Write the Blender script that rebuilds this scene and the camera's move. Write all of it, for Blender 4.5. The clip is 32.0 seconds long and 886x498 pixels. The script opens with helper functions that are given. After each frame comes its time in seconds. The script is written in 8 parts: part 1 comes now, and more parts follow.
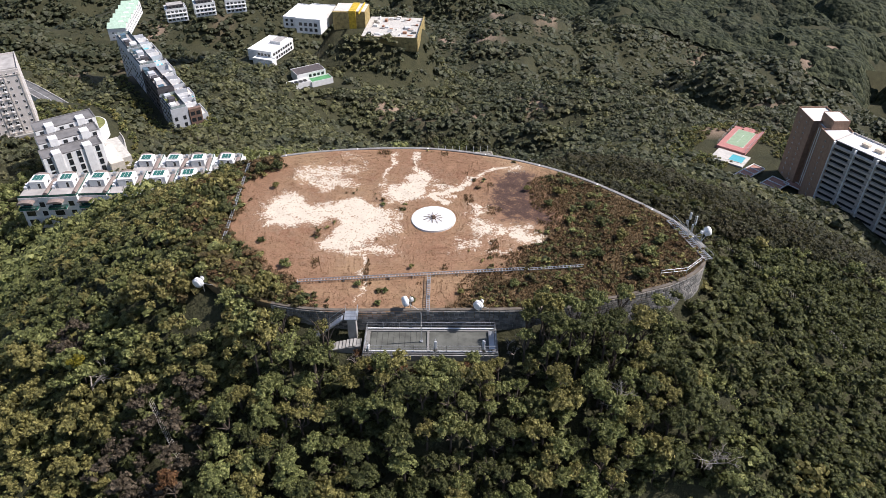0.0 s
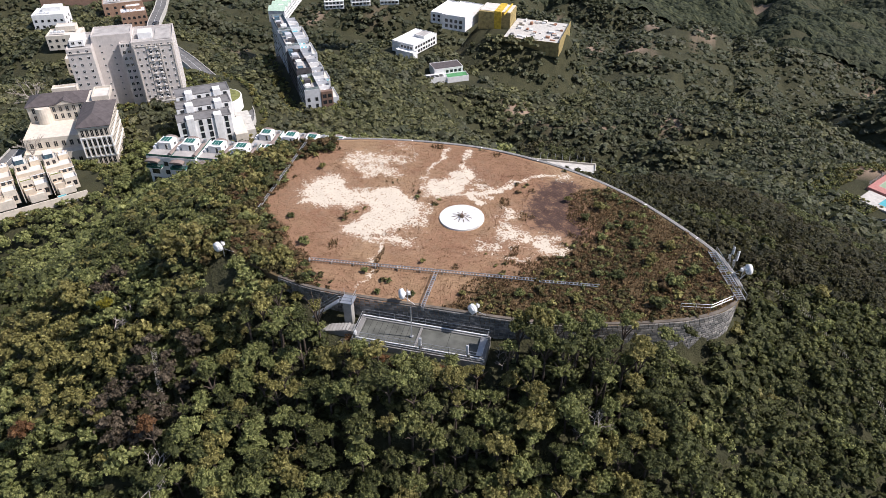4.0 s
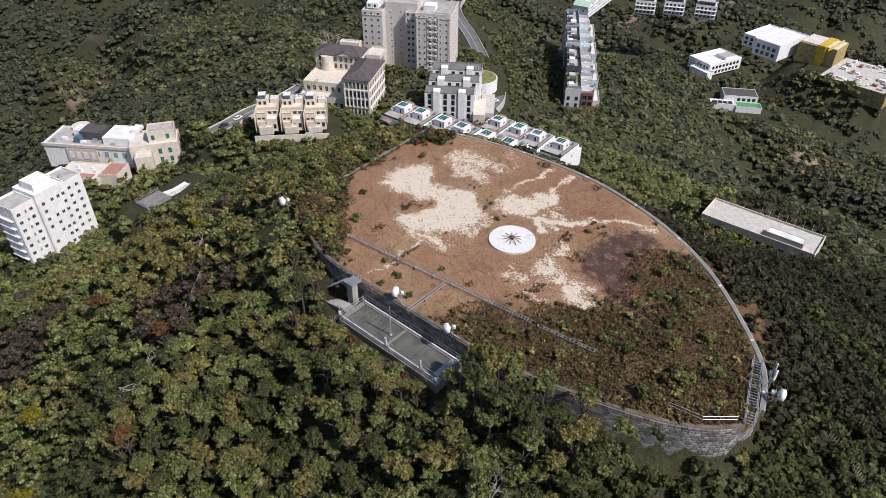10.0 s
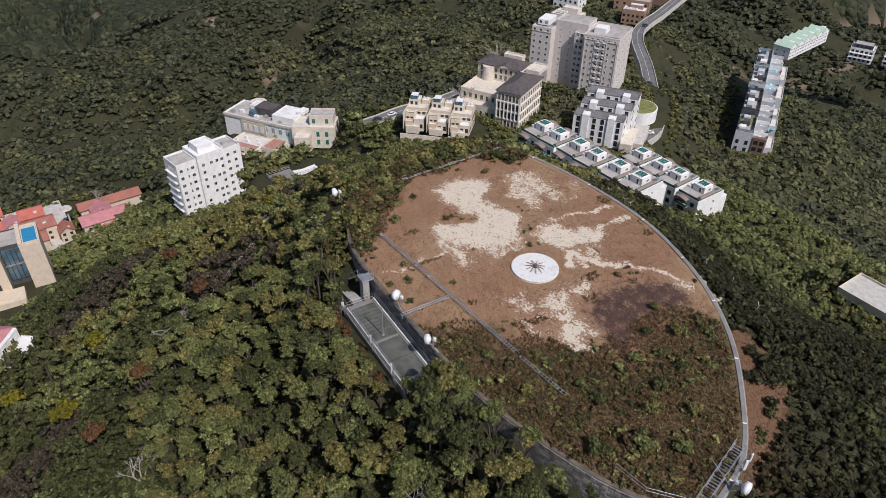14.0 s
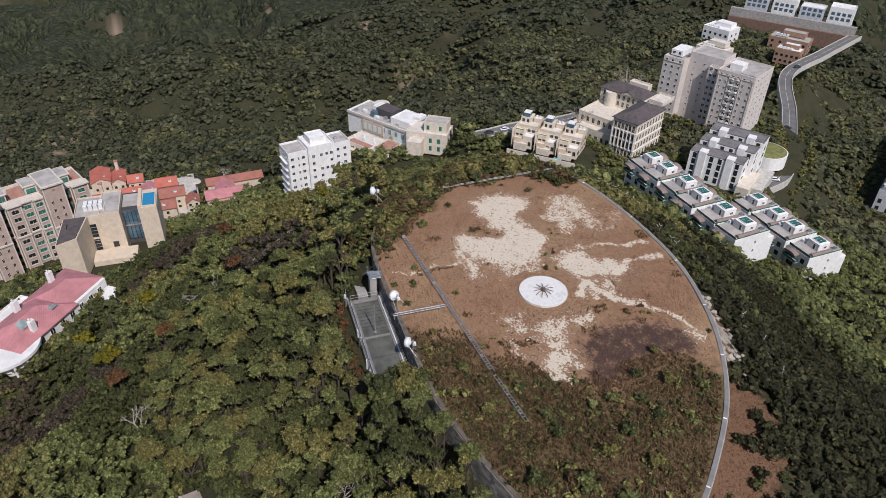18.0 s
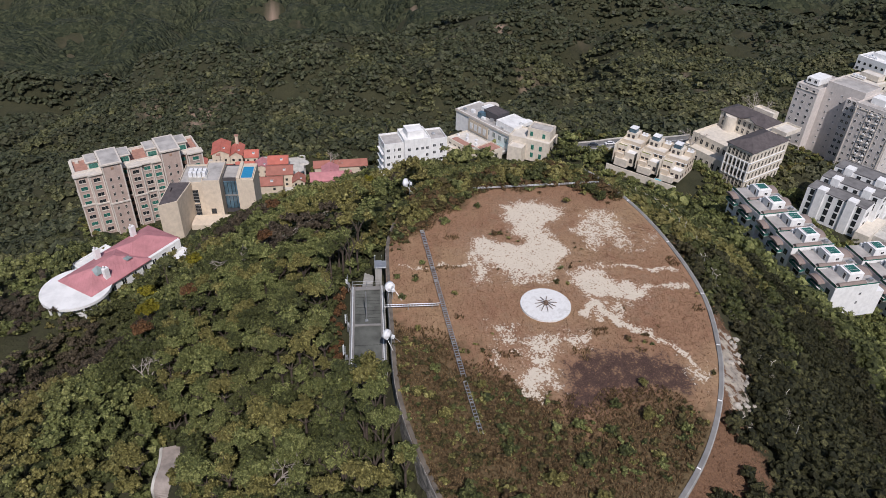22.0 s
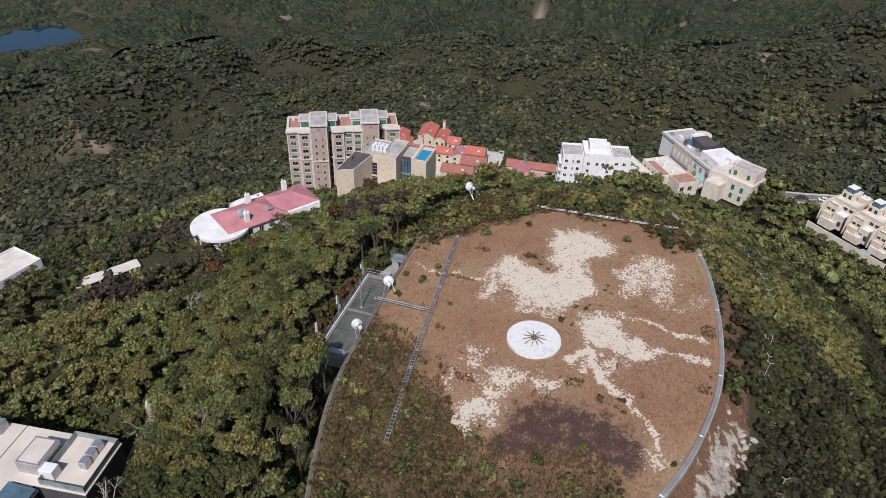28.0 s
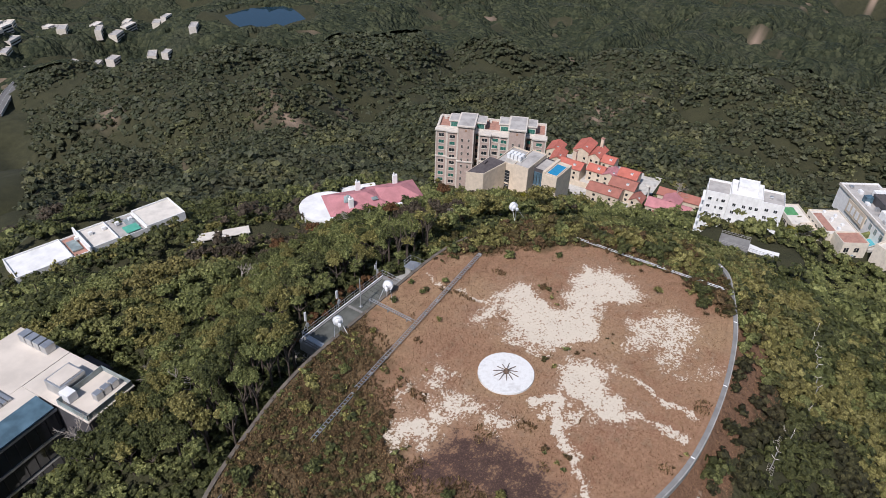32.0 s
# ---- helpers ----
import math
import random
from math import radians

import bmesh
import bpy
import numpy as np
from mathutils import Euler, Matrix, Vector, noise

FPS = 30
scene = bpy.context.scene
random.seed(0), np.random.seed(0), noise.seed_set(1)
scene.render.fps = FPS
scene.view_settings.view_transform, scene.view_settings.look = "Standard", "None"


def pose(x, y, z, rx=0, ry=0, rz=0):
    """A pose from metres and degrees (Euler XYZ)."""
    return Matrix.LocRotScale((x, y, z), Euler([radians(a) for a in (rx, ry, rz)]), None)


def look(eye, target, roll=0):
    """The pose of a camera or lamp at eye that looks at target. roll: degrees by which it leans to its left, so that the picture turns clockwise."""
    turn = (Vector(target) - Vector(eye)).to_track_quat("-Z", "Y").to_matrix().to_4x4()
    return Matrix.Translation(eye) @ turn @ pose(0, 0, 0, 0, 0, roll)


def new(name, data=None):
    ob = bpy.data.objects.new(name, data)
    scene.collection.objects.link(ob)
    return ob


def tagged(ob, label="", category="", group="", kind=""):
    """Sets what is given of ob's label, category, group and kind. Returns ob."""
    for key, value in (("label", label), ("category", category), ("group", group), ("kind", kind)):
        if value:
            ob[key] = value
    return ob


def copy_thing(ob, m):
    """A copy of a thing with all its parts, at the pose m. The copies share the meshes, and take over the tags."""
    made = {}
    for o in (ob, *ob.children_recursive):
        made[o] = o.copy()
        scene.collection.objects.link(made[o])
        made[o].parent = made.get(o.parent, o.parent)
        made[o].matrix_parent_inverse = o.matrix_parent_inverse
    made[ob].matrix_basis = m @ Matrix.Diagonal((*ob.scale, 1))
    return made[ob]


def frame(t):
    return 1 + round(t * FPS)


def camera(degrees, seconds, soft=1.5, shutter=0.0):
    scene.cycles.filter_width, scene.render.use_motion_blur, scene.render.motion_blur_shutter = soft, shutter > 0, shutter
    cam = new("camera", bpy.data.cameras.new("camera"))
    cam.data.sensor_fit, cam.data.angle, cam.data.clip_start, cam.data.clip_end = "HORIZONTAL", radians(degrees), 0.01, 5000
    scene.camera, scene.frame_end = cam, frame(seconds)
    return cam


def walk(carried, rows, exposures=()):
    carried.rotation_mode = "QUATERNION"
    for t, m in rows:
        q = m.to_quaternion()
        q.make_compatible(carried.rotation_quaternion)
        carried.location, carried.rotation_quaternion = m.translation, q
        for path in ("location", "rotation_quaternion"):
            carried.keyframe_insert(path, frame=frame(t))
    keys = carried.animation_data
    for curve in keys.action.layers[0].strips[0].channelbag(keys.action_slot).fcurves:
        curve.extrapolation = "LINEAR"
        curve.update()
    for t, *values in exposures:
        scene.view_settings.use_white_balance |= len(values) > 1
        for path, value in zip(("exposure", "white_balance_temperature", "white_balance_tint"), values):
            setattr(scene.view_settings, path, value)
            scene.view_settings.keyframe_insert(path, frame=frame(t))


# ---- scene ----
cam = camera(65.1, 32.0, soft=0.75)
METRES, EYE, TILT, LEAN, TURN = 150.0, 58.3, 0.0, 0.0, 0.2
ROWS = [
    (0.0, 0.0, 0.0, 0.0, 0.07, -36.95, -0.09),
    (0.5, 0.0112, 0.0004, -0.0008, 1.48, -36.91, -0.1),
    (1.0, 0.0229, 0.0012, -0.002, 2.95, -36.86, -0.11),
    (1.5, 0.0351, 0.0025, -0.0034, 4.51, -36.82, -0.11),
    (2.0, 0.0478, 0.0043, -0.0049, 6.15, -36.78, -0.08),
    (2.5, 0.061, 0.0068, -0.0061, 7.84, -36.78, -0.07),
    (3.0, 0.0747, 0.0097, -0.0076, 9.66, -36.75, -0.06),
    (3.5, 0.0888, 0.0135, -0.0081, 11.55, -36.75, -0.05),
    (5.5, 0.1456, 0.0334, -0.015, 19.64, -36.68, -0.01),
    (6.0, 0.1603, 0.0401, -0.0172, 21.78, -36.66, -0.05),
    (6.5, 0.1752, 0.0477, -0.0182, 23.94, -36.72, -0.1),
    (7.0, 0.1906, 0.0561, -0.0177, 26.15, -36.81, -0.15),
    (7.5, 0.206, 0.0651, -0.0157, 28.42, -36.96, -0.2),
    (8.0, 0.2213, 0.0751, -0.0147, 30.68, -37.03, -0.23),
    (8.5, 0.2374, 0.0868, -0.0119, 33.15, -37.06, -0.25),
    (9.0, 0.2538, 0.0999, -0.0083, 35.8, -37.12, -0.23),
    (9.5, 0.2696, 0.1141, -0.0053, 38.53, -37.13, -0.28),
    (10.0, 0.2847, 0.1281, -0.0037, 41.26, -37.15, -0.35),
    (10.5, 0.2984, 0.141, -0.0033, 43.75, -37.07, -0.39),
    (11.0, 0.3107, 0.1527, -0.0033, 46.03, -36.92, -0.45),
    (11.5, 0.3221, 0.1639, -0.0032, 48.15, -36.78, -0.49),
    (12.0, 0.3334, 0.1755, -0.0038, 50.27, -36.56, -0.52),
    (12.5, 0.3447, 0.1886, -0.0022, 52.56, -36.45, -0.55),
    (13.0, 0.3555, 0.2017, 0.0003, 54.73, -36.49, -0.61),
    (13.5, 0.3654, 0.214, 0.0014, 56.72, -36.4, -0.64),
    (14.0, 0.3744, 0.226, 0.0024, 58.61, -36.27, -0.68),
    (14.5, 0.3827, 0.2376, 0.0028, 60.44, -36.1, -0.74),
    (16.5, 0.4094, 0.2839, 0.0018, 67.24, -35.52, -1.06),
    (17.0, 0.415, 0.2959, 0.0018, 68.88, -35.42, -1.13),
    (17.5, 0.4202, 0.3081, 0.0018, 70.52, -35.31, -1.22),
    (18.0, 0.425, 0.3204, 0.0012, 72.1, -35.2, -1.29),
    (18.5, 0.4291, 0.3327, 0.0007, 73.64, -35.09, -1.33),
    (19.0, 0.4321, 0.345, -0.0002, 75.14, -35.05, -1.41),
    (19.5, 0.4343, 0.3574, -0.0013, 76.63, -35.03, -1.48),
    (20.0, 0.4359, 0.37, -0.0023, 78.2, -35.05, -1.56),
    (20.5, 0.437, 0.3827, -0.0033, 79.79, -35.09, -1.66),
    (21.0, 0.438, 0.3955, -0.0053, 81.38, -35.08, -1.71),
    (21.5, 0.4388, 0.4078, -0.0065, 82.88, -35.11, -1.74),
    (22.0, 0.4394, 0.4213, -0.0082, 84.53, -35.12, -1.78),
    (22.5, 0.4397, 0.4352, -0.0094, 86.23, -35.17, -1.82),
    (23.0, 0.4397, 0.4496, -0.01, 87.99, -35.19, -1.82),
    (23.5, 0.4395, 0.4643, -0.0107, 89.77, -35.21, -1.83),
    (24.0, 0.4385, 0.4791, -0.0112, 91.58, -35.22, -1.88),
    (24.5, 0.4371, 0.4941, -0.0116, 93.39, -35.24, -1.89),
    (25.0, 0.4348, 0.5091, -0.012, 95.25, -35.25, -1.93),
    (25.5, 0.432, 0.5243, -0.0124, 97.11, -35.28, -1.94),
    (27.5, 0.4138, 0.5887, -0.0094, 105.18, -35.53, -1.89),
    (28.0, 0.4082, 0.6054, -0.0069, 107.34, -35.62, -1.9),
    (28.5, 0.4015, 0.6222, -0.0042, 109.52, -35.72, -1.92),
    (29.0, 0.394, 0.6382, -0.0024, 111.63, -35.77, -1.93),
    (29.5, 0.3857, 0.6538, -0.0018, 113.7, -35.79, -1.88),
    (30.0, 0.3769, 0.6692, -0.0015, 115.8, -35.8, -1.85),
    (30.5, 0.3675, 0.6847, -0.0007, 117.97, -35.81, -1.81),
    (31.0, 0.3574, 0.7002, -0.0002, 120.21, -35.81, -1.77),
    (31.5, 0.3466, 0.7157, 0.0001, 122.5, -35.78, -1.74),
    (32.0, 0.3349, 0.7313, 0.0005, 124.85, -35.76, -1.7),
]
walk(cam, [(t, pose(0, 0, EYE, TILT, LEAN, TURN) @ pose(METRES * x, METRES * y, METRES * z, 90 + pitch, roll, yaw)) for t, x, y, z, yaw, pitch, roll in ROWS],
     [(0.0, 0.42, 6450, 14), (6.0, 0.27, 6430, 14), (10.0, 0.02, 6400, 14), (14.0, -0.22, 6400, 14), (20.0, -0.25, 6330, 14), (26.0, -0.2, 6270, 14), (32.0, -0.03, 6200, 13)])

# ---- light ----
world = bpy.data.worlds.new("sky")
scene.world = world
world.use_nodes = True
wn = world.node_tree
sky = wn.nodes.new("ShaderNodeTexSky")
sky.sky_type = "NISHITA"
sky.sun_disc = False
sky.sun_elevation = radians(50)
sky.sun_rotation = radians(85)
wn.links.new(sky.outputs[0], wn.nodes["Background"].inputs[0])
wn.nodes["Background"].inputs[1].default_value = 0.1
sun = new("sun", bpy.data.lights.new("sun", "SUN"))
sun.data.energy = 4.7
sun.data.angle = radians(0.53)
sun.data.color = (1.0, 0.94, 0.895)
sun.matrix_world = look((600, 55, 720), (0, 0, 0))

# ---- materials ----
MATS = {}


def base(name, rough=0.8, metal=0.0, spec=0.3):
    m = bpy.data.materials.new(name)
    m.use_nodes = True
    b = m.node_tree.nodes["Principled BSDF"]
    b.inputs["Roughness"].default_value = rough
    b.inputs["Metallic"].default_value = metal
    b.inputs["Specular IOR Level"].default_value = spec
    MATS[name] = m
    return m, m.node_tree, b


def node(nt, kind, **kw):
    n = nt.nodes.new(kind)
    for k, v in kw.items():
        if k in n.inputs:
            n.inputs[k].default_value = v
    return n


def noise_of(nt, scale, detail=4, rough=0.55, vec=None):
    n = node(nt, "ShaderNodeTexNoise", Scale=scale, Detail=detail, Roughness=rough)
    if vec is not None:
        nt.links.new(vec, n.inputs["Vector"])
    return n.outputs["Fac"]


def ramp(nt, fac, stops):
    r = nt.nodes.new("ShaderNodeValToRGB")
    e = r.color_ramp.elements
    while len(e) < len(stops):
        e.new(0.5)
    for el, (p, c) in zip(e, stops):
        el.position, el.color = p, (*c, 1)
    nt.links.new(fac, r.inputs[0])
    return r.outputs[0]


def mix(nt, fac, a, b, mode="MIX"):
    m = nt.nodes.new("ShaderNodeMix")
    m.data_type, m.blend_type = "RGBA", mode
    for sock, v in ((m.inputs[0], fac), (m.inputs[6], a), (m.inputs[7], b)):
        if isinstance(v, (int, float)):
            sock.default_value = v
        elif isinstance(v, tuple):
            sock.default_value = (*v, 1)
        else:
            nt.links.new(v, sock)
    return m.outputs[2]


def maths(nt, op, a, b=0.0, clamp=False):
    m = nt.nodes.new("ShaderNodeMath")
    m.operation, m.use_clamp = op, clamp
    for sock, v in zip(m.inputs, (a, b)):
        if isinstance(v, (int, float)):
            sock.default_value = v
        else:
            nt.links.new(v, sock)
    return m.outputs[0]


def bumped(nt, b, fac, strength=0.4, dist=0.05):
    n = node(nt, "ShaderNodeBump", Strength=strength, Distance=dist)
    nt.links.new(fac, n.inputs["Height"])
    nt.links.new(n.outputs[0], b.inputs["Normal"])


def where(nt):
    return nt.nodes.new("ShaderNodeNewGeometry").outputs["Position"]


def plain(name, col, rough=0.8, var=0.12, scale=0.6, fine=9.0, metal=0.0, spec=0.3, bump=0.15, streak=0.0):
    """A painted or cast surface with stains and grain."""
    m, nt, b = base(name, rough, metal, spec)
    p = where(nt)
    big = noise_of(nt, scale, 5, 0.6, p)
    small = noise_of(nt, fine, 3, 0.6, p)
    dark = tuple(c * (1 - var * 1.8) for c in col)
    lite = tuple(min(0.9, c * (1 + var * 0.5)) for c in col)
    c = ramp(nt, big, ((0.32, dark), (0.62, lite)))
    c = mix(nt, maths(nt, "MULTIPLY", small, 0.35), c, tuple(x * (1 - var) for x in col))
    if streak:
        mp = node(nt, "ShaderNodeMapping", Scale=(1.6, 1.6, 0.12))
        nt.links.new(p, mp.inputs[0])
        st = noise_of(nt, 1.3, 4, 0.6, mp.outputs[0])
        st = maths(nt, "MULTIPLY", maths(nt, "SUBTRACT", st, 0.52, True), streak * 4, True)
        c = mix(nt, st, c, tuple(x * 0.5 for x in col))
    nt.links.new(c, b.inputs["Base Color"])
    if bump:
        bumped(nt, b, small, bump, 0.02)
    return m


plain("white_paint", (0.78, 0.78, 0.77), 0.7, 0.08, streak=0.25)
plain("cream_paint", (0.66, 0.60, 0.51), 0.8, 0.1, streak=0.3)
plain("beige_stone", (0.62, 0.53, 0.42), 0.8, 0.1, streak=0.2)
plain("pink_tile_wall", (0.44, 0.345, 0.30), 0.7, 0.1, streak=0.25)
plain("grey_wall", (0.60, 0.553, 0.52), 0.75, 0.08, streak=0.3)
plain("pale_trim", (0.60, 0.55, 0.49), 0.75, 0.1, streak=0.2)
plain("grey_panel", (0.52, 0.54, 0.57), 0.6, 0.08, streak=0.2)
plain("dark_cladding", (0.085, 0.08, 0.085), 0.6, 0.15)
plain("brown_cladding", (0.20, 0.13, 0.10), 0.65, 0.15)
plain("tan_brick_wall", (0.36, 0.23, 0.16), 0.8, 0.15, streak=0.2)
plain("ivory_roof", (0.60, 0.54, 0.47), 0.85, 0.1, 0.25)
plain("concrete", (0.36, 0.35, 0.33), 0.9, 0.2, streak=0.3)
plain("pale_concrete", (0.52, 0.50, 0.46), 0.9, 0.15)
plain("path_concrete", (0.225, 0.22, 0.212), 0.9, 0.15)
plain("lane_concrete", (0.36, 0.31, 0.275), 0.92, 0.25, 0.5)
plain("pale_rock", (0.40, 0.37, 0.325), 0.92, 0.22, 1.2)
plain("old_concrete", (0.15, 0.128, 0.105), 0.95, 0.25, 0.8)
plain("roof_screed", (0.42, 0.40, 0.38), 0.9, 0.2, 0.25)
plain("grey_felt", (0.19, 0.185, 0.185), 0.9, 0.2, 0.3)
plain("pale_roof", (0.64, 0.60, 0.54), 0.9, 0.12, 0.25)
plain("white_roof", (0.74, 0.74, 0.73), 0.85, 0.12, 0.25)
plain("terracotta_paving", (0.40, 0.22, 0.17), 0.85, 0.15)
plain("green_felt", (0.10, 0.30, 0.13), 0.9, 0.2)
plain("pale_green_roof", (0.45, 0.60, 0.48), 0.6, 0.12)
plain("slate_roof", (0.105, 0.09, 0.09), 0.7, 0.2)
plain("galvanised", (0.55, 0.56, 0.57), 0.42, 0.12, metal=0.75)
plain("white_metal", (0.74, 0.75, 0.76), 0.4, 0.06, spec=0.5)
plain("rusted_steel", (0.16, 0.11, 0.08), 0.8, 0.3, 2.0)
plain("asphalt", (0.165, 0.162, 0.158), 0.92, 0.2, 0.3)
plain("dark_asphalt", (0.06, 0.06, 0.06), 0.92, 0.2, 0.3)
plain("yellow_net", (0.62, 0.42, 0.05), 0.8, 0.25, 0.4)
plain("net_brown", (0.36, 0.28, 0.12), 0.9, 0.3, 0.4)
plain("court_red", (0.44, 0.20, 0.18), 0.85, 0.12)
plain("court_green", (0.27, 0.36, 0.24), 0.85, 0.12)
plain("black_trim", (0.02, 0.02, 0.022), 0.4, 0.1)
plain("green_trim", (0.10, 0.38, 0.28), 0.4, 0.1)
plain("earth_red", (0.36, 0.19, 0.12), 0.95, 0.2)
plain("lawn", (0.20, 0.21, 0.075), 0.95, 0.25, 0.5)
plain("bark", (0.095, 0.075, 0.06), 0.95, 0.25, 3.0)
plain("dead_wood", (0.36, 0.32, 0.28), 0.95, 0.2, 3.0)
plain("tank_cover", (0.118, 0.122, 0.108), 0.6, 0.32, 0.55, spec=0.4)
plain("ridge_timber", (0.30, 0.24, 0.18), 0.85, 0.2)
plain("car_white", (0.75, 0.75, 0.75), 0.25, 0.03, spec=0.6, bump=0)
plain("car_dark", (0.04, 0.045, 0.055), 0.25, 0.05, spec=0.6, bump=0)
plain("tyre", (0.02, 0.02, 0.02), 0.9, 0.1)


def tiled_roof(name, col, pitch=0.34):
    m, nt, b = base(name, 0.75)
    p = nt.nodes.new("ShaderNodeTexCoord").outputs["Object"]
    w = node(nt, "ShaderNodeTexWave", Scale=1.0 / pitch * 0.5, Distortion=0.4)
    nt.links.new(p, w.inputs["Vector"])
    n1 = noise_of(nt, 0.35, 5, 0.6, p)
    n2 = noise_of(nt, 5.0, 3, 0.6, p)
    c = ramp(nt, n1, ((0.3, tuple(x * 0.75 for x in col)), (0.7, tuple(min(0.9, x * 1.15) for x in col))))
    c = mix(nt, maths(nt, "MULTIPLY", n2, 0.4), c, tuple(x * 0.7 for x in col))
    nt.links.new(c, b.inputs["Base Color"])
    bumped(nt, b, w.outputs["Fac"], 0.5, 0.06)


tiled_roof("red_tile", (0.50, 0.155, 0.115))
tiled_roof("rust_tile", (0.36, 0.15, 0.115))
tiled_roof("pink_tile", (0.50, 0.22, 0.235))
tiled_roof("brown_metal_roof", (0.27, 0.215, 0.19))


def glass(name, col, rough=0.06):
    m, nt, b = base(name, rough, 0.0, 0.6)
    n = noise_of(nt, 0.5, 2, 0.5, where(nt))
    nt.links.new(ramp(nt, n, ((0.35, tuple(c * 0.6 for c in col)), (0.65, col))), b.inputs["Base Color"])


glass("dark_glass", (0.03, 0.035, 0.04))
glass("green_glass", (0.04, 0.16, 0.13))
glass("blue_glass", (0.10, 0.17, 0.22))
glass("pale_glass", (0.30, 0.36, 0.36), 0.15)


def pool(name, col):
    m, nt, b = base(name, 0.05, 0.0, 0.5)
    n = noise_of(nt, 1.2, 3, 0.6, where(nt))
    nt.links.new(ramp(nt, n, ((0.3, tuple(c * 0.85 for c in col)), (0.7, col))), b.inputs["Base Color"])
    bumped(nt, b, n, 0.15, 0.05)


pool("pool_water", (0.10, 0.42, 0.48))
pool("pool_blue", (0.03, 0.25, 0.46))
pool("lake_water", (0.012, 0.034, 0.055))


def foliage(name, dark, mid, lite, odd, odd_amount=0.3, rough=0.55, grain=5.0):
    """Leaves: each leaf or clump varies by island, whole stands vary over metres."""
    m, nt, b = base(name, rough, 0.0, 0.25)
    g = nt.nodes.new("ShaderNodeNewGeometry")
    isl = g.outputs["Random Per Island"]
    p = g.outputs["Position"]
    oi = nt.nodes.new("ShaderNodeObjectInfo").outputs["Random"]
    stand = noise_of(nt, 0.16, 3, 0.6, p)
    stand2 = noise_of(nt, 0.035, 3, 0.6, p)
    leaf = ramp(nt, isl, ((0.04, tuple(c * 0.6 for c in dark)), (0.3, dark), (0.62, mid), (0.97, tuple(c * 1.15 for c in lite))))
    tone = maths(nt, "ADD", maths(nt, "MULTIPLY", stand, 1.1), maths(nt, "MULTIPLY", oi, 0.25))
    leaf = mix(nt, maths(nt, "MULTIPLY", maths(nt, "SUBTRACT", tone, 0.5, True), 2.2, True), leaf, tuple(c * 0.55 for c in mid))
    o = maths(nt, "MULTIPLY", maths(nt, "SUBTRACT", stand2, 0.5, True), 5.0, True)
    leaf = mix(nt, maths(nt, "MULTIPLY", o, odd_amount), leaf, odd)
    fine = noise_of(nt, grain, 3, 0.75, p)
    # dark noise flecks paint the shade in gaps between leaf groups
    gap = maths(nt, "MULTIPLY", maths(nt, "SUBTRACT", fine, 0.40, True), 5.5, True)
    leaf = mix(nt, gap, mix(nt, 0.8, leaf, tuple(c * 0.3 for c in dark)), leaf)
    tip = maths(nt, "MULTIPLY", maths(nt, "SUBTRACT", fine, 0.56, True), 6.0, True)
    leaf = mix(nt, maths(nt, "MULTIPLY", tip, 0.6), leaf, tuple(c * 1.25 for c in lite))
    nt.links.new(leaf, b.inputs["Base Color"])
    bumped(nt, b, fine, 1.0, 0.2)
    tr = nt.nodes.new("ShaderNodeBsdfTranslucent")
    nt.links.new(mix(nt, 0.5, leaf, tuple(min(1, c * 1.5) for c in lite)), tr.inputs["Color"])
    sh = nt.nodes.new("ShaderNodeMixShader")
    sh.inputs[0].default_value = 0.2
    nt.links.new(b.outputs[0], sh.inputs[1])
    nt.links.new(tr.outputs[0], sh.inputs[2])
    nt.links.new(sh.outputs[0], nt.nodes["Material Output"].inputs["Surface"])
    return m


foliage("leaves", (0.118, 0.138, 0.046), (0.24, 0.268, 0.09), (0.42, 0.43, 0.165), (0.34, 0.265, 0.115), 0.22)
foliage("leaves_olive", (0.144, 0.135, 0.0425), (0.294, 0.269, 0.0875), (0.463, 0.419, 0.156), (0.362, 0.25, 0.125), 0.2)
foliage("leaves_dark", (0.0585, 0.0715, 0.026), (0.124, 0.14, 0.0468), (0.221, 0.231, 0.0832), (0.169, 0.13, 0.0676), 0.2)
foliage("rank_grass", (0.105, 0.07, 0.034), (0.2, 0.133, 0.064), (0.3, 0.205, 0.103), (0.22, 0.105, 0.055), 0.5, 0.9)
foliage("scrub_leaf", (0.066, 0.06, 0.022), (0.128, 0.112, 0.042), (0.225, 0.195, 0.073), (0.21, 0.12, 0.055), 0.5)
# far leaves greyed and blued: distance haze put into their base colour
foliage("hazed_far_leaf", (0.064, 0.074, 0.04), (0.098, 0.110, 0.057), (0.155, 0.162, 0.082), (0.13, 0.115, 0.07), 0.4, grain=1.6)
foliage("hazed_far_leaf_light", (0.09, 0.098, 0.046), (0.145, 0.15, 0.068), (0.225, 0.222, 0.10), (0.17, 0.145, 0.08), 0.4, grain=1.6)
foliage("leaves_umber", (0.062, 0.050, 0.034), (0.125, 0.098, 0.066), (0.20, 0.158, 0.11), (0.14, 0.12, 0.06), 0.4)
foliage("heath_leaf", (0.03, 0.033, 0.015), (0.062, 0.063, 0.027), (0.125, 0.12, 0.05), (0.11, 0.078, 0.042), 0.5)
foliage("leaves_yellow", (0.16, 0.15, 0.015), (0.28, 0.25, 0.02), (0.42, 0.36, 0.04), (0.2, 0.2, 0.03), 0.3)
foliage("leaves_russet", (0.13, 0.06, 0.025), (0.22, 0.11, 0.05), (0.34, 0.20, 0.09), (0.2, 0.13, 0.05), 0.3)
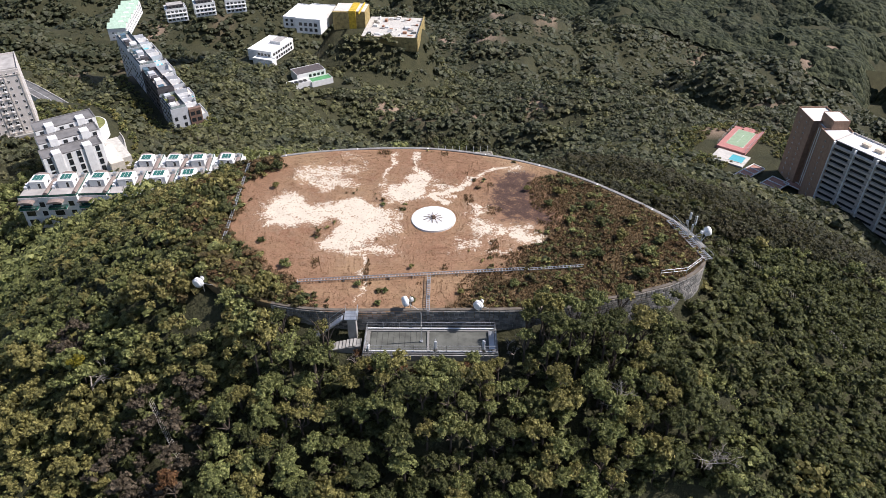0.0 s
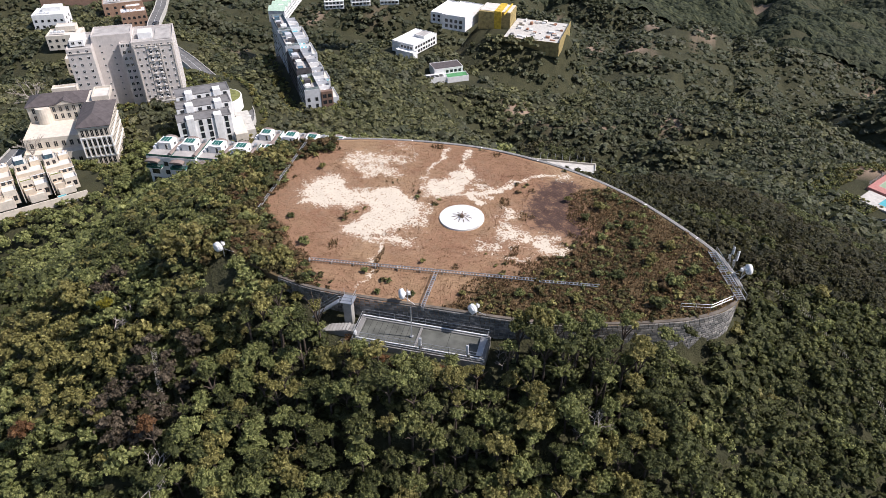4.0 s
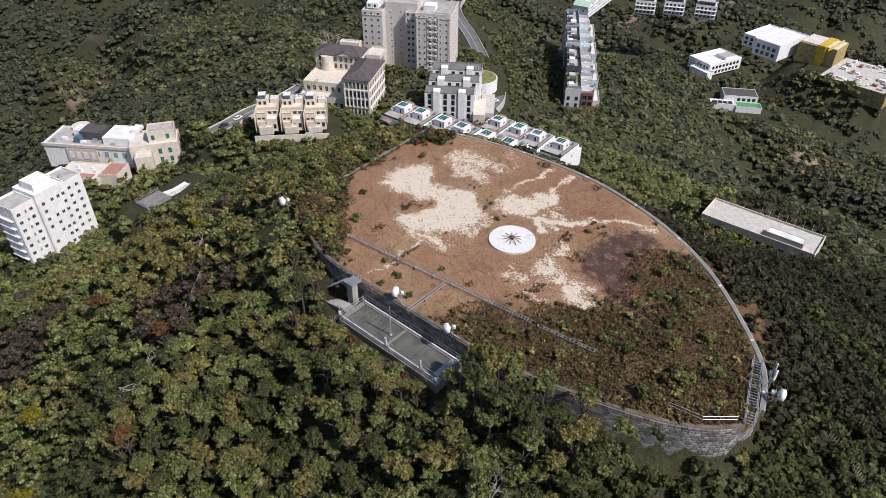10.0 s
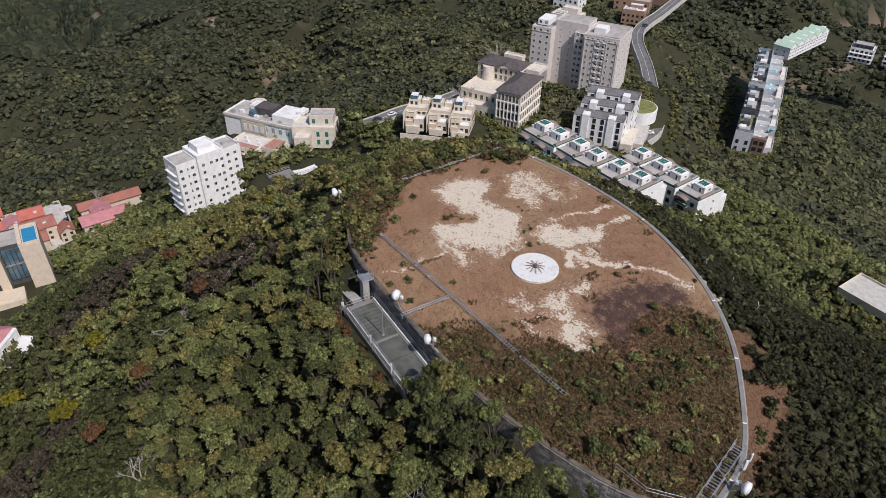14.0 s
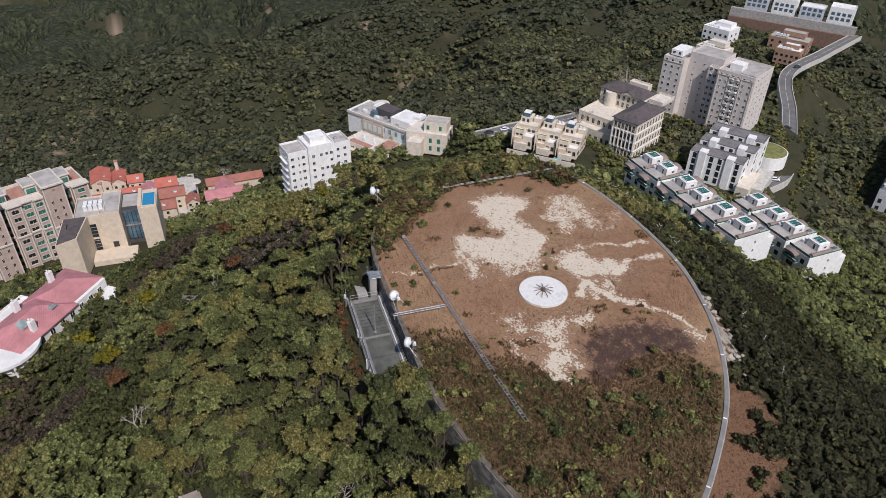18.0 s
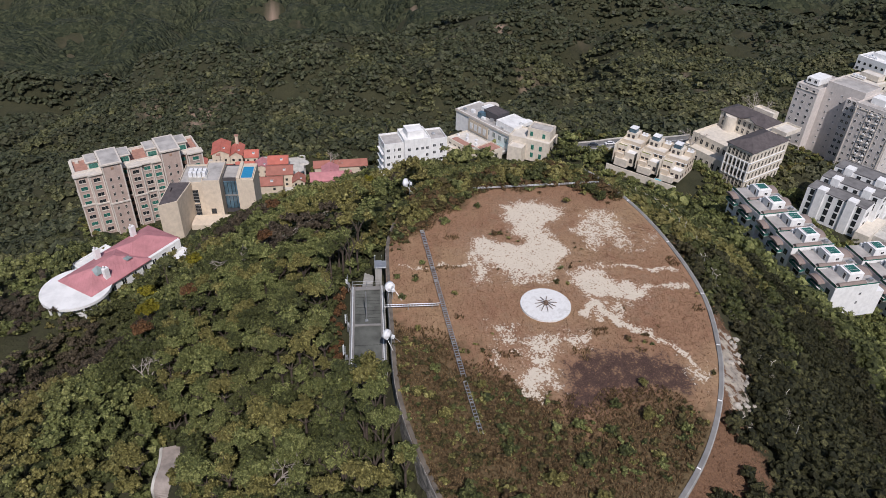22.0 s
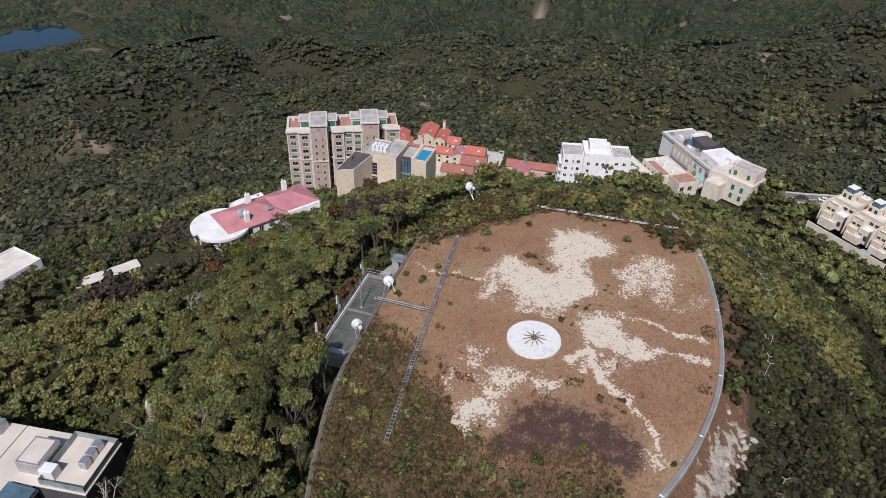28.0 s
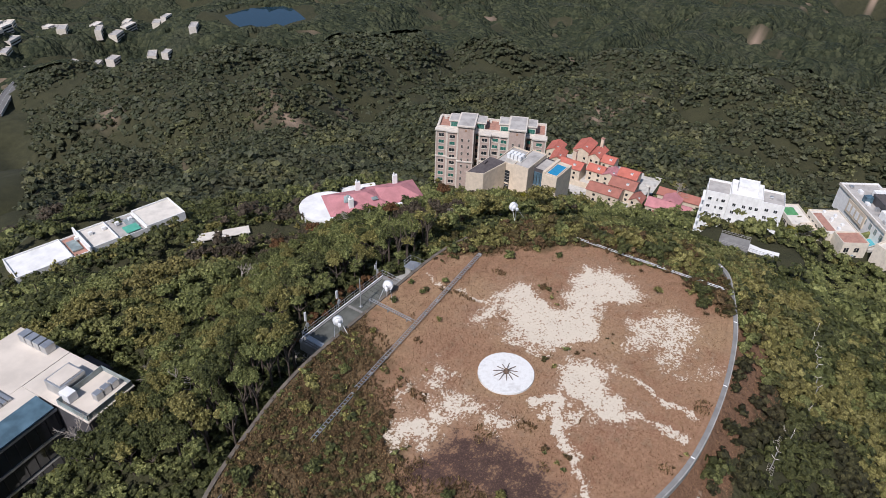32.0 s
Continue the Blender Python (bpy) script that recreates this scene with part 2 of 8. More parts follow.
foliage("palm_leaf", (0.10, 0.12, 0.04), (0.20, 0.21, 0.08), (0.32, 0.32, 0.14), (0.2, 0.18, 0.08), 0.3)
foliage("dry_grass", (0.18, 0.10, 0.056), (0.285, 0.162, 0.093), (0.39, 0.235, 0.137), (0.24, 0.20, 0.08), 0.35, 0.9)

# ---- helpers for meshes ----
def raw_mesh(name, verts, quads=None, tris=None, smooth=False, mats=(), tone=None):
    """A mesh from arrays of corners and of four- and three-sided faces."""
    me = bpy.data.meshes.new(name)
    verts = np.asarray(verts, np.float32)
    idx, sizes = [], []
    for f, n in ((quads, 4), (tris, 3)):
        if f is not None and len(f):
            f = np.asarray(f, np.int32)
            idx.append(f.ravel())
            sizes.append(np.full(len(f), n, np.int32))
    idx, sizes = np.concatenate(idx), np.concatenate(sizes)
    me.vertices.add(len(verts))
    me.vertices.foreach_set("co", verts.ravel())
    me.loops.add(len(idx))
    me.loops.foreach_set("vertex_index", idx)
    me.polygons.add(len(sizes))
    me.polygons.foreach_set("loop_start", np.concatenate(([0], np.cumsum(sizes)[:-1])).astype(np.int32))
    me.polygons.foreach_set("loop_total", sizes)
    me.polygons.foreach_set("use_smooth", np.full(len(sizes), smooth))
    for k, v in (tone or {}).items():
        a = me.attributes.new(k, "FLOAT", "POINT")
        a.data.foreach_set("value", np.asarray(v, np.float32))
    me.update(calc_edges=True)
    for m in mats:
        me.materials.append(MATS[m])
    return me


def part(name, bm, material, parent, label="", at=None):
    me = bm
    if isinstance(bm, bmesh.types.BMesh):
        me = bpy.data.meshes.new(name)
        bm.to_mesh(me)
        bm.free()
        me.materials.append(MATS[material])
    ob = new(name, me)
    ob.parent = parent
    if at is not None:
        ob.matrix_basis = at
    if label:
        tagged(ob, label)
    return ob


def box_bm(x0, x1, y0, y1, z0, z1, bev=0.0, bm=None):
    bm = bm or bmesh.new()
    r = bmesh.ops.create_cube(bm, size=1)
    for v in r["verts"]:
        v.co = Vector(((x0 + x1) / 2 + v.co.x * (x1 - x0), (y0 + y1) / 2 + v.co.y * (y1 - y0), (z0 + z1) / 2 + v.co.z * (z1 - z0)))
    if bev:
        es = {e for v in r["verts"] for e in v.link_edges}
        bmesh.ops.bevel(bm, geom=list(es), offset=bev, segments=1, affect="EDGES", profile=0.5)
    return bm


def rod_bm(a, b, r, bm=None, n=6, r2=None):
    """A round bar from a to b."""
    bm = bm or bmesh.new()
    a, b = Vector(a), Vector(b)
    d = b - a
    m = Matrix.Translation((a + b) / 2) @ d.to_track_quat("Z", "Y").to_matrix().to_4x4()
    bmesh.ops.create_cone(bm, cap_ends=True, segments=n, radius1=r, radius2=r if r2 is None else r2, depth=d.length, matrix=m)
    return bm


def empty(name, label, category, m=None, group=""):
    ob = new(name)
    ob.empty_display_size = 0.5
    if m is not None:
        ob.matrix_basis = m
    return tagged(ob, label, category, group)


def lattice(x, y, seed):
    n = np.sin(x * 127.1 + y * 311.7 + seed * 74.7) * 43758.5453
    return n - np.floor(n)


def vnoise(x, y, size, seed=0):
    """Smooth random values between -1 and 1 over patches of that size."""
    x, y = np.asarray(x) / size, np.asarray(y) / size
    xi, yi = np.floor(x), np.floor(y)
    u, v = x - xi, y - yi
    u, v = u * u * (3 - 2 * u), v * v * (3 - 2 * v)
    a, b = lattice(xi, yi, seed), lattice(xi + 1, yi, seed)
    c, d = lattice(xi, yi + 1, seed), lattice(xi + 1, yi + 1, seed)
    return ((a * (1 - u) + b * u) * (1 - v) + (c * (1 - u) + d * u) * v) * 2 - 1


# ---- the hill ----
RIM = [(-38, 96), (-34, 101), (-25, 104.2), (-14, 106), (-3, 106.2), (6, 104.4), (14, 101.4), (22, 96.5), (29, 90), (34, 84), (36.2, 78), (35, 73.8),
       (30, 70), (21, 66.9), (12, 65), (0, 64.6), (-15, 64.5), (-24, 66.5), (-31, 70), (-36, 78), (-38.5, 88)]


def spline(pts, closed=True, step=8):
    out, n = [], len(pts)
    for i in range(n if closed else n - 1):
        p = [Vector(pts[(i + k) % n] if closed else pts[min(max(i + k, 0), n - 1)]) for k in (-1, 0, 1, 2)]
        for j in range(step):
            t = j / step
            out.append(0.5 * (2 * p[1] + (p[2] - p[0]) * t + (2 * p[0] - 5 * p[1] + 4 * p[2] - p[3]) * t * t + (3 * p[1] - p[0] - 3 * p[2] + p[3]) * t ** 3))
    if not closed:
        out.append(Vector(pts[-1]))
    return np.array([tuple(v) for v in out])


OUT = spline(RIM)


def rim_distance(x, y):
    """Metres outside the rim of the reservoir's roof; negative inside."""
    x, y = np.asarray(x, float).ravel(), np.asarray(y, float).ravel()
    best = np.full(x.shape, 1e9)
    inside = np.zeros(x.shape, bool)
    for (ax, ay), (bx, by) in zip(OUT, np.roll(OUT, -1, 0)):
        dx, dy = bx - ax, by - ay
        t = np.clip(((x - ax) * dx + (y - ay) * dy) / (dx * dx + dy * dy), 0, 1)
        best = np.minimum(best, (x - ax - t * dx) ** 2 + (y - ay - t * dy) ** 2)
        cross = (ay > y) != (by > y)
        inside ^= cross & (x < (bx - ax) * (y - ay) / (by - ay + 1e-12) + ax)
    d = np.sqrt(best)
    return np.where(inside, -d, d)


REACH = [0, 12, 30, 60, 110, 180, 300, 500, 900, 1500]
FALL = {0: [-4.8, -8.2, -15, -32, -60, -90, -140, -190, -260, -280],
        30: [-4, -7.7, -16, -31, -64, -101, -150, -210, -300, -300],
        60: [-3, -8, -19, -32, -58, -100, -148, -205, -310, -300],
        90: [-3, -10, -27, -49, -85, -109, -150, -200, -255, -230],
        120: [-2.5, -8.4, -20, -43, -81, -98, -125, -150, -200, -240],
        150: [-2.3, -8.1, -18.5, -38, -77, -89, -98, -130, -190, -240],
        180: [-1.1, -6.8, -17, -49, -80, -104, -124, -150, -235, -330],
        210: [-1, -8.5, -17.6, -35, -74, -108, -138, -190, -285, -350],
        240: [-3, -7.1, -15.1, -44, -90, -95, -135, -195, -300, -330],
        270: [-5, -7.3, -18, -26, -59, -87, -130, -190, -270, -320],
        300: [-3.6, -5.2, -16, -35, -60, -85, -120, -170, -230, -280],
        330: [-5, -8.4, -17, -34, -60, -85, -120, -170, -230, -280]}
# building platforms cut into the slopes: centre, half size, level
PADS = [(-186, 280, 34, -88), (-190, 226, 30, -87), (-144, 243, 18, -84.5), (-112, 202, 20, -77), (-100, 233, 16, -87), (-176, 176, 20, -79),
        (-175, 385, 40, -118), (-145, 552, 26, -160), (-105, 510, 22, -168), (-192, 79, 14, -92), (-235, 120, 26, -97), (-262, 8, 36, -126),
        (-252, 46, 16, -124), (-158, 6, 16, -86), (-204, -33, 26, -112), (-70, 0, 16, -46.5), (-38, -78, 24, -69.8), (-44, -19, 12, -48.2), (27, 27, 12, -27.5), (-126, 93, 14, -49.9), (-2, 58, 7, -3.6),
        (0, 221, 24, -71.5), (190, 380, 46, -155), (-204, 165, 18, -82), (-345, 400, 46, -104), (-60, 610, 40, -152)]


def relief(x, y, d):
    """Gullies cut into the outer slopes and broad swells of the far hills, away from the building platforms."""
    keep = np.clip((d - 150) / 240, 0, 1) * np.clip((lake_at(x, y) - 1.4) / 1.2, 0, 1)
    for px, py, r, pz in PADS:
        keep = keep * np.clip((np.hypot(x - px, y - py) - 1.5 * r) / 60, 0, 1)
    big = 1 - np.clip(np.abs(vnoise(x + 20 * vnoise(x, y, 70, 95), y, 170, 91)) * 2.0, 0, 1)
    small = 1 - np.clip(np.abs(vnoise(x, y, 62, 92)) * 2.0, 0, 1)
    return keep * (-44 * big ** 1.3 - 15 * small) + np.clip((d - 420) / 400, 0, 1) * keep * 34 * vnoise(x, y, 330, 93)


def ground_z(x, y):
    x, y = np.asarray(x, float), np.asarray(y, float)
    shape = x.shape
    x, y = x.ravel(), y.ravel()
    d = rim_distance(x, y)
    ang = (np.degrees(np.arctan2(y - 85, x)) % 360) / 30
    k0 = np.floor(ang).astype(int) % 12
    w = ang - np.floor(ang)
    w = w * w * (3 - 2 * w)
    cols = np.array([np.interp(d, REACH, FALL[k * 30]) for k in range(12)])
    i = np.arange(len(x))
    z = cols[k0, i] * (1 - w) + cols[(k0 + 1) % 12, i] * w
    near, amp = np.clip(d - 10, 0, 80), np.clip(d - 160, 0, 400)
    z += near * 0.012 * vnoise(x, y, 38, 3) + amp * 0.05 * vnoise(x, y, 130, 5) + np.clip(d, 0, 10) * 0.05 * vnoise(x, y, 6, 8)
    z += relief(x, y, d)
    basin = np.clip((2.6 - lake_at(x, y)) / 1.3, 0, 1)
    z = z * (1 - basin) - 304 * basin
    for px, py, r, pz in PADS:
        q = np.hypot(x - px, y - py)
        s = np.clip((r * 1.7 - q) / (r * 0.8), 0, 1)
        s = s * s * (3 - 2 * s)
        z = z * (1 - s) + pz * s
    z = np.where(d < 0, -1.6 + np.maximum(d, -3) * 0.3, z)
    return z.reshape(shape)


def gz(x, y):
    return float(ground_z(np.array([x]), np.array([y]))[0])

def lake_at(x, y):
    """Below 1 inside the lake's oval."""
    u, v = -0.656 * (x + 725) + 0.755 * (y + 775), 0.755 * (x + 725) + 0.656 * (y + 775)
    return np.hypot(u / 80, v / 58)


# ---- ground: one sheet, fine round the hilltop ----
def axis(lo, hi, step, far_lo, far_hi):
    a = list(np.arange(lo, hi + 1e-6, step))
    s = step
    while a[-1] < far_hi:
        s *= 1.055
        a.append(a[-1] + s)
    s = step
    while a[0] > far_lo:
        s *= 1.055
        a.insert(0, a[0] - s)
    return np.array(a)


gxs, gys = axis(-75, 75, 1.2, -1900, 1500), axis(15, 140, 1.2, -1700, 1900)
GX, GY = np.meshgrid(gxs, gys)
gd = rim_distance(GX, GY)
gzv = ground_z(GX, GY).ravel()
gx, gy = GX.ravel(), GY.ravel()
lake_c = lake_at(gx, gy)
gzv = np.where(lake_c < 1.2, -311 + np.clip(lake_c - 0.8, 0, 1) * 44, gzv)
north = np.clip((gy - 80) / 15, 0, 1) * np.clip((gx + 40) / 10, 0, 1)
dry = np.clip(1.25 - gd / (5.4 + 2.6 * vnoise(gx, gy, 7, 21) + 2.5 * np.exp(-((gx - 31) / 8) ** 2)), 0, 1) * north
scree = np.clip(1.2 - np.hypot((gx - 7) / 9.5, (gy - 107.2 + 0.25 * (gx - 7)) / 2.2), 0, 1)
scar = np.clip(vnoise(gx, gy, 60, 40) * vnoise(gx, gy, 22, 41) * 4 - 1.1, 0, 1) * (gd > 320)
nx = len(gxs)
cell = (np.arange(len(gys) - 1)[:, None] * nx + np.arange(nx - 1)[None]).ravel()
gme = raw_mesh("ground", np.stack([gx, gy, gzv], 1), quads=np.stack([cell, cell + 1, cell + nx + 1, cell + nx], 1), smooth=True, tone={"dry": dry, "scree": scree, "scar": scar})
m, nt, b = base("hill_soil", 0.95)
p = where(nt)
at_dry, at_scree, at_scar = (nt.nodes.new("ShaderNodeAttribute") for _ in range(3))
at_dry.attribute_name, at_scree.attribute_name, at_scar.attribute_name = "dry", "scree", "scar"
n_big, n_mid, n_fine = noise_of(nt, 0.12, 5, 0.6, p), noise_of(nt, 0.9, 5, 0.65, p), noise_of(nt, 6.0, 4, 0.7, p)
c = ramp(nt, n_big, ((0.3, (0.024, 0.026, 0.012)), (0.7, (0.052, 0.05, 0.024))))
c = mix(nt, maths(nt, "MULTIPLY", maths(nt, "SUBTRACT", n_mid, 0.5), 7, True), c, ramp(nt, n_fine, ((0.4, (0.012, 0.014, 0.006)), (0.65, (0.085, 0.085, 0.036)))))
straw = ramp(nt, n_fine, ((0.3, (0.10, 0.055, 0.033)), (0.7, (0.21, 0.12, 0.07))))
rock = ramp(nt, n_mid, ((0.35, (0.20, 0.185, 0.165)), (0.5, (0.33, 0.29, 0.245)), (0.65, (0.44, 0.39, 0.31))))
edge = maths(nt, "ADD", at_dry.outputs["Fac"], maths(nt, "MULTIPLY", maths(nt, "SUBTRACT", n_mid, 0.5), 1.0))
c = mix(nt, maths(nt, "MULTIPLY", maths(nt, "SUBTRACT", edge, 0.25), 4, True), c, straw)
edge = maths(nt, "ADD", at_scree.outputs["Fac"], maths(nt, "MULTIPLY", maths(nt, "SUBTRACT", n_mid, 0.5), 3.6))
c = mix(nt, maths(nt, "MULTIPLY", maths(nt, "MULTIPLY", maths(nt, "SUBTRACT", edge, 0.42), 4, True), maths(nt, "MULTIPLY", at_scree.outputs["Fac"], 4.0, True)), c, rock)
c = mix(nt, at_scar.outputs["Fac"], c, (0.26, 0.19, 0.14))
nt.links.new(c, b.inputs["Base Color"])
bumped(nt, b, n_mid, 1.0, 0.6)
gme.materials.append(m)
tagged(new("ground", gme), "steep forested hillside with dark leaf litter and dry grass near the top", "ground", kind="structure")

# ---- the reservoir's grassed roof ----
# sandy ground worn bare: outlines with how bare they are
BARE_WEST = [
    (1.0, [(-26.3, 83.3), (-27.3, 86.5), (-26.8, 89.4), (-25.2, 92.2), (-23.2, 92), (-21.5, 90), (-19.8, 88.6), (-16.2, 89.4), (-13.6, 90.5), (-10.4, 88.6), (-8, 86.6), (-7.7, 84), (-8.2, 81.4), (-10, 79.7), (-11.8, 78), (-14, 76.1),
           (-16.6, 76.7), (-17.8, 77.9), (-16.5, 79.9), (-15.8, 82.3), (-15.2, 84.6), (-17, 84.9), (-20, 83.9), (-23.4, 83.1)]),
    (0.9, [(-14, 76.3), (-11.4, 78.2), (-7.9, 78), (-7, 76.6), (-9.6, 76.1)]),
    (0.7, [(-8, 81.2), (-7.4, 86.6), (-6.6, 87), (-6.4, 83), (-6.9, 81)])]
BARE_NORTH = [
    (0.68, [(-24.8, 96.5), (-24.8, 99), (-22.6, 100.4), (-19.6, 101), (-16.7, 100.4), (-13.8, 99.5), (-14.5, 98), (-16.9, 97.4), (-14, 95.6), (-13.5, 93.8), (-16.6, 93.4), (-19.8, 92.4), (-21.2, 94.7)]),
    (0.6, [(-13.2, 100.9), (-15.7, 103.4), (-18.1, 104.9), (-17.4, 103.6), (-15.5, 102.3)]),
    (1.0, [(-7.9, 89.5), (-9.6, 91.6), (-9.6, 94.7), (-7.6, 94.1), (-6, 95.1), (-5.4, 98.3), (-4.2, 98.8), (-1.8, 96.9), (-1.3, 96), (-2.6, 94.7), (-3.7, 93.3), (-2.6, 91.4), (-3.6, 90.8), (-5.4, 90.3)])]
BARE_EAST = [
    (0.82, [(5.2, 80.2), (3.4, 82.3), (3.9, 84.4), (3.5, 86.2), (4.2, 88.4), (5.4, 88.8), (5.8, 87.6), (5.4, 85), (7, 83.9), (6.8, 81.2)]),
    (0.9, [(6.8, 80.3), (7.2, 83.9), (9, 83.3), (8.6, 81.6)]),
    (1.0, [(9, 80.4), (9.2, 83.2), (10.7, 83.6), (12, 83.1), (12, 81.5), (12.9, 80.7), (14.4, 80.6), (14.6, 79.6), (12.4, 79.3), (10.8, 79.5)]),
    (0.6, [(1.5, 77), (2, 79.6), (4.4, 79.9), (6.4, 79.3), (5.2, 78.2), (3.2, 77.2)]),
    (0.55, [(5.8, 76.6), (6.4, 78), (9.2, 78.2), (9, 76.8)]),
    (0.6, [(9, 99.4), (10.4, 101.1), (13.4, 100.4), (12.8, 99.2)])]
# foot trails: line, half width, how bare
TRAILS = [
    ([(-9.8, 94.9), (-10, 97.3), (-9, 101), (-8.2, 104.6)], 0.22, 0.8), ([(-5.2, 98.6), (-5.2, 101.2), (-4.8, 105.2)], 0.24, 0.78), ([(-11.4, 66.4), (-10.5, 70.4), (-11.7, 72.8), (-10.9, 75.9)], 0.24, 0.65),
    ([(0.1, 90), (-1.8, 91.4), (0.4, 92.6), (2.2, 93.9), (4.1, 95.8)], 0.5, 0.95), ([(4.1, 95.8), (6.3, 98), (8.2, 99.7), (10.4, 100.4)], 0.26, 0.85), ([(-0.6, 91.4), (1.4, 91.2)], 0.5, 0.7), ([(-2, 93.6), (1, 94.2)], 0.4, 0.6)]
BURNT = [(1.0, [(8.5, 84.8), (6.8, 88.7), (7.1, 94.2), (9.3, 98.3), (12.1, 99.5), (14.6, 97.9), (13.9, 95.3), (13.8, 92.1), (14.4, 88.6), (16.4, 86.7), (17, 83.8), (15.3, 82.6), (12.9, 84)])]


def off_line(x, y, line):
    """Metres from an open line."""
    best = np.full(x.shape, 1e9)
    for (ax, ay), (bx, by) in zip(line, line[1:]):
        dx, dy = bx - ax, by - ay
        t = np.clip(((x - ax) * dx + (y - ay) * dy) / (dx * dx + dy * dy), 0, 1)
        best = np.minimum(best, np.hypot(x - ax - t * dx, y - ay - t * dy))
    return best


def patch(x, y, shapes, soft=1.0):
    """How far points lie within outlined patches, feathered at the edge."""
    out = np.zeros(x.shape)
    for s_, ring in shapes:
        inside = np.zeros(x.shape, bool)
        for (ax, ay), (bx, by) in zip(ring, ring[1:] + ring[:1]):
            inside ^= ((ay > y) != (by > y)) & (x < (bx - ax) * (y - ay) / (by - ay + 1e-12) + ax)
        q = off_line(x, y, ring + ring[:1])
        out = np.maximum(out, s_ * np.clip(0.55 + np.where(inside, q, -q) / soft * 0.5, 0, 1))
    return out


def burnt_at(x, y):
    return patch(x, y, BURNT, 1.6)


def bare_at(x, y):
    x, y = x + 0.7 * vnoise(x, y, 1.9, 81) + 0.3 * vnoise(x, y, 0.8, 83), y + 0.7 * vnoise(x, y, 1.9, 82) + 0.3 * vnoise(x, y, 0.8, 84)
    out = patch(x, y, BARE_WEST + BARE_NORTH + BARE_EAST)
    for line, w, s_ in TRAILS:
        out = np.maximum(out, s_ * np.clip(1.3 - off_line(x, y, line) / w * 0.55, 0, 1))
    return out


def dusty_at(x, y):
    """Thin, trodden turf round the bare ground."""
    return patch(x, y, BARE_WEST + BARE_NORTH + BARE_EAST, 5.0)


def scrub_at(x, y):
    """How thickly low green scrub covers the roof."""
    edge = np.interp(y, [64, 72, 77, 80, 83, 88, 95, 100, 104], [-2, 6, 9, 14, 17, 15.5, 15.5, 17, 22])
    e = np.clip(0.45 + (x - edge) / 7 + 0.35 * vnoise(x, y, 4.5, 63), 0, 1) * np.clip((103 - y) / 5, 0, 1)
    edge = np.interp(y, [64, 68, 72, 78, 82, 90, 100, 104], [-17, -19, -22, -28, -31, -32.5, -31.5, -28])
    w = np.clip(0.5 + (edge - x) / 4 + 0.4 * vnoise(x, y, 3.5, 64), 0, 1)
    return np.maximum(e, w)


def roof_z(x, y):
    return 0.06 * vnoise(x, y, 5, 11) + 0.05 * vnoise(x, y, 1.7, 12)


rings, mid = 170, np.array([-1.0, 85.5])
big = spline(RIM, True, 22)
s = np.linspace(0, 1, rings) ** 0.8
P = mid[None, None] + (big[None] - mid) * s[:, None, None]
px, py = P[..., 0].ravel(), P[..., 1].ravel()
nb = len(big)
rv = np.stack([px, py, roof_z(px, py)], 1)
rv = np.concatenate([rv, np.stack([big[:, 0], big[:, 1], np.full(nb, -1.2)], 1)])
ri = np.arange(rings)[:, None] * nb
ca = (ri + np.arange(nb)[None]).ravel()
cb = (ri + ((np.arange(nb) + 1) % nb)[None]).ravel()
quads = np.stack([ca, cb, cb + nb, ca + nb], 1)
vx, vy = rv[:, 0], rv[:, 1]
rme = raw_mesh("reservoir_roof", rv, quads=quads, smooth=True, tone={"bare": bare_at(vx, vy), "burnt": burnt_at(vx, vy), "scrub": scrub_at(vx, vy), "dusty": dusty_at(vx, vy)})
m, nt, b = base("dry_meadow", 0.95)
p = where(nt)
att = []
for k in ("bare", "burnt", "scrub", "dusty"):
    a = nt.nodes.new("ShaderNodeAttribute")
    a.attribute_name = k
    att.append(a.outputs["Fac"])
n_big, n_mid, n_fine, n_tiny = noise_of(nt, 0.16, 5, 0.6, p), noise_of(nt, 0.8, 6, 0.68, p), noise_of(nt, 3.2, 5, 0.7, p), noise_of(nt, 14.0, 3, 0.7, p)
n_wide = noise_of(nt, 0.055, 4, 0.6, p)
c = ramp(nt, n_fine, ((0.28, (0.185, 0.102, 0.06)), (0.5, (0.275, 0.158, 0.094)), (0.72, (0.38, 0.24, 0.147))))
c = mix(nt, maths(nt, "MULTIPLY", maths(nt, "SUBTRACT", n_wide, 0.44), 4, True), c, ramp(nt, n_fine, ((0.3, (0.235, 0.15, 0.083)), (0.7, (0.42, 0.295, 0.17)))))
c = mix(nt, maths(nt, "MULTIPLY", maths(nt, "SUBTRACT", n_big, 0.5), 4, True), c, ramp(nt, n_fine, ((0.3, (0.16, 0.078, 0.047)), (0.7, (0.31, 0.165, 0.10)))))
c = mix(nt, maths(nt, "MULTIPLY", maths(nt, "SUBTRACT", n_mid, 0.5), 4.2, True), c, ramp(nt, n_fine, ((0.3, (0.125, 0.074, 0.042)), (0.7, (0.25, 0.155, 0.088)))))
dust = maths(nt, "MULTIPLY", maths(nt, "ADD", att[3], maths(nt, "MULTIPLY", maths(nt, "SUBTRACT", n_mid, 0.62), 1.6)), 0.75, True)
c = mix(nt, dust, c, ramp(nt, n_fine, ((0.3, (0.25, 0.165, 0.11)), (0.7, (0.45, 0.335, 0.235)))))
g = ramp(nt, n_fine, ((0.3, (0.058, 0.046, 0.022)), (0.5, (0.11, 0.081, 0.039)), (0.72, (0.19, 0.128, 0.067))))
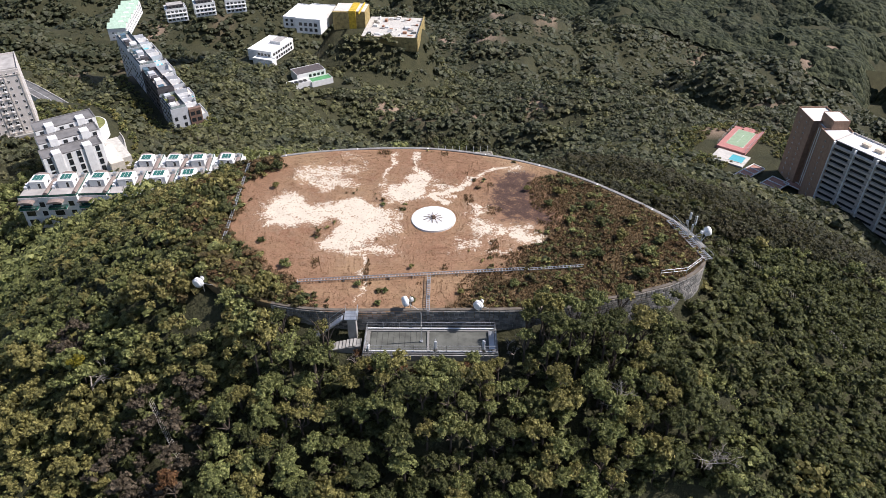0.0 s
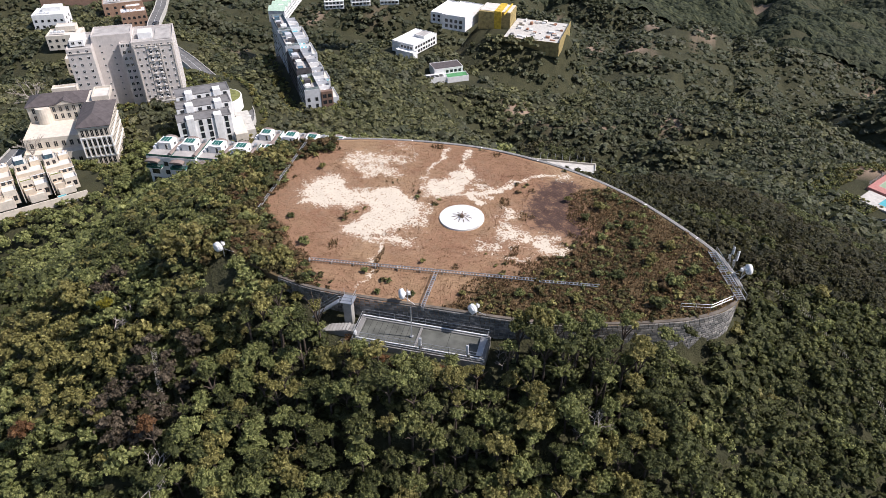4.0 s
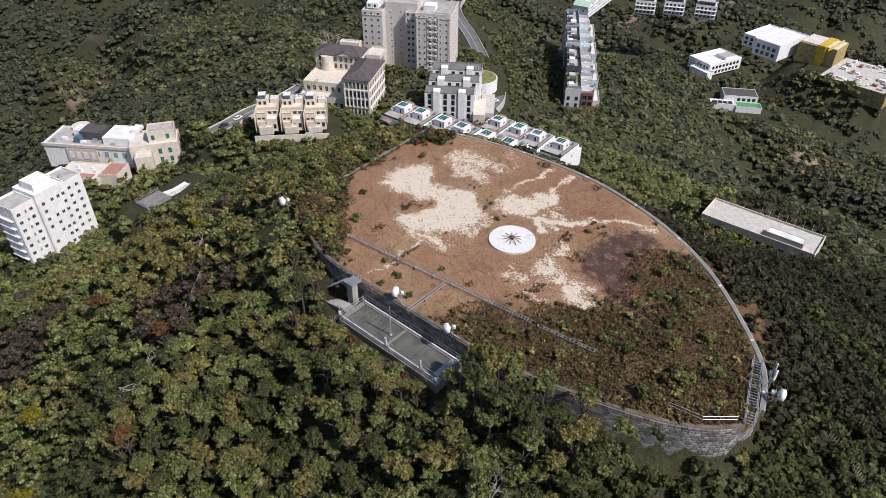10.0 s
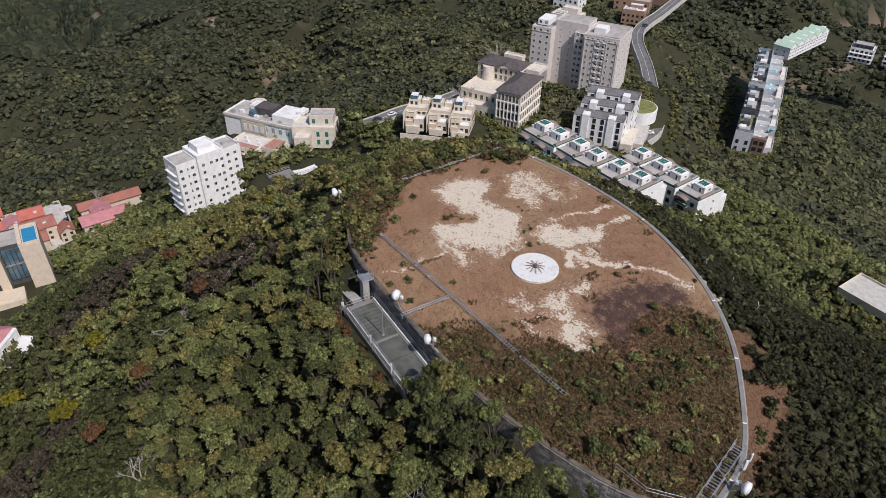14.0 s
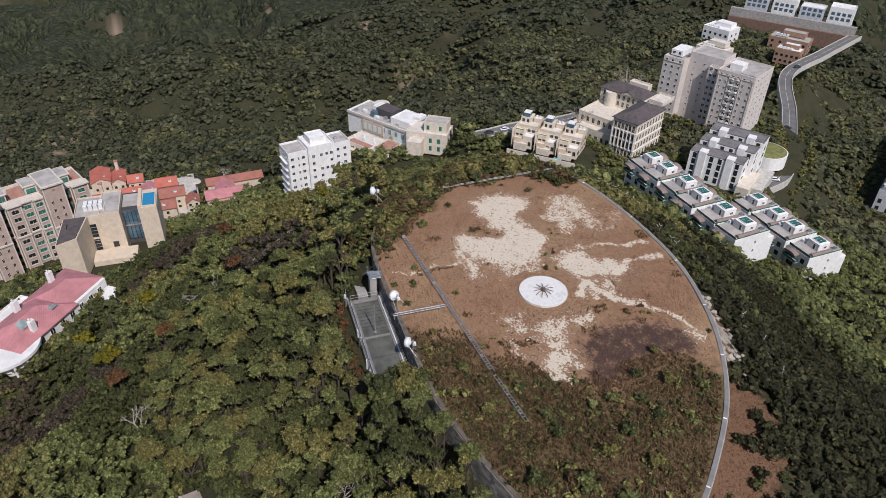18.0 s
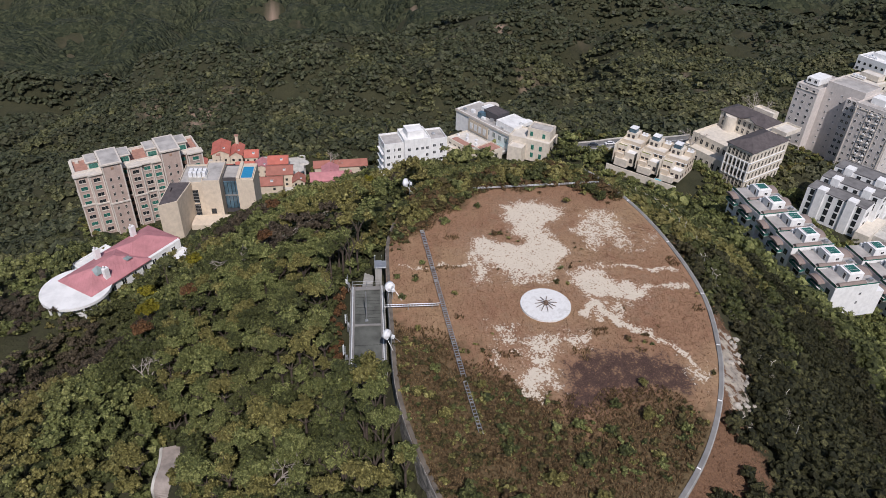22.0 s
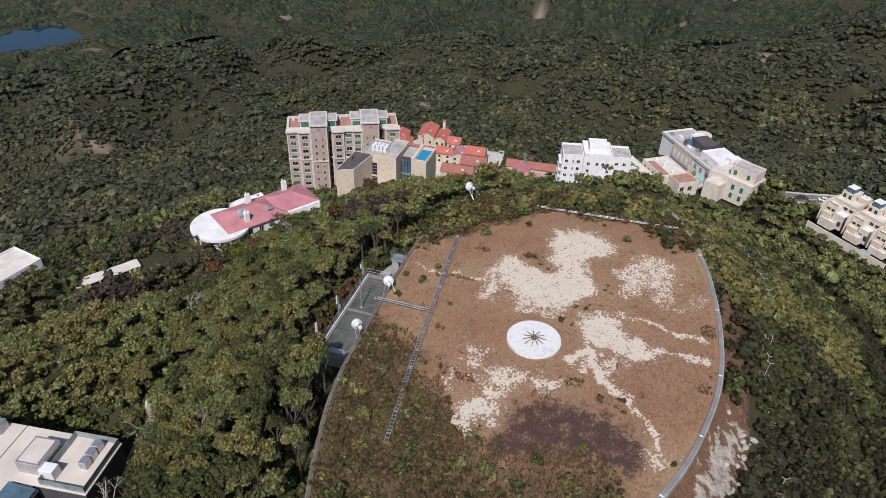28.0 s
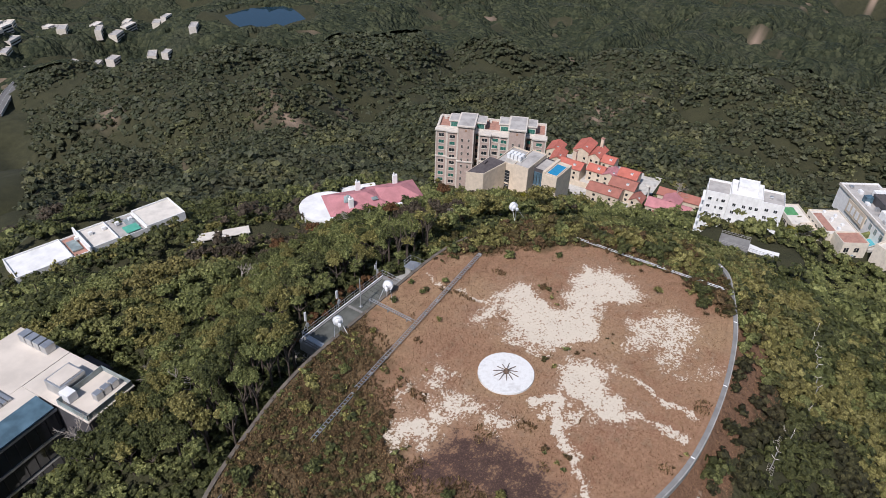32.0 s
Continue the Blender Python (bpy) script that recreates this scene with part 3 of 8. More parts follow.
c = mix(nt, maths(nt, "MULTIPLY", maths(nt, "ADD", att[2], maths(nt, "MULTIPLY", maths(nt, "SUBTRACT", n_mid, 0.62), 1.8)), 1.5, True), c, g)
scorch = maths(nt, "ADD", maths(nt, "MULTIPLY", maths(nt, "SUBTRACT", n_mid, 0.5), 2.4), maths(nt, "MULTIPLY", maths(nt, "SUBTRACT", n_fine, 0.5), 1.8))
near_burn = maths(nt, "MULTIPLY", att[1], 3.0, True)
scorch = maths(nt, "MULTIPLY", maths(nt, "SUBTRACT", maths(nt, "ADD", att[1], scorch), 0.42), 2.0, True)
c = mix(nt, maths(nt, "MULTIPLY", scorch, near_burn), c, ramp(nt, n_fine, ((0.3, (0.022, 0.013, 0.012)), (0.5, (0.05, 0.029, 0.025)), (0.72, (0.13, 0.076, 0.056)))))
sand = ramp(nt, n_fine, ((0.3, (0.54, 0.465, 0.365)), (0.55, (0.63, 0.56, 0.455)), (0.75, (0.57, 0.495, 0.39))))
fac = maths(nt, "ADD", att[0], maths(nt, "MULTIPLY", maths(nt, "SUBTRACT", n_mid, 0.5), 2.6))
fac = maths(nt, "ADD", fac, maths(nt, "MULTIPLY", maths(nt, "SUBTRACT", n_fine, 0.51), 2.6))
near_bare = maths(nt, "MULTIPLY", att[0], 8.0, True)
c = mix(nt, maths(nt, "MULTIPLY", maths(nt, "MULTIPLY", maths(nt, "SUBTRACT", fac, 0.5), 6, True), near_bare), c, sand)
c = mix(nt, maths(nt, "MULTIPLY", n_tiny, 0.2), c, (0.14, 0.085, 0.055))
nt.links.new(c, b.inputs["Base Color"])
bumped(nt, b, n_fine, 0.5, 0.1)
rme.materials.append(m)
roof = tagged(new("reservoir_roof", rme), "flat hilltop reservoir roof under dry red-brown grass with bare sandy patches", "ground", kind="structure")


def ribbon(line, inner, outer, z0, z1, name, mat, closed=False):
    """A strip of rectangular section along a line; offsets are to the right of it."""
    line = np.asarray(line)
    t = np.gradient(line, axis=0)
    t /= np.linalg.norm(t, axis=1)[:, None] + 1e-9
    nrm = np.stack([t[:, 1], -t[:, 0]], 1)
    a, o = line + nrm * inner, line + nrm * outer
    n = len(line)
    zz0 = np.full(n, z0) if np.isscalar(z0) else z0
    zz1 = np.full(n, z1) if np.isscalar(z1) else z1
    v = np.concatenate([np.c_[a, zz1], np.c_[o, zz1], np.c_[o, zz0], np.c_[a, zz0]])
    i = np.arange(n - 1)
    q = [np.stack([k * n + i, k * n + i + 1, ((k + 1) % 4) * n + i + 1, ((k + 1) % 4) * n + i], 1) for k in range(4)]
    q.append(np.array([[0, n, 2 * n, 3 * n], [n - 1, 4 * n - 1, 3 * n - 1, 2 * n - 1]]))
    return raw_mesh(name, v, quads=np.concatenate(q), mats=(mat,))


# perimeter path along the back and the east end (runs clockwise, outer side on its left)
back = spline([(-38.6, 97.4), (-37, 99.4), *RIM[1:11]], False, 10)
walkway = tagged(new("perimeter_path", ribbon(back, -0.3, 0.16, -0.6, 0.1, "perimeter_path", "path_concrete")), "narrow grey concrete path round the reservoir rim", "path", kind="structure")
for i in range(6, len(back) - 3, 11):
    a, q = back[i], back[i + 1] - back[i]
    part("joint_mark", box_bm(-0.09, 0.09, -0.13, 0.28, 0.1, 0.106), "white_paint", walkway, at=pose(a[0], a[1], 0, 0, 0, math.degrees(math.atan2(q[1], q[0]))))
kerb = tagged(new("kerb", ribbon(back, -0.42, -0.302, -0.9, 0.07, "kerb", "concrete")), "low concrete upstand beside the path", "kerb", kind="structure")
front = spline([RIM[10], RIM[11], RIM[12], RIM[13], RIM[14], RIM[15], RIM[16], (-22, 65.7)], False, 12)
fz = np.interp(np.arange(len(front)), [0, 14, 80, len(front) - 1], [-7.5, -8, -7.5, -4])
wall_front = tagged(new("retaining_wall", ribbon(front, 0.0, 0.42, fz, 0.02, "retaining_wall", "concrete")), "weathered grey ashlar retaining wall of the reservoir", "wall", kind="structure")
tagged(new("coping", ribbon(front, 0.02, 0.46, 0.024, 0.14, "coping", "old_concrete")), "grey concrete coping along the top of the wall", "coping", kind="structure")

# central vent disc
VX, VY = -1.7, 84.7
disc = empty("vent_cover", "round whitewashed concrete disc with a dark spider-legged vent at its centre", "vent", pose(VX, VY, 0))
bm = bmesh.new()
bmesh.ops.create_cone(bm, cap_ends=True, segments=64, radius1=3.3, radius2=3.26, depth=0.5)
bmesh.ops.translate(bm, verts=bm.verts, vec=(0, 0, 0.02))
m, nt, b = base("limewash", 0.9)
p = where(nt)
n1, n2 = noise_of(nt, 0.7, 6, 0.65, p), noise_of(nt, 7, 4, 0.65, p)
c = ramp(nt, n1, ((0.3, (0.46, 0.45, 0.43)), (0.5, (0.68, 0.68, 0.67)), (0.7, (0.56, 0.55, 0.53))))
c = mix(nt, maths(nt, "MULTIPLY", maths(nt, "SUBTRACT", n2, 0.55, True), 2.0, True), c, (0.40, 0.38, 0.35))
nt.links.new(c, b.inputs["Base Color"])
part("slab", bm, "limewash", disc)
bm = bmesh.new()
bmesh.ops.create_cone(bm, cap_ends=True, segments=20, radius1=0.3, radius2=0.22, depth=0.5)
bmesh.ops.translate(bm, verts=bm.verts, vec=(0, 0, 0.52))
part("hub", bm, "rusted_steel", disc)
for k in range(11):
    a = k * math.tau / 11
    ln = 1.25 + 0.35 * lattice(k, 1.0, 5)
    part("leg", rod_bm((0.2 * math.cos(a), 0.2 * math.sin(a), 0.6), (ln * math.cos(a), ln * math.sin(a), 0.3), 0.045), "rusted_steel", disc)


def ladder(name, label, a, b, width, z, step, mat, rungs=True):
    """A cable ladder on short feet from a to b."""
    a, b = Vector((*a, z)), Vector((*b, z))
    d = b - a
    ln = d.length
    th = empty(name, label, "cable tray", pose(a.x, a.y, z, 0, 0, math.degrees(math.atan2(d.y, d.x))))
    for s_ in (-1, 1):
        part("side_rail", box_bm(0, ln, s_ * width / 2 - 0.028, s_ * width / 2 + 0.028, -0.06, 0.06, 0.01), mat, th)
    if rungs:
        rm = None
        for k in range(int(ln / step)):
            if rm is None:
                rm = part("rung", box_bm(-0.05, 0.05, -width / 2 + 0.035, width / 2 - 0.035, -0.03, 0.03), mat, th).data
                th.children[-1].matrix_basis = pose(step / 2, 0, 0)
            else:
                part("rung", rm, mat, th, at=pose(step * (k + 0.5), 0, 0))
    else:
        part("tray", box_bm(0, ln, -width / 2 + 0.036, width / 2 - 0.036, -0.05, -0.01), mat, th)
    for k in range(int(ln / 3) + 1):
        part("foot", box_bm(k * 3.0, k * 3.0 + 0.08, -width / 2, width / 2, -z - 0.1, -0.06), "concrete", th)
    return th


ladder("cable_ladder", "long galvanised cable ladder lying across the dry grass", (-19.3, 69.9), (10.5, 72.6), 0.5, 0.45, 0.42, "galvanised")
ladder("cable_ladder", "overgrown end of a galvanised cable ladder in scrub", (11.2, 72.7), (18.5, 73.5), 0.4, 0.3, 0.5, "galvanised")
ladder("cable_ladder", "pale cable ladder along the west end of the roof", (-31.3, 78.5), (-32.6, 101.0), 0.34, 0.4, 0.45, "galvanised")
ladder("cable_tray", "covered steel cable tray from the wall to the ladder", (-2.1, 64.0), (-2.1, 70.9), 0.4, 0.55, 0.35, "galvanised")

# ---- tank platform below the front wall ----
tank = empty("tank_platform", "low concrete tank with two dark cover slabs and a pale rim", "water tank", pose(-1.75, 61.85, -2.5))
part("base", box_bm(-8.3, 8.3, -2.35, 2.3, -4.5, -0.12, 0.05), "concrete", tank)
part("cover", box_bm(-7.55, -0.45, -1.7, 1.65, -0.12, -0.02, 0.02), "tank_cover", tank)
part("cover", box_bm(-0.15, 7.55, -1.7, 1.65, -0.12, -0.02, 0.02), "tank_cover", tank)
for x0, x1, y0, y1 in ((-8.2, 8.2, 1.65, 2.2), (-8.2, 8.2, -2.25, -1.7), (-8.2, -7.55, -1.69, 1.64), (7.55, 8.2, -1.69, 1.64), (-0.45, -0.15, -1.69, 1.64)):
    part("rim_beam", box_bm(x0, x1, y0, y1, -0.119, 0.13, 0.03), "path_concrete", tank)
for k in range(10):
    part("joint", box_bm(-7.4 + k * 0.7, -7.37 + k * 0.7, -1.65, 1.6, -0.02, -0.008) if k < 9 else box_bm(3.4, 3.43, -1.65, 1.6, -0.02, -0.008), "tyre", tank)
part("pipe", rod_bm((-8.0, 1.95, 0.3), (8.0, 1.95, 0.3), 0.09, n=10), "white_metal", tank)
part("pipe", rod_bm((-8.0, -2.0, 0.25), (8.0, -2.0, 0.25), 0.07, n=10), "white_metal", tank)
part("stub_beam", box_bm(7.2, 7.9, -1.6, 1.6, 0.13, 0.3, 0.03), "galvanised", tank)


def railing(name, label, pts, h=1.05, gap=1.9, mat="galvanised", rails=(1.0, 0.55)):
    th = empty(name, label, "railing", pose(*pts[0]))
    o = Vector(pts[0])
    for a, b in zip(pts, pts[1:]):
        a, b = Vector(a) - o, Vector(b) - o
        n = max(1, round((b - a).length / gap))
        for k in range(n + 1):
            q = a + (b - a) * k / n
            part("post", rod_bm(q, q + Vector((0, 0, h)), 0.03), mat, th)
        for r in rails:
            part("rail", rod_bm(a + Vector((0, 0, h * r)), b + Vector((0, 0, h * r)), 0.028), mat, th)
    return th


Z0 = -2.38
railing("railing", "galvanised tube railing round the tank platform", [(-9.7, 63.95, Z0), (6.3, 63.95, Z0)])
railing("railing", "galvanised tube railing round the tank platform", [(-9.7, 63.6, Z0), (-9.7, 59.8, Z0), (6.2, 59.8, Z0), (6.3, 63.6, Z0)])

mast = empty("mast", "slim galvanised pole standing on the tank platform", "pole", pose(-2.85, 61.7, -2.4))
part("pole", rod_bm((0, 0, 0), (0, 0, 4.7), 0.07, n=8), "galvanised", mast)
part("foot_plate", box_bm(-0.2, 0.2, -0.2, 0.2, 0.0, 0.04), "galvanised", mast)


def dish(name, label, at, turn, r=0.62, tilt=0, stand=1.6):
    """A drum-shaped microwave antenna on a pole with a strut."""
    th = empty(name, label, "antenna", pose(at[0], at[1], at[2], 0, 0, turn), "microwave dishes")
    bm = bmesh.new()
    bmesh.ops.create_cone(bm, cap_ends=True, segments=28, radius1=r, radius2=r, depth=r * 0.75, matrix=pose(r * 0.5, 0, 0, 0, 90 + tilt, 0))
    bmesh.ops.create_cone(bm, cap_ends=True, segments=28, radius1=r * 0.96, radius2=r * 0.55, depth=r * 0.18, matrix=pose(r * 0.965, 0, 0, 0, 90 + tilt, 0))
    for f in bm.faces:
        f.smooth = len(f.verts) == 4
    drum = part("drum", bm, "white_metal", th)
    bm = bmesh.new()
    bmesh.ops.create_cone(bm, cap_ends=True, segments=24, radius1=0.18, radius2=r * 0.8, depth=r * 0.4, matrix=pose(-r * 0.05, 0, 0, 0, 90 + tilt, 0))
    part("back_shell", bm, "white_metal", th)
    part("transceiver", box_bm(-0.75, -0.42, -0.18, 0.18, -0.22, 0.22, 0.04), "white_metal", th)
    part("mount", box_bm(-0.5, -0.28, -0.12, 0.12, -0.3, 0.3, 0.02), "galvanised", th)
    part("pole", rod_bm((-0.38, 0, -stand), (-0.38, 0, 0.55), 0.057, n=8), "galvanised", th)
    part("strut", rod_bm((0.15, 0.35, -0.1), (-1.3, 0.9, -min(stand, 1.45)), 0.03), "galvanised", th)
    part("strut", rod_bm((0.15, -0.35, -0.1), (-1.3, -0.9, -min(stand, 1.45)), 0.03), "galvanised", th)
    return th


dish("microwave_dish", "white drum antenna braced on the wall top above the tank", (-4.6, 64.9, 1.45), 205, 0.66, 0, 3.7)
dish("microwave_dish", "white drum antenna on a strut frame on the wall top", (4.3, 64.4, 1.4), 235, 0.62, 0, 3.7)
dish("microwave_dish", "white drum antenna standing alone in scrub at the west end", (-31.4, 68.4, 1.55), 250, 0.68, 0, 2.0)
dish("microwave_dish", "white drum antenna on the steel frame at the east end", (36.9, 80.2, 1.25), 15, 0.66, 0, 1.3)


def panel_aerial(at, turn, label, h=1.3):
    th = empty("panel_antenna", label, "antenna", pose(at[0], at[1], at[2], 0, 0, turn), "panel antennas")
    part("pole", rod_bm((0, 0, 0), (0, 0, 2.9), 0.05, n=8), "galvanised", th)
    part("panel", box_bm(-0.17, 0.17, -0.28, -0.14, 1.5, 1.5 + h, 0.05), "white_metal", th)
    part("bracket", box_bm(-0.05, 0.05, -0.14, 0.05, 1.8, 1.9), "galvanised", th)
    part("bracket", box_bm(-0.05, 0.05, -0.14, 0.05, 2.4, 2.5), "galvanised", th)
    part("brace", rod_bm((0, 0, 1.5), (0.8, 0.1, 0), 0.028), "galvanised", th)
    part("brace", rod_bm((0, 0, 1.5), (-0.8, 0.1, 0), 0.028), "galvanised", th)
    part("radio_box", box_bm(-0.18, 0.18, 0.07, 0.25, 0.8, 1.4, 0.03), "galvanised", th)


panel_aerial((-1.1, 59.3, -2.6), 10, "white panel antenna on a braced pole beside the tank")
panel_aerial((4.7, 59.2, -2.6), -15, "white panel antenna on a braced pole beside the tank", 1.5)
panel_aerial((-9.2, 59.2, -2.6), 40, "slim pole with a small panel antenna at the tank corner", 0.7)
panel_aerial((35.6, 81.6, 0.0), 60, "white panel antenna on the steel frame at the east end", 1.5)
panel_aerial((35.2, 82.8, 0.0), 100, "white panel antenna on the steel frame at the east end", 1.2)

frame_e = empty("antenna_frame", "galvanised gantry walkway with handrails along the east rim", "steel frame", pose(34.6, 79.8, 0.05, 0, 0, 107))
for y in (-0.5, 0.5):
    part("rail", rod_bm((-5, y, 1.0), (5, y, 1.0), 0.035), "galvanised", frame_e)
    part("beam", box_bm(-5, 5, y - 0.05, y + 0.05, 0.1, 0.25), "galvanised", frame_e)
    for k in range(6):
        part("post", rod_bm((-5 + 2 * k, y, 0), (-5 + 2 * k, y, 1.0), 0.03), "galvanised", frame_e)
for k in range(24):
    part("grating_bar", box_bm(-4.9 + k * 0.42, -4.8 + k * 0.42, -0.44, 0.44, 0.2, 0.24), "galvanised", frame_e)
part("cross_arm", rod_bm((-0.8, -1.2, 0.9), (0.8, 1.2, 0.9), 0.05), "galvanised", frame_e)
railing("railing", "galvanised railing at the rounded east corner of the wall", [(34.9, 74.6, 0.05), (32.2, 72.2, 0.05), (28.6, 71.6, 0.05)], 1.0, 1.8)

# stair and landing at the west end of the tank
pier = empty("stair_landing", "steel landing on a tall stone pier against the wall", "landing", pose(-11.5, 63.5, -6))
part("pier", box_bm(-0.55, 0.55, -0.6, 0.35, 0, 6.0, 0.05), "concrete", pier)
part("deck", box_bm(-0.9, 0.75, -0.7, 1.0, 6.04, 6.14, 0.01), "galvanised", pier)
for x in (-0.85, 0.7):
    for y in (-0.65, 0.95):
        part("post", rod_bm((x, y, 6.1), (x, y, 7.15), 0.03), "galvanised", pier)
for a, q in (((-0.85, -0.65), (0.7, -0.65)), ((0.7, -0.65), (0.7, 0.95))):
    for h in (6.6, 7.1):
        part("rail", rod_bm((*a, h), (*q, h), 0.028), "galvanised", pier)
stair = empty("steel_stair", "steep galvanised stair descending along the wall", "stair", pose(-12.5, 63.4, 0.1))
for y in (-0.45, 0.45):
    part("stringer", rod_bm((0, y, -0.1), (-4.0, y, -3.6), 0.06), "galvanised", stair)
    part("handrail", rod_bm((0, y, 0.9), (-4.0, y, -2.6), 0.03), "galvanised", stair)
for k in range(17):
    part("tread", box_bm(-0.24 * k - 0.36, -0.24 * k - 0.1, -0.42, 0.42, -0.21 * k - 0.24, -0.21 * k - 0.2), "galvanised", stair)
steps = tagged(new("stone_steps", ribbon(np.array([(-16.8, 62.2), (-14.0, 62.0), (-10.4, 61.8)]), -0.7, 0.7, -8, np.array([-4.6, -3.6, -2.7]), "stone_steps", "concrete")), "worn concrete ramp with steps behind the tank", "steps")
for k in range(12):
    part("step", box_bm(-0.16, 0.16, -0.68, 0.68, -0.1, 0.06, 0.01), "concrete", steps, at=pose(-16.2 + k * 0.46, 62.15 - k * 0.025, -4.36 + k * 0.145))

# fence posts with coiled wire below the path
FENCE = [(-46.0, 113.0), (-40.4, 112.8), (-38.2, 113.6), (-35.0, 114.3), (-33.1, 114.3), (-30.1, 115.0), (-28.2, 115.3), (-23.5, 115.2), (-18.1, 114.3), (-17.3, 113.2), (-13.5, 113.5), (-12.3, 113.5), (4.0, 114.6), (10.0, 113.4), (16.0, 111.5)]
for k, (x, y) in enumerate(FENCE):
    z = gz(x, y)
    th = empty("fence_post", "white concrete fence post with two splayed arms", "fence post", pose(x, y, z - 0.2, 3 * math.sin(k * 5), 4 * math.cos(k * 3), k * 23), "fence posts")
    part("post", box_bm(-0.045, 0.045, -0.045, 0.045, 0, 2.1, 0.01), "concrete", th)
    part("arm", rod_bm((0, 0, 2.28), (0.45, 0, 2.6), 0.035), "pale_trim", th)
    part("arm", rod_bm((0, 0, 2.28), (-0.45, 0, 2.6), 0.035), "pale_trim", th)


def coil(name, label, pts, r=0.38, pitch=0.34):
    cu = bpy.data.curves.new(name, "CURVE")
    cu.dimensions, cu.bevel_depth, cu.bevel_resolution = "3D", 0.012, 0
    sp = cu.splines.new("POLY")
    line = spline(pts, False, 14)
    seg = np.r_[0, np.cumsum(np.linalg.norm(np.diff(line, axis=0), axis=1))]
    n = int(seg[-1] / pitch * 9)
    sp.points.add(n - 1)
    for k in range(n):
        s_ = seg[-1] * k / n
        q = [np.interp(s_, seg, line[:, j]) for j in range(3)]
        a = math.tau * k / 9
        sp.points[k].co = (q[0] + 0.25 * r * math.cos(a), q[1] + r * math.cos(a), q[2] + r * math.sin(a), 1)
    cu.materials.append(MATS["pale_trim"])
    me = new(name, cu)
    return tagged(me, label, "wire coil")


coil("razor_wire", "coiled razor wire slumped along the fence line", [(x, y, gz(x, y) + 0.35) for x, y in FENCE[8:]])
coil("razor_wire", "coiled razor wire running downhill through the scrub", [(x, y, gz(x, y) + 1.2) for x, y in ((42, 86), (46, 84), (50, 79), (53, 74), (56, 68))])
coil("razor_wire", "coiled razor wire half hidden among trees", [(x, y, gz(x, y) + 3.2) for x, y in ((-35, 55), (-32, 51), (-29, 47))])


# ---- buildings ----
WINDOWS = {}


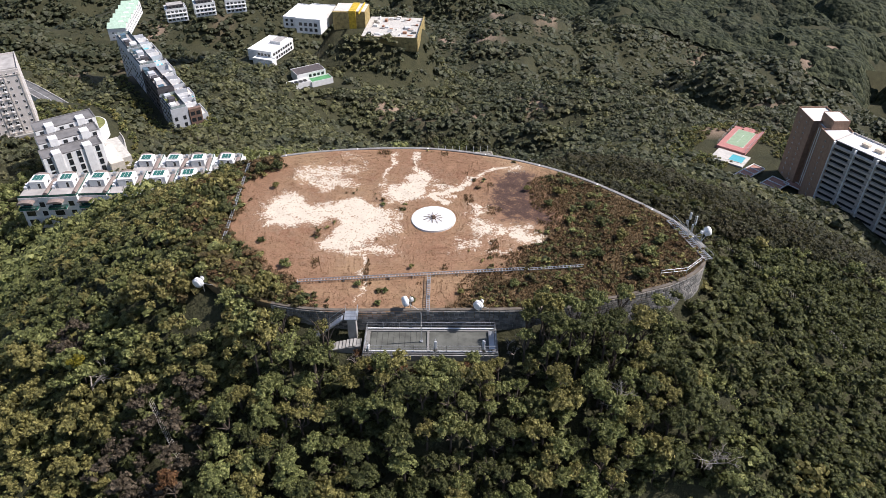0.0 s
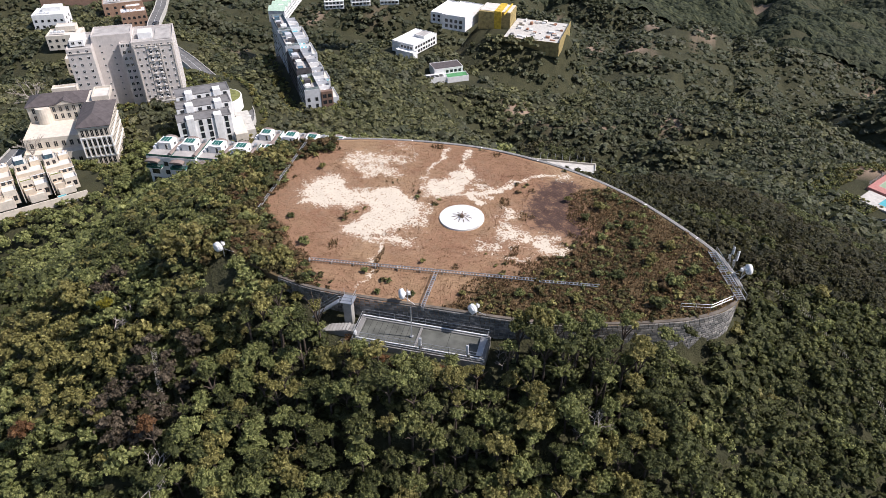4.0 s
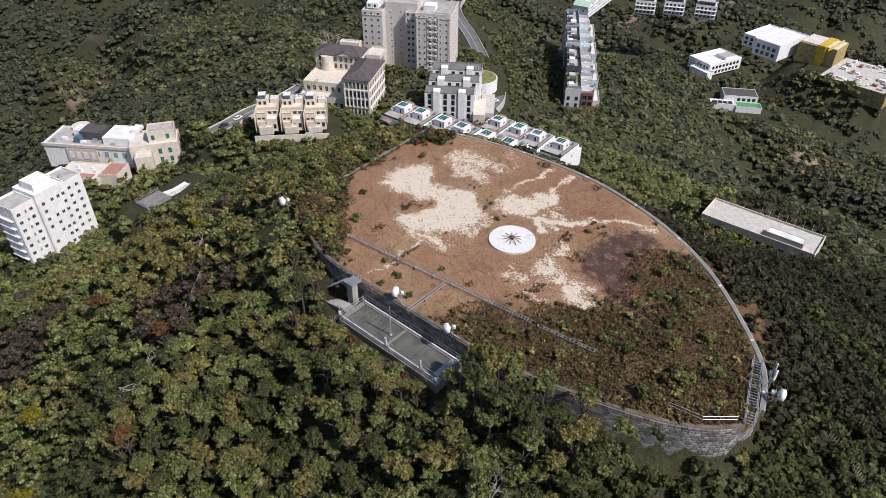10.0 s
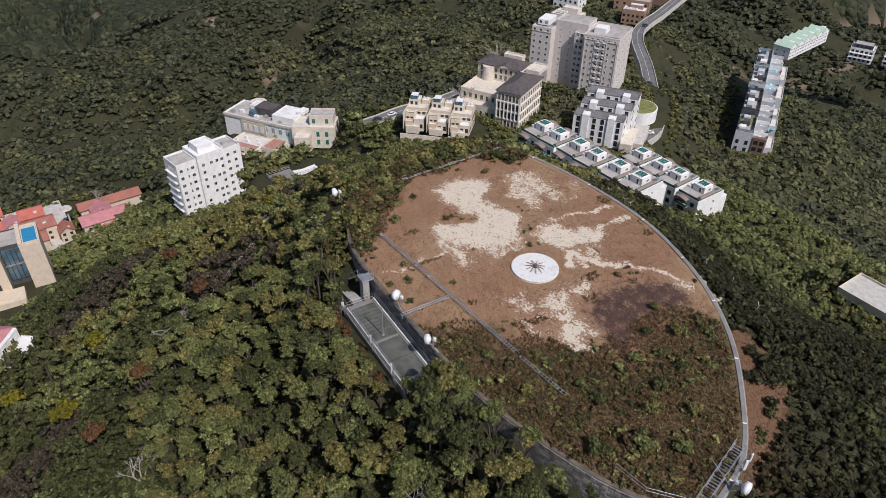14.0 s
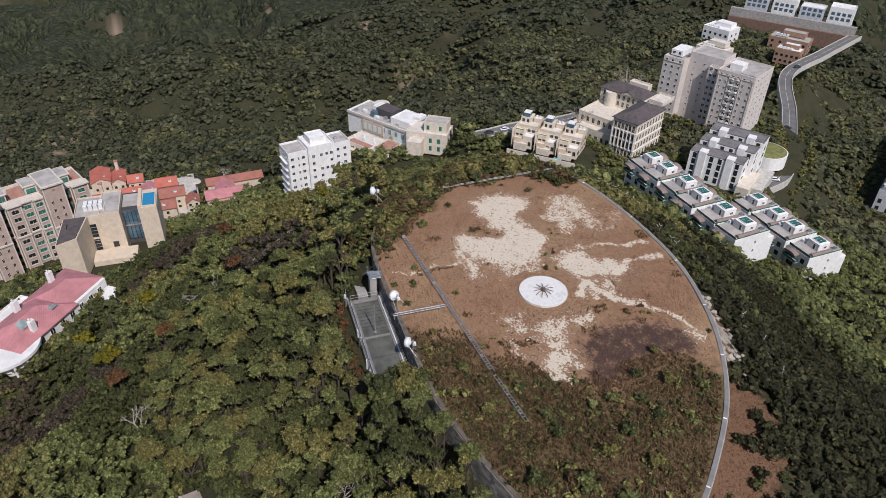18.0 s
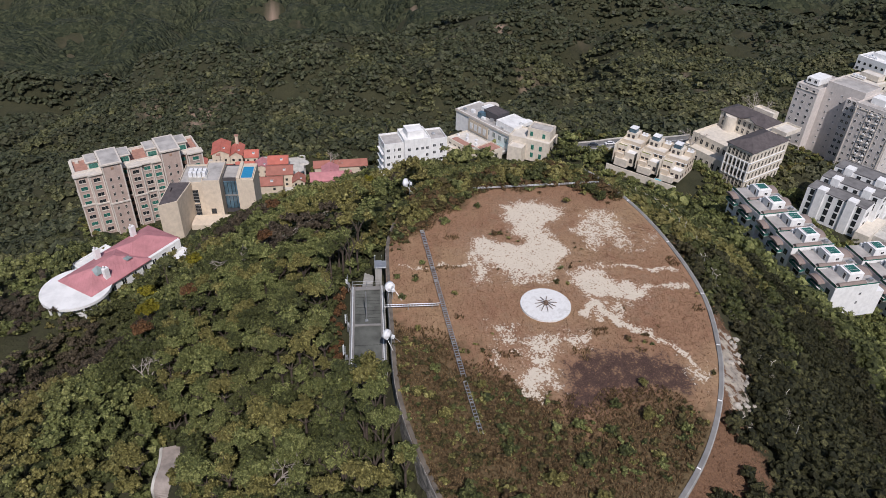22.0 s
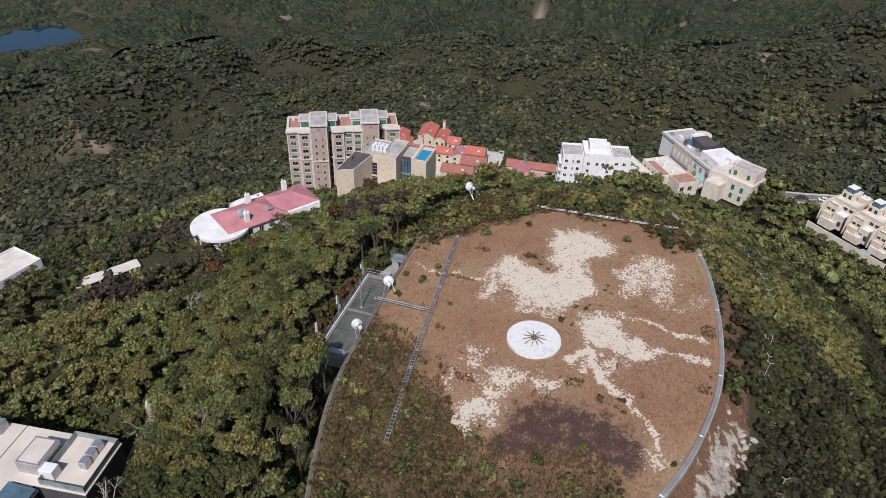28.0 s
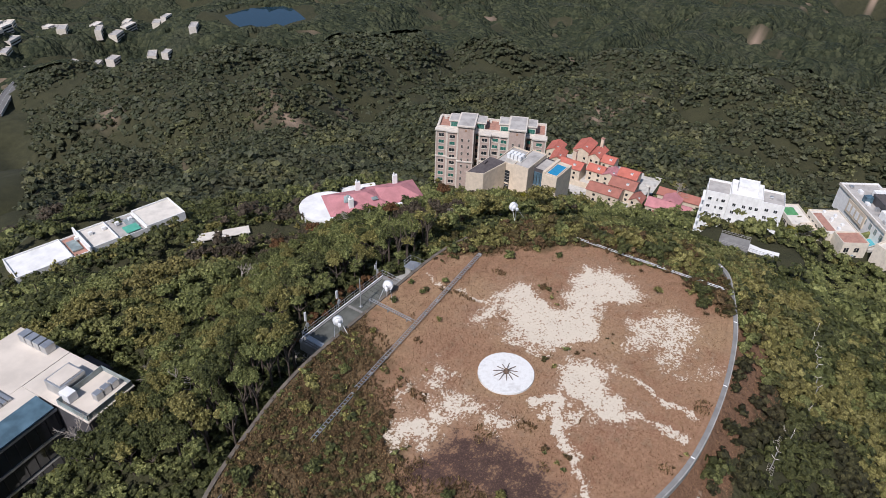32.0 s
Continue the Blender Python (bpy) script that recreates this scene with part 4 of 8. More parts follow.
class House:
    """A building in its own axes: x along the front, y to the back, z up from its base."""

    def __init__(self, name, label, x, y, z, yaw, category="house"):
        self.top = empty(name, label, category, pose(x, y, z, 0, 0, yaw))

    def box(self, name, x0, x1, y0, y1, z0, z1, mat, label="", bev=0.04, parent=None):
        return part(name, box_bm(x0, x1, y0, y1, z0, z1, bev), mat, parent or self.top, label)

    def parapet(self, x0, x1, y0, y1, z, mat, h=0.9, t=0.25):
        bm = bmesh.new()
        for a in ((x0, x1, y0, y0 + t), (x0, x1, y1 - t, y1), (x0, x0 + t, y0 + t, y1 - t), (x1 - t, x1, y0 + t, y1 - t)):
            box_bm(*a, z, z + h, 0.0, bm)
        return part("parapet", bm, mat, self.top)

    def mass(self, x0, x1, y0, y1, z0, z1, wall, roof="roof_screed", par=0.8, name="wall"):
        """A storey block: walls, a roof slab inside a parapet."""
        self.box(name, x0, x1, y0, y1, z0, z1, wall)
        self.box("roof", x0 + 0.28, x1 - 0.28, y0 + 0.28, y1 - 0.28, z1, z1 + 0.06, roof, bev=0)
        if par:
            self.parapet(x0, x1, y0, y1, z1 + 0.002, wall, par)

    def window(self, face, at, u, z, w, h, frame="white_paint", pane="dark_glass", deep=0.08, bars=1):
        key = (round(w, 2), round(h, 2), frame, pane, bars)
        if key not in WINDOWS:
            bm = bmesh.new()
            f = 0.07
            for a in ((-w / 2, w / 2, h - f, h), (-w / 2, w / 2, 0, f), (-w / 2, -w / 2 + f, f, h - f), (w / 2 - f, w / 2, f, h - f)):
                box_bm(a[0], a[1], -deep, 0.02, a[2], a[3], 0, bm)
            for k in range(bars):
                q = -w / 2 + w * (k + 1) / (bars + 1)
                box_bm(q - 0.03, q + 0.03, -deep * 0.8, 0.02, f, h - f, 0, bm)
            me = bpy.data.meshes.new("window")
            bm.to_mesh(me)
            bm.free()
            me.materials.append(MATS[frame])
            bm = box_bm(-w / 2 + f, w / 2 - f, -0.03, 0.01, f, h - f)
            pm = bpy.data.meshes.new("pane")
            bm.to_mesh(pm)
            bm.free()
            pm.materials.append(MATS[pane])
            WINDOWS[key] = (me, pm)
        me, pm = WINDOWS[key]
        turn = {"S": 0, "E": 90, "N": 180, "W": 270}[face]
        pos = {"S": (u, at), "N": (u, at), "E": (at, u), "W": (at, u)}[face]
        o = part("window", me, frame, self.top, at=pose(pos[0], pos[1], z, 0, 0, turn))
        part("pane", pm, pane, o)

    def windows(self, face, at, us, zs, w, h, frame="white_paint", pane="dark_glass", bars=1, skip=0.0):
        for j, z in enumerate(zs):
            for i, u in enumerate(us):
                if skip and lattice(i * 1.7 + at, j * 2.3 + u, 3) < skip:
                    continue
                self.window(face, at, u, z, w, h, frame, pane, bars=bars)

    def bands(self, face, at, u0, u1, zs, mat, h=0.3, proud=0.25):
        for z in zs:
            if face in "SN":
                s_ = -1 if face == "S" else 1
                self.box("band", u0, u1, min(at, at + s_ * proud), max(at, at + s_ * proud), z, z + h, mat, bev=0)
            else:
                s_ = -1 if face == "W" else 1
                self.box("band", min(at, at + s_ * proud), max(at, at + s_ * proud), u0, u1, z, z + h, mat, bev=0)

    def hip(self, x0, x1, y0, y1, z, h, mat, over=0.5, label=""):
        x0, x1, y0, y1 = x0 - over, x1 + over, y0 - over, y1 + over
        w, d = x1 - x0, y1 - y0
        k = min(w, d) / 2
        a, q = ((x0 + k, (y0 + y1) / 2), (x1 - k, (y0 + y1) / 2)) if w >= d else (((x0 + x1) / 2, y0 + k), ((x0 + x1) / 2, y1 - k))
        bm = bmesh.new()
        c = [bm.verts.new(v) for v in ((x0, y0, z), (x1, y0, z), (x1, y1, z), (x0, y1, z))]
        b_ = [bm.verts.new((v.co.x, v.co.y, z - 0.25)) for v in c]
        r = [bm.verts.new((*a, z + h)), bm.verts.new((*q, z + h + 0.001))]
        if w >= d:
            fs = ((c[0], c[1], r[1], r[0]), (c[1], c[2], r[1]), (c[2], c[3], r[0], r[1]), (c[3], c[0], r[0]))
        else:
            fs = ((c[0], c[1], r[0]), (c[1], c[2], r[1], r[0]), (c[2], c[3], r[1]), (c[3], c[0], r[0], r[1]))
        for f in fs:
            bm.faces.new(f)
        for i in range(4):
            bm.faces.new((c[i], b_[i], b_[(i + 1) % 4], c[(i + 1) % 4]))
        bm.faces.new(b_)
        bmesh.ops.recalc_face_normals(bm, faces=bm.faces)
        return part("roof", bm, mat, self.top, label)

    def shed(self, x0, x1, y0, y1, z, h, mat, up="N", over=0.35):
        """A single-pitch roof slab that rises towards one side, with its gable walls left to the block below."""
        x0, x1, y0, y1 = x0 - over, x1 + over, y0 - over, y1 + over
        zz = {"N": (0, 0, h, h), "S": (h, h, 0, 0), "E": (0, h, h, 0), "W": (h, 0, 0, h)}[up]
        bm = bmesh.new()
        c = [(x0, y0), (x1, y0), (x1, y1), (x0, y1)]
        t = [bm.verts.new((*p_, z + q + 0.22)) for p_, q in zip(c, zz)]
        l = [bm.verts.new((*p_, z + q)) for p_, q in zip(c, zz)]
        g = [bm.verts.new((*p_, z)) for p_ in c]
        bm.faces.new(t)
        bm.faces.new(l[::-1])
        for i in range(4):
            j = (i + 1) % 4
            bm.faces.new((l[i], l[j], t[j], t[i]))
        bm.verts.index_update()
        for v in g:
            bm.verts.remove(v)
        bmesh.ops.recalc_face_normals(bm, faces=bm.faces)
        part("roof", bm, mat, self.top)

    def gable(self, x0, x1, y0, y1, z, h, mat, along="x", over=0.4, wall=None):
        bm = bmesh.new()
        if along == "x":
            sec = [(y0 - over, z), ((y0 + y1) / 2, z + h), (y1 + over, z)]
            ends = (x0 - over, x1 + over)
            vs = [[bm.verts.new((e, q, w)) for q, w in sec] + [bm.verts.new((e, q, w - 0.25)) for q, w in sec[::-1]] for e in ends]
        else:
            sec = [(x0 - over, z), ((x0 + x1) / 2, z + h), (x1 + over, z)]
            ends = (y0 - over, y1 + over)
            vs = [[bm.verts.new((q, e, w)) for q, w in sec] + [bm.verts.new((q, e, w - 0.25)) for q, w in sec[::-1]] for e in ends]
        for i in range(6):
            j = (i + 1) % 6
            bm.faces.new((vs[0][i], vs[0][j], vs[1][j], vs[1][i]))
        bm.faces.new(vs[0])
        bm.faces.new(vs[1])
        bmesh.ops.recalc_face_normals(bm, faces=bm.faces)
        part("roof", bm, mat, self.top)
        if wall:
            for e in ((x0, x1) if along == "x" else (y0, y1)):
                bm = bmesh.new()
                t = ((y0, z - 0.1), ((y0 + y1) / 2, z + h - 0.3), (y1, z - 0.1)) if along == "x" else ((x0, z - 0.1), ((x0 + x1) / 2, z + h - 0.3), (x1, z - 0.1))
                a = [bm.verts.new((e, q, w) if along == "x" else (q, e, w)) for q, w in t]
                bm.faces.new(a)
                part("gable_wall", bm, wall, self.top)

    def barrel(self, x0, x1, y0, y1, z, h, mat, along="x", n=8):
        bm = bmesh.new()
        rows = []
        for k in range(n + 1):
            a = math.pi * k / n
            s_, c_ = math.sin(a) * h, (1 - math.cos(a)) / 2
            if along == "x":
                rows.append([bm.verts.new((e, y0 + (y1 - y0) * c_, z + s_)) for e in (x0, x1)])
            else:
                rows.append([bm.verts.new((x0 + (x1 - x0) * c_, e, z + s_)) for e in (y0, y1)])
        for r0, r1 in zip(rows, rows[1:]):
            bm.faces.new((r0[0], r0[1], r1[1], r1[0]))
        bm.faces.new([r[0] for r in rows])
        bm.faces.new([r[1] for r in rows])
        bmesh.ops.recalc_face_normals(bm, faces=bm.faces)
        part("canopy", bm, mat, self.top)

    def unit(self, x, y, z, w=1.2, d=0.8, h=1.0, name="cooling_unit", mat="galvanised"):
        self.box(name, x - w / 2, x + w / 2, y - d / 2, y + d / 2, z, z + h, mat, bev=0.05)

    def prism(self, name, pts, z0, z1, mat, label=""):
        bm = bmesh.new()
        lo, hi = [bm.verts.new((*p_, z0)) for p_ in pts], [bm.verts.new((*p_, z1)) for p_ in pts]
        bm.faces.new(lo[::-1])
        bm.faces.new(hi)
        for i in range(len(pts)):
            j = (i + 1) % len(pts)
            bm.faces.new((lo[i], lo[j], hi[j], hi[i]))
        bmesh.ops.recalc_face_normals(bm, faces=bm.faces)
        return part(name, bm, mat, self.top, label)

    def pool(self, x0, x1, y0, y1, z, mat="pool_water", rim="pale_concrete"):
        self.box("pool", x0, x1, y0, y1, z - 0.3, z, mat, bev=0)
        for a in ((x0 - 0.3, x1 + 0.3, y0 - 0.3, y0), (x0 - 0.3, x1 + 0.3, y1, y1 + 0.3), (x0 - 0.3, x0, y0, y1), (x1, x1 + 0.3, y0, y1)):
            self.box("pool_rim", *a, z - 0.3, z + 0.12, rim, bev=0)

    def rail(self, x0, x1, y0, y1, z, mat="pale_glass", h=1.0):
        t = 0.05
        for a in ((x0, x1, y0, y0 + t), (x0, x1, y1 - t, y1), (x0, x0 + t, y0 + t, y1 - t), (x1 - t, x1, y0 + t, y1 - t)):
            self.box("balustrade", *a, z, z + h, mat, bev=0)


def steps_of(a, b, n):
    return [a + (b - a) * (k + 0.5) / n for k in range(n)]


def storeys(z0, h, n, sill=0.9):
    return [z0 + sill + h * k for k in range(n)]


# tower block
h = House("apartment_tower", "tall grey-beige apartment tower with small white-framed windows and balconies", -195.6, 269, -88, 30, "apartment block")
H = 30.5
h.mass(0, 18, 0, 22, 0, H, "grey_wall")
h.mass(-27.5, -17, 0, 22, 0, H - 0.5, "grey_wall")
h.mass(-17, 0, 6, 19, 0, H + 2.5, "grey_wall")
h.mass(-5.5, -0.2, 2.5, 5.9, 0, H - 1, "grey_wall")
for k in range(9):
    z = 4.2 + 3.05 * k
    for u in (2.2, 4.8, 13.0, 16.0):
        h.window("S", 0, u, z, 1.0, 1.35)
    for u in (7.6, 10.4):
        h.window("S", 0, u, z, 1.5, 1.35)
        h.box("balcony", u - 0.9, u + 0.9, -0.7, 0, z - 0.45, z - 0.3, "pale_trim", bev=0)
        h.box("ac_unit", u - 0.4, u + 0.4, -0.6, -0.1, z - 0.29, z + 0.2, "white_metal", bev=0.03)
    for u in (-25.8, -22.5, -19.0):
        h.window("S", 0, u, z, 1.2, 1.35)
    for u in (-14, -9):
        h.window("S", 6, u, z, 0.9, 0.9)
    for u in (-4, -1.8):
        h.window("S", 2.5, u, z, 1.4, 1.5)
    for u in (4, 9, 14, 19):
        h.window("E", 18, u, z, 1.1, 1.2)
for x0, x1 in ((0.6, 1.0), (6.0, 6.3), (11.7, 12.0), (17.1, 17.5)):
    h.box("pilaster", x0, x1, -0.25, 0, 2.5, H - 0.5, "pale_trim", bev=0)
h.bands("S", 0, 0, 18, (H - 1.5, 2.6), "pale_trim")
h.bands("S", 0, -27.5, -17, (H - 2, 2.6), "pale_trim")
h.box("penthouse", 3, 9, 6, 12, H, H + 2.8, "white_paint")
h.box("penthouse", -26, -20, 4, 14, H, H + 2.8, "white_paint")
h.windows("S", 4, (-24.5, -21.5), (H + 0.8,), 1.4, 1.4)
h.box("roof_deck", 10, 17, 3, 20, H + 0.06, H + 0.5, "roof_screed")
h.box("undercroft", 1, 17, -1.4, 0, 0, 2.5, "concrete")
for k, (x, y, w, d, yaw, wall, roof) in enumerate(((-282, 335, 18, 14, 30, "beige_stone", "white_roof"), (-318, 366, 20, 14, 25, "cream_paint", "pale_roof"), (-352, 396, 20, 16, 25, "white_paint", "white_roof"),
                                                   (-322, 432, 26, 14, 35, "tan_brick_wall", "roof_screed"), (-300, 412, 16, 10, 35, "tan_brick_wall", "white_roof"))):
    h = House("hill_villa", ("cream", "cream", "white", "brown brick", "brown brick")[k] + " flat-roofed villa crowded with rooftop plant", x, y, -104, yaw)
    h.mass(-w / 2, w / 2, -d / 2, d / 2, 0, 9.5 - k % 2, wall, roof, 0.6)
    h.mass(-w / 4, w / 3, 0, d / 2, 9, 12.0, wall, roof, 0.3)
    for j in range(4):
        h.unit(-w / 3 + j * 2.2, -d / 4, 9.6, 1.6, 1.4, 1.3, mat="white_metal")
    h.windows("S", -d / 2, steps_of(-w / 2, w / 2, 5), (1.5, 5.2), 1.6, 1.6, "black_trim")
    h.windows("E", w / 2, (-3, 3), (1.5, 5.2), 1.6, 1.6, "black_trim")
h = House("terrace_wall", "long grey planted retaining wall below modern houses", -372, 455, -108, 40, "retaining wall")
h.box("wall", -30, 60, 0, 3, -4, 13, "concrete")
h.box("planter", -30, 60, -2.5, 0, -4, 7, "brown_cladding")
for k in range(4):
    h.mass(-22 + k * 20, -5 + k * 20, 10, 24, 0, 19 + 3 * (k % 2), ("grey_panel", "white_paint")[k % 2], "white_roof")
    h.windows("S", 10, steps_of(-21 + k * 20, -6 + k * 20, 4), (13.5, 17), 2.4, 2.2, "black_trim", "blue_glass")

# mansion
h = House("mansion", "cream classical mansion with dark hipped roofs and tall windows", -185, 210.5, -87, 29)
h.box("wall", 0, 12, 0, 24, 0, 17.6, "cream_paint")
h.box("wall", -23, 0, 25.6, 37.4, 0, 17.6, "cream_paint")
h.box("wall", 0, 6, 24, 37.4, 0, 17.6, "cream_paint")
h.box("terrace", -23, 0, 8, 25.6, 0, 10.2, "cream_paint")
h.box("terrace", -23, 0, 2, 8, 0, 6.0, "cream_paint")
h.rail(-23, 0, 8, 25.5, 10.2, "cream_paint", 0.9)
h.rail(-23, -0.1, 2, 8, 6.0, "cream_paint", 0.9)
h.hip(0, 12, 0, 24, 17.6, 3.0, "slate_roof", 0.6)
h.hip(-23, 0, 25.6, 37.4, 17.6, 3.0, "slate_roof", 0.6)
h.mass(3, 10, 25, 36, 17.6, 18.6, "cream_paint", "pale_roof", 0.9)
h.mass(-14, -4, 36, 40, 0, 19.4, "cream_paint", "pale_roof", 0.9)
for z in (0.6, 4.9, 9.0, 13.2):
    h.windows("S", 0, steps_of(0.6, 11.4, 6), (z,), 1.2, 3.0, "cream_paint")
    h.windows("E", 12, steps_of(0.5, 23.5, 9), (z,), 1.2, 2.6, "cream_paint")
    h.windows("W", 0, steps_of(1, 24, 8), (z,), 1.1, 2.4, "cream_paint") if z > 9 else None
for z in (11, 14.2):
    h.windows("S", 25.6, steps_of(-22, -1, 8), (z,), 1.3, 2.4, "cream_paint")
h.windows("S", 8, steps_of(-22, -1, 7), (6.8,), 1.5, 2.5, "cream_paint")
h.windows("S", 2, steps_of(-22, -1, 7), (1.2, ), 1.5, 3, "cream_paint")
h.bands("S", 0, 0, 12, (4.1, 8.3, 12.5, 16.9), "white_paint", 0.35, 0.3)
h.bands("E", 12, 0, 24, (4.1, 8.3, 12.5, 16.9), "white_paint", 0.35, 0.3)
for k in range(7):
    h.box("column", 0.1 + k * 1.9, 0.5 + k * 1.9, -0.55, -0.15, 4.4, 12.5, "white_paint", bev=0.05)
bm = bmesh.new()
bmesh.ops.create_cone(bm, cap_ends=True, segments=20, radius1=3.0, radius2=3.0, depth=17.0, matrix=pose(-17, 25.6, 8.6))
part("bay", bm, "cream_paint", h.top, "rounded bay")
h.gable(-12, -4, 24.6, 30, 17.7, 1.9, "slate_roof", "y", 0.2, "cream_paint")

# white slab flats in three stepped ranks
h = House("slab_flats", "white three-rank flats with grey flat roofs and tall dark windows", -151.5, 228, -84.5, 36.6, "apartment block")
for k, (x0, x1, y0, y1, z) in enumerate(((0, 21.8, 0, 8, 12.4), (1, 23.5, 8.2, 16, 14.6), (2, 24.5, 16.2, 25, 16.6))):
    h.box("wall", x0, x1, y0, y1, 0, z, "white_paint")
    for j, x in enumerate(np.linspace(x0, x1 - 3.2, 6)):
        if j in (1, 4):
            h.box("roof_bay", x, x + 3.1, y0 - 0.6, y0 + 3.2, 0, z + 1.3, "white_paint")
    h.box("roof", x0 + 0.3, x1 - 0.3, y0 + 0.3, y1 - 0.3, z, z + 0.1, "grey_felt", bev=0)
    h.parapet(x0, x1, y0, y1, z + 0.1, "grey_felt", 0.35, 0.4)
    zs = (1.2, 4.2, 7.2, 10.0) if k == 0 else (z - 5.5, z - 2.7)
    for j in (0, 2, 3, 5):
        xx = x0 + 2.2 + j * (x1 - x0 - 4.4) / 5
        for z1 in zs:
            h.window("S", y0, xx, z1, 1.5, 2.3, "black_trim", bars=0)
    for z1 in ((4, 8) if k == 0 else (5, 9, 12)):
        h.window("E", x1, (y0 + y1) / 2, z1, 2.0, 1.6, "black_trim")
h.box("stair_block", 21.8, 27, -3, 14, 0, 4.5, "cream_paint")
h.box("roof_terrace", 25, 31, 2, 22, -2, 3.2, "pale_concrete")
for k in range(12):
    h.box("step", 27.4, 29.4, -4 + k * 1.1, -2.9 + k * 1.1, -1.5, 0.4 * k - 1, "pale_concrete", bev=0)
h = House("garden_terrace", "raised lawn behind a curved white wall beside the flats", -158, 268, -84.5, 36, "terrace")
bm = bmesh.new()
bmesh.ops.create_cone(bm, cap_ends=True, segments=28, radius1=9, radius2=9, depth=6, matrix=pose(4, 6, 0))
part("wall", bm, "white_paint", h.top)
bm = bmesh.new()
bmesh.ops.create_cone(bm, cap_ends=True, segments=28, radius1=8.5, radius2=8.5, depth=0.2, matrix=pose(4, 6, 3.05))
part("lawn", bm, "lawn", h.top)


def row_house(x, y, z, yaw, extra=""):
    q = House("row_house", "white terraced house with a rooftop skylight box and curved brown canopies" + extra, x, y, z, yaw)
    q.box("wall", -4.7, 4.7, -8, 7, 0, 12.0, "white_paint")
    q.box("roof", -4.6, 4.6, -7.9, 6.9, 12.0, 12.08, "roof_screed", bev=0)
    q.barrel(2.9, 4.6, -6.6, 2.6, 12.09, 0.9, "brown_metal_roof", "y")
    q.box("wall", -3.6, 4.7, 7, 10, 0, 9.0, "white_paint")
    q.box("roof_box", -2.4, 2.6, -2.6, 2.4, 12.08, 14.8, "white_paint")
    sk = q.box("skylight", -1.7, 1.9, -1.9, 1.7, 14.8, 15.05, "white_paint", bev=0.03)
    for i in range(3):
        q.box("pane", -1.55 + i * 1.15, -0.5 + i * 1.15, -1.7, 1.5, 15.05, 15.1, "green_glass", bev=0, parent=sk)
    q.window("S", -2.6, 0.8, 12.2, 1.0, 2.1, "white_paint", bars=0)
    q.window("E", 2.6, 0.5, 12.8, 1.2, 1.0)
    q.barrel(-4.6, 0.6, -10.2, -8, 10.7, 0.8, "brown_metal_roof", "y")
    q.barrel(-4.4, 0.6, 3.2, 6.8, 12.1, 1.1, "brown_metal_roof", "y")
    q.box("balustrade", -4.6, 4.6, -7.95, -7.9, 12.08, 12.9, "green_glass", bev=0)
    q.box("balustrade", 4.6, 4.65, -7.6, 6.9, 12.08, 12.5, "green_glass", bev=0)
    for i in range(3):
        q.unit(-3.9, -2.4 + i * 1.3, 12.08, 1.0, 0.9, 1.0 + 0.3 * (i % 2), mat="white_metal")
    q.unit(3.4, 4.6, 12.08, 0.9, 1.2, 1.2, mat="galvanised")
    for z1 in (1.4, 5.0, 8.4):
        q.window("S", -8, -2.2, z1, 2.8, 2.2, "black_trim")
        q.window("S", -8, 2.4, z1, 1.6, 1.8, "black_trim")
        q.window("E", 4.7, 1.5, z1, 0.8, 1.1)
        q.window("N", 10 if z1 < 8 else 7, 0, z1, 2.4, 1.8, "black_trim")
    q.box("balcony", -4.6, 1.0, -9.6, -8, 7.9, 8.1, "white_paint", bev=0)
    q.rail(-4.6, 1.0, -9.6, -8, 8.1, "green_glass", 0.9)
    return q.top


first = row_house(-136, 199, -77.2, 5)
for k, (x, y) in enumerate(((-126.5, 199), (-117, 200), (-107, 201), (-97.2, 202.2), (-87.2, 203.6))):
    copy_thing(first, pose(x, y + (0, 1.2, -0.6, 0.8, -0.4)[k], -77.0 + (0.3, -0.5, 0.2, -0.6, -0.2)[k], 0, 0, 5 + (2, -2, 1, -1, 2)[k]))
for k, (x, y) in enumerate(((-115, 234), (-105, 234.3), (-95, 234.6), (-84.6, 235))):
    copy_thing(first, pose(x, y + (0, 1.0, -0.8, 0.6)[k], -89.0 + (0, -0.6, 0.4, -0.3)[k], 0, 0, 4 + (1, -2, 2, 0)[k]))
for o in scene.objects:
    if o.name.startswith("row_house"):
        tagged(o, group="terraced houses")

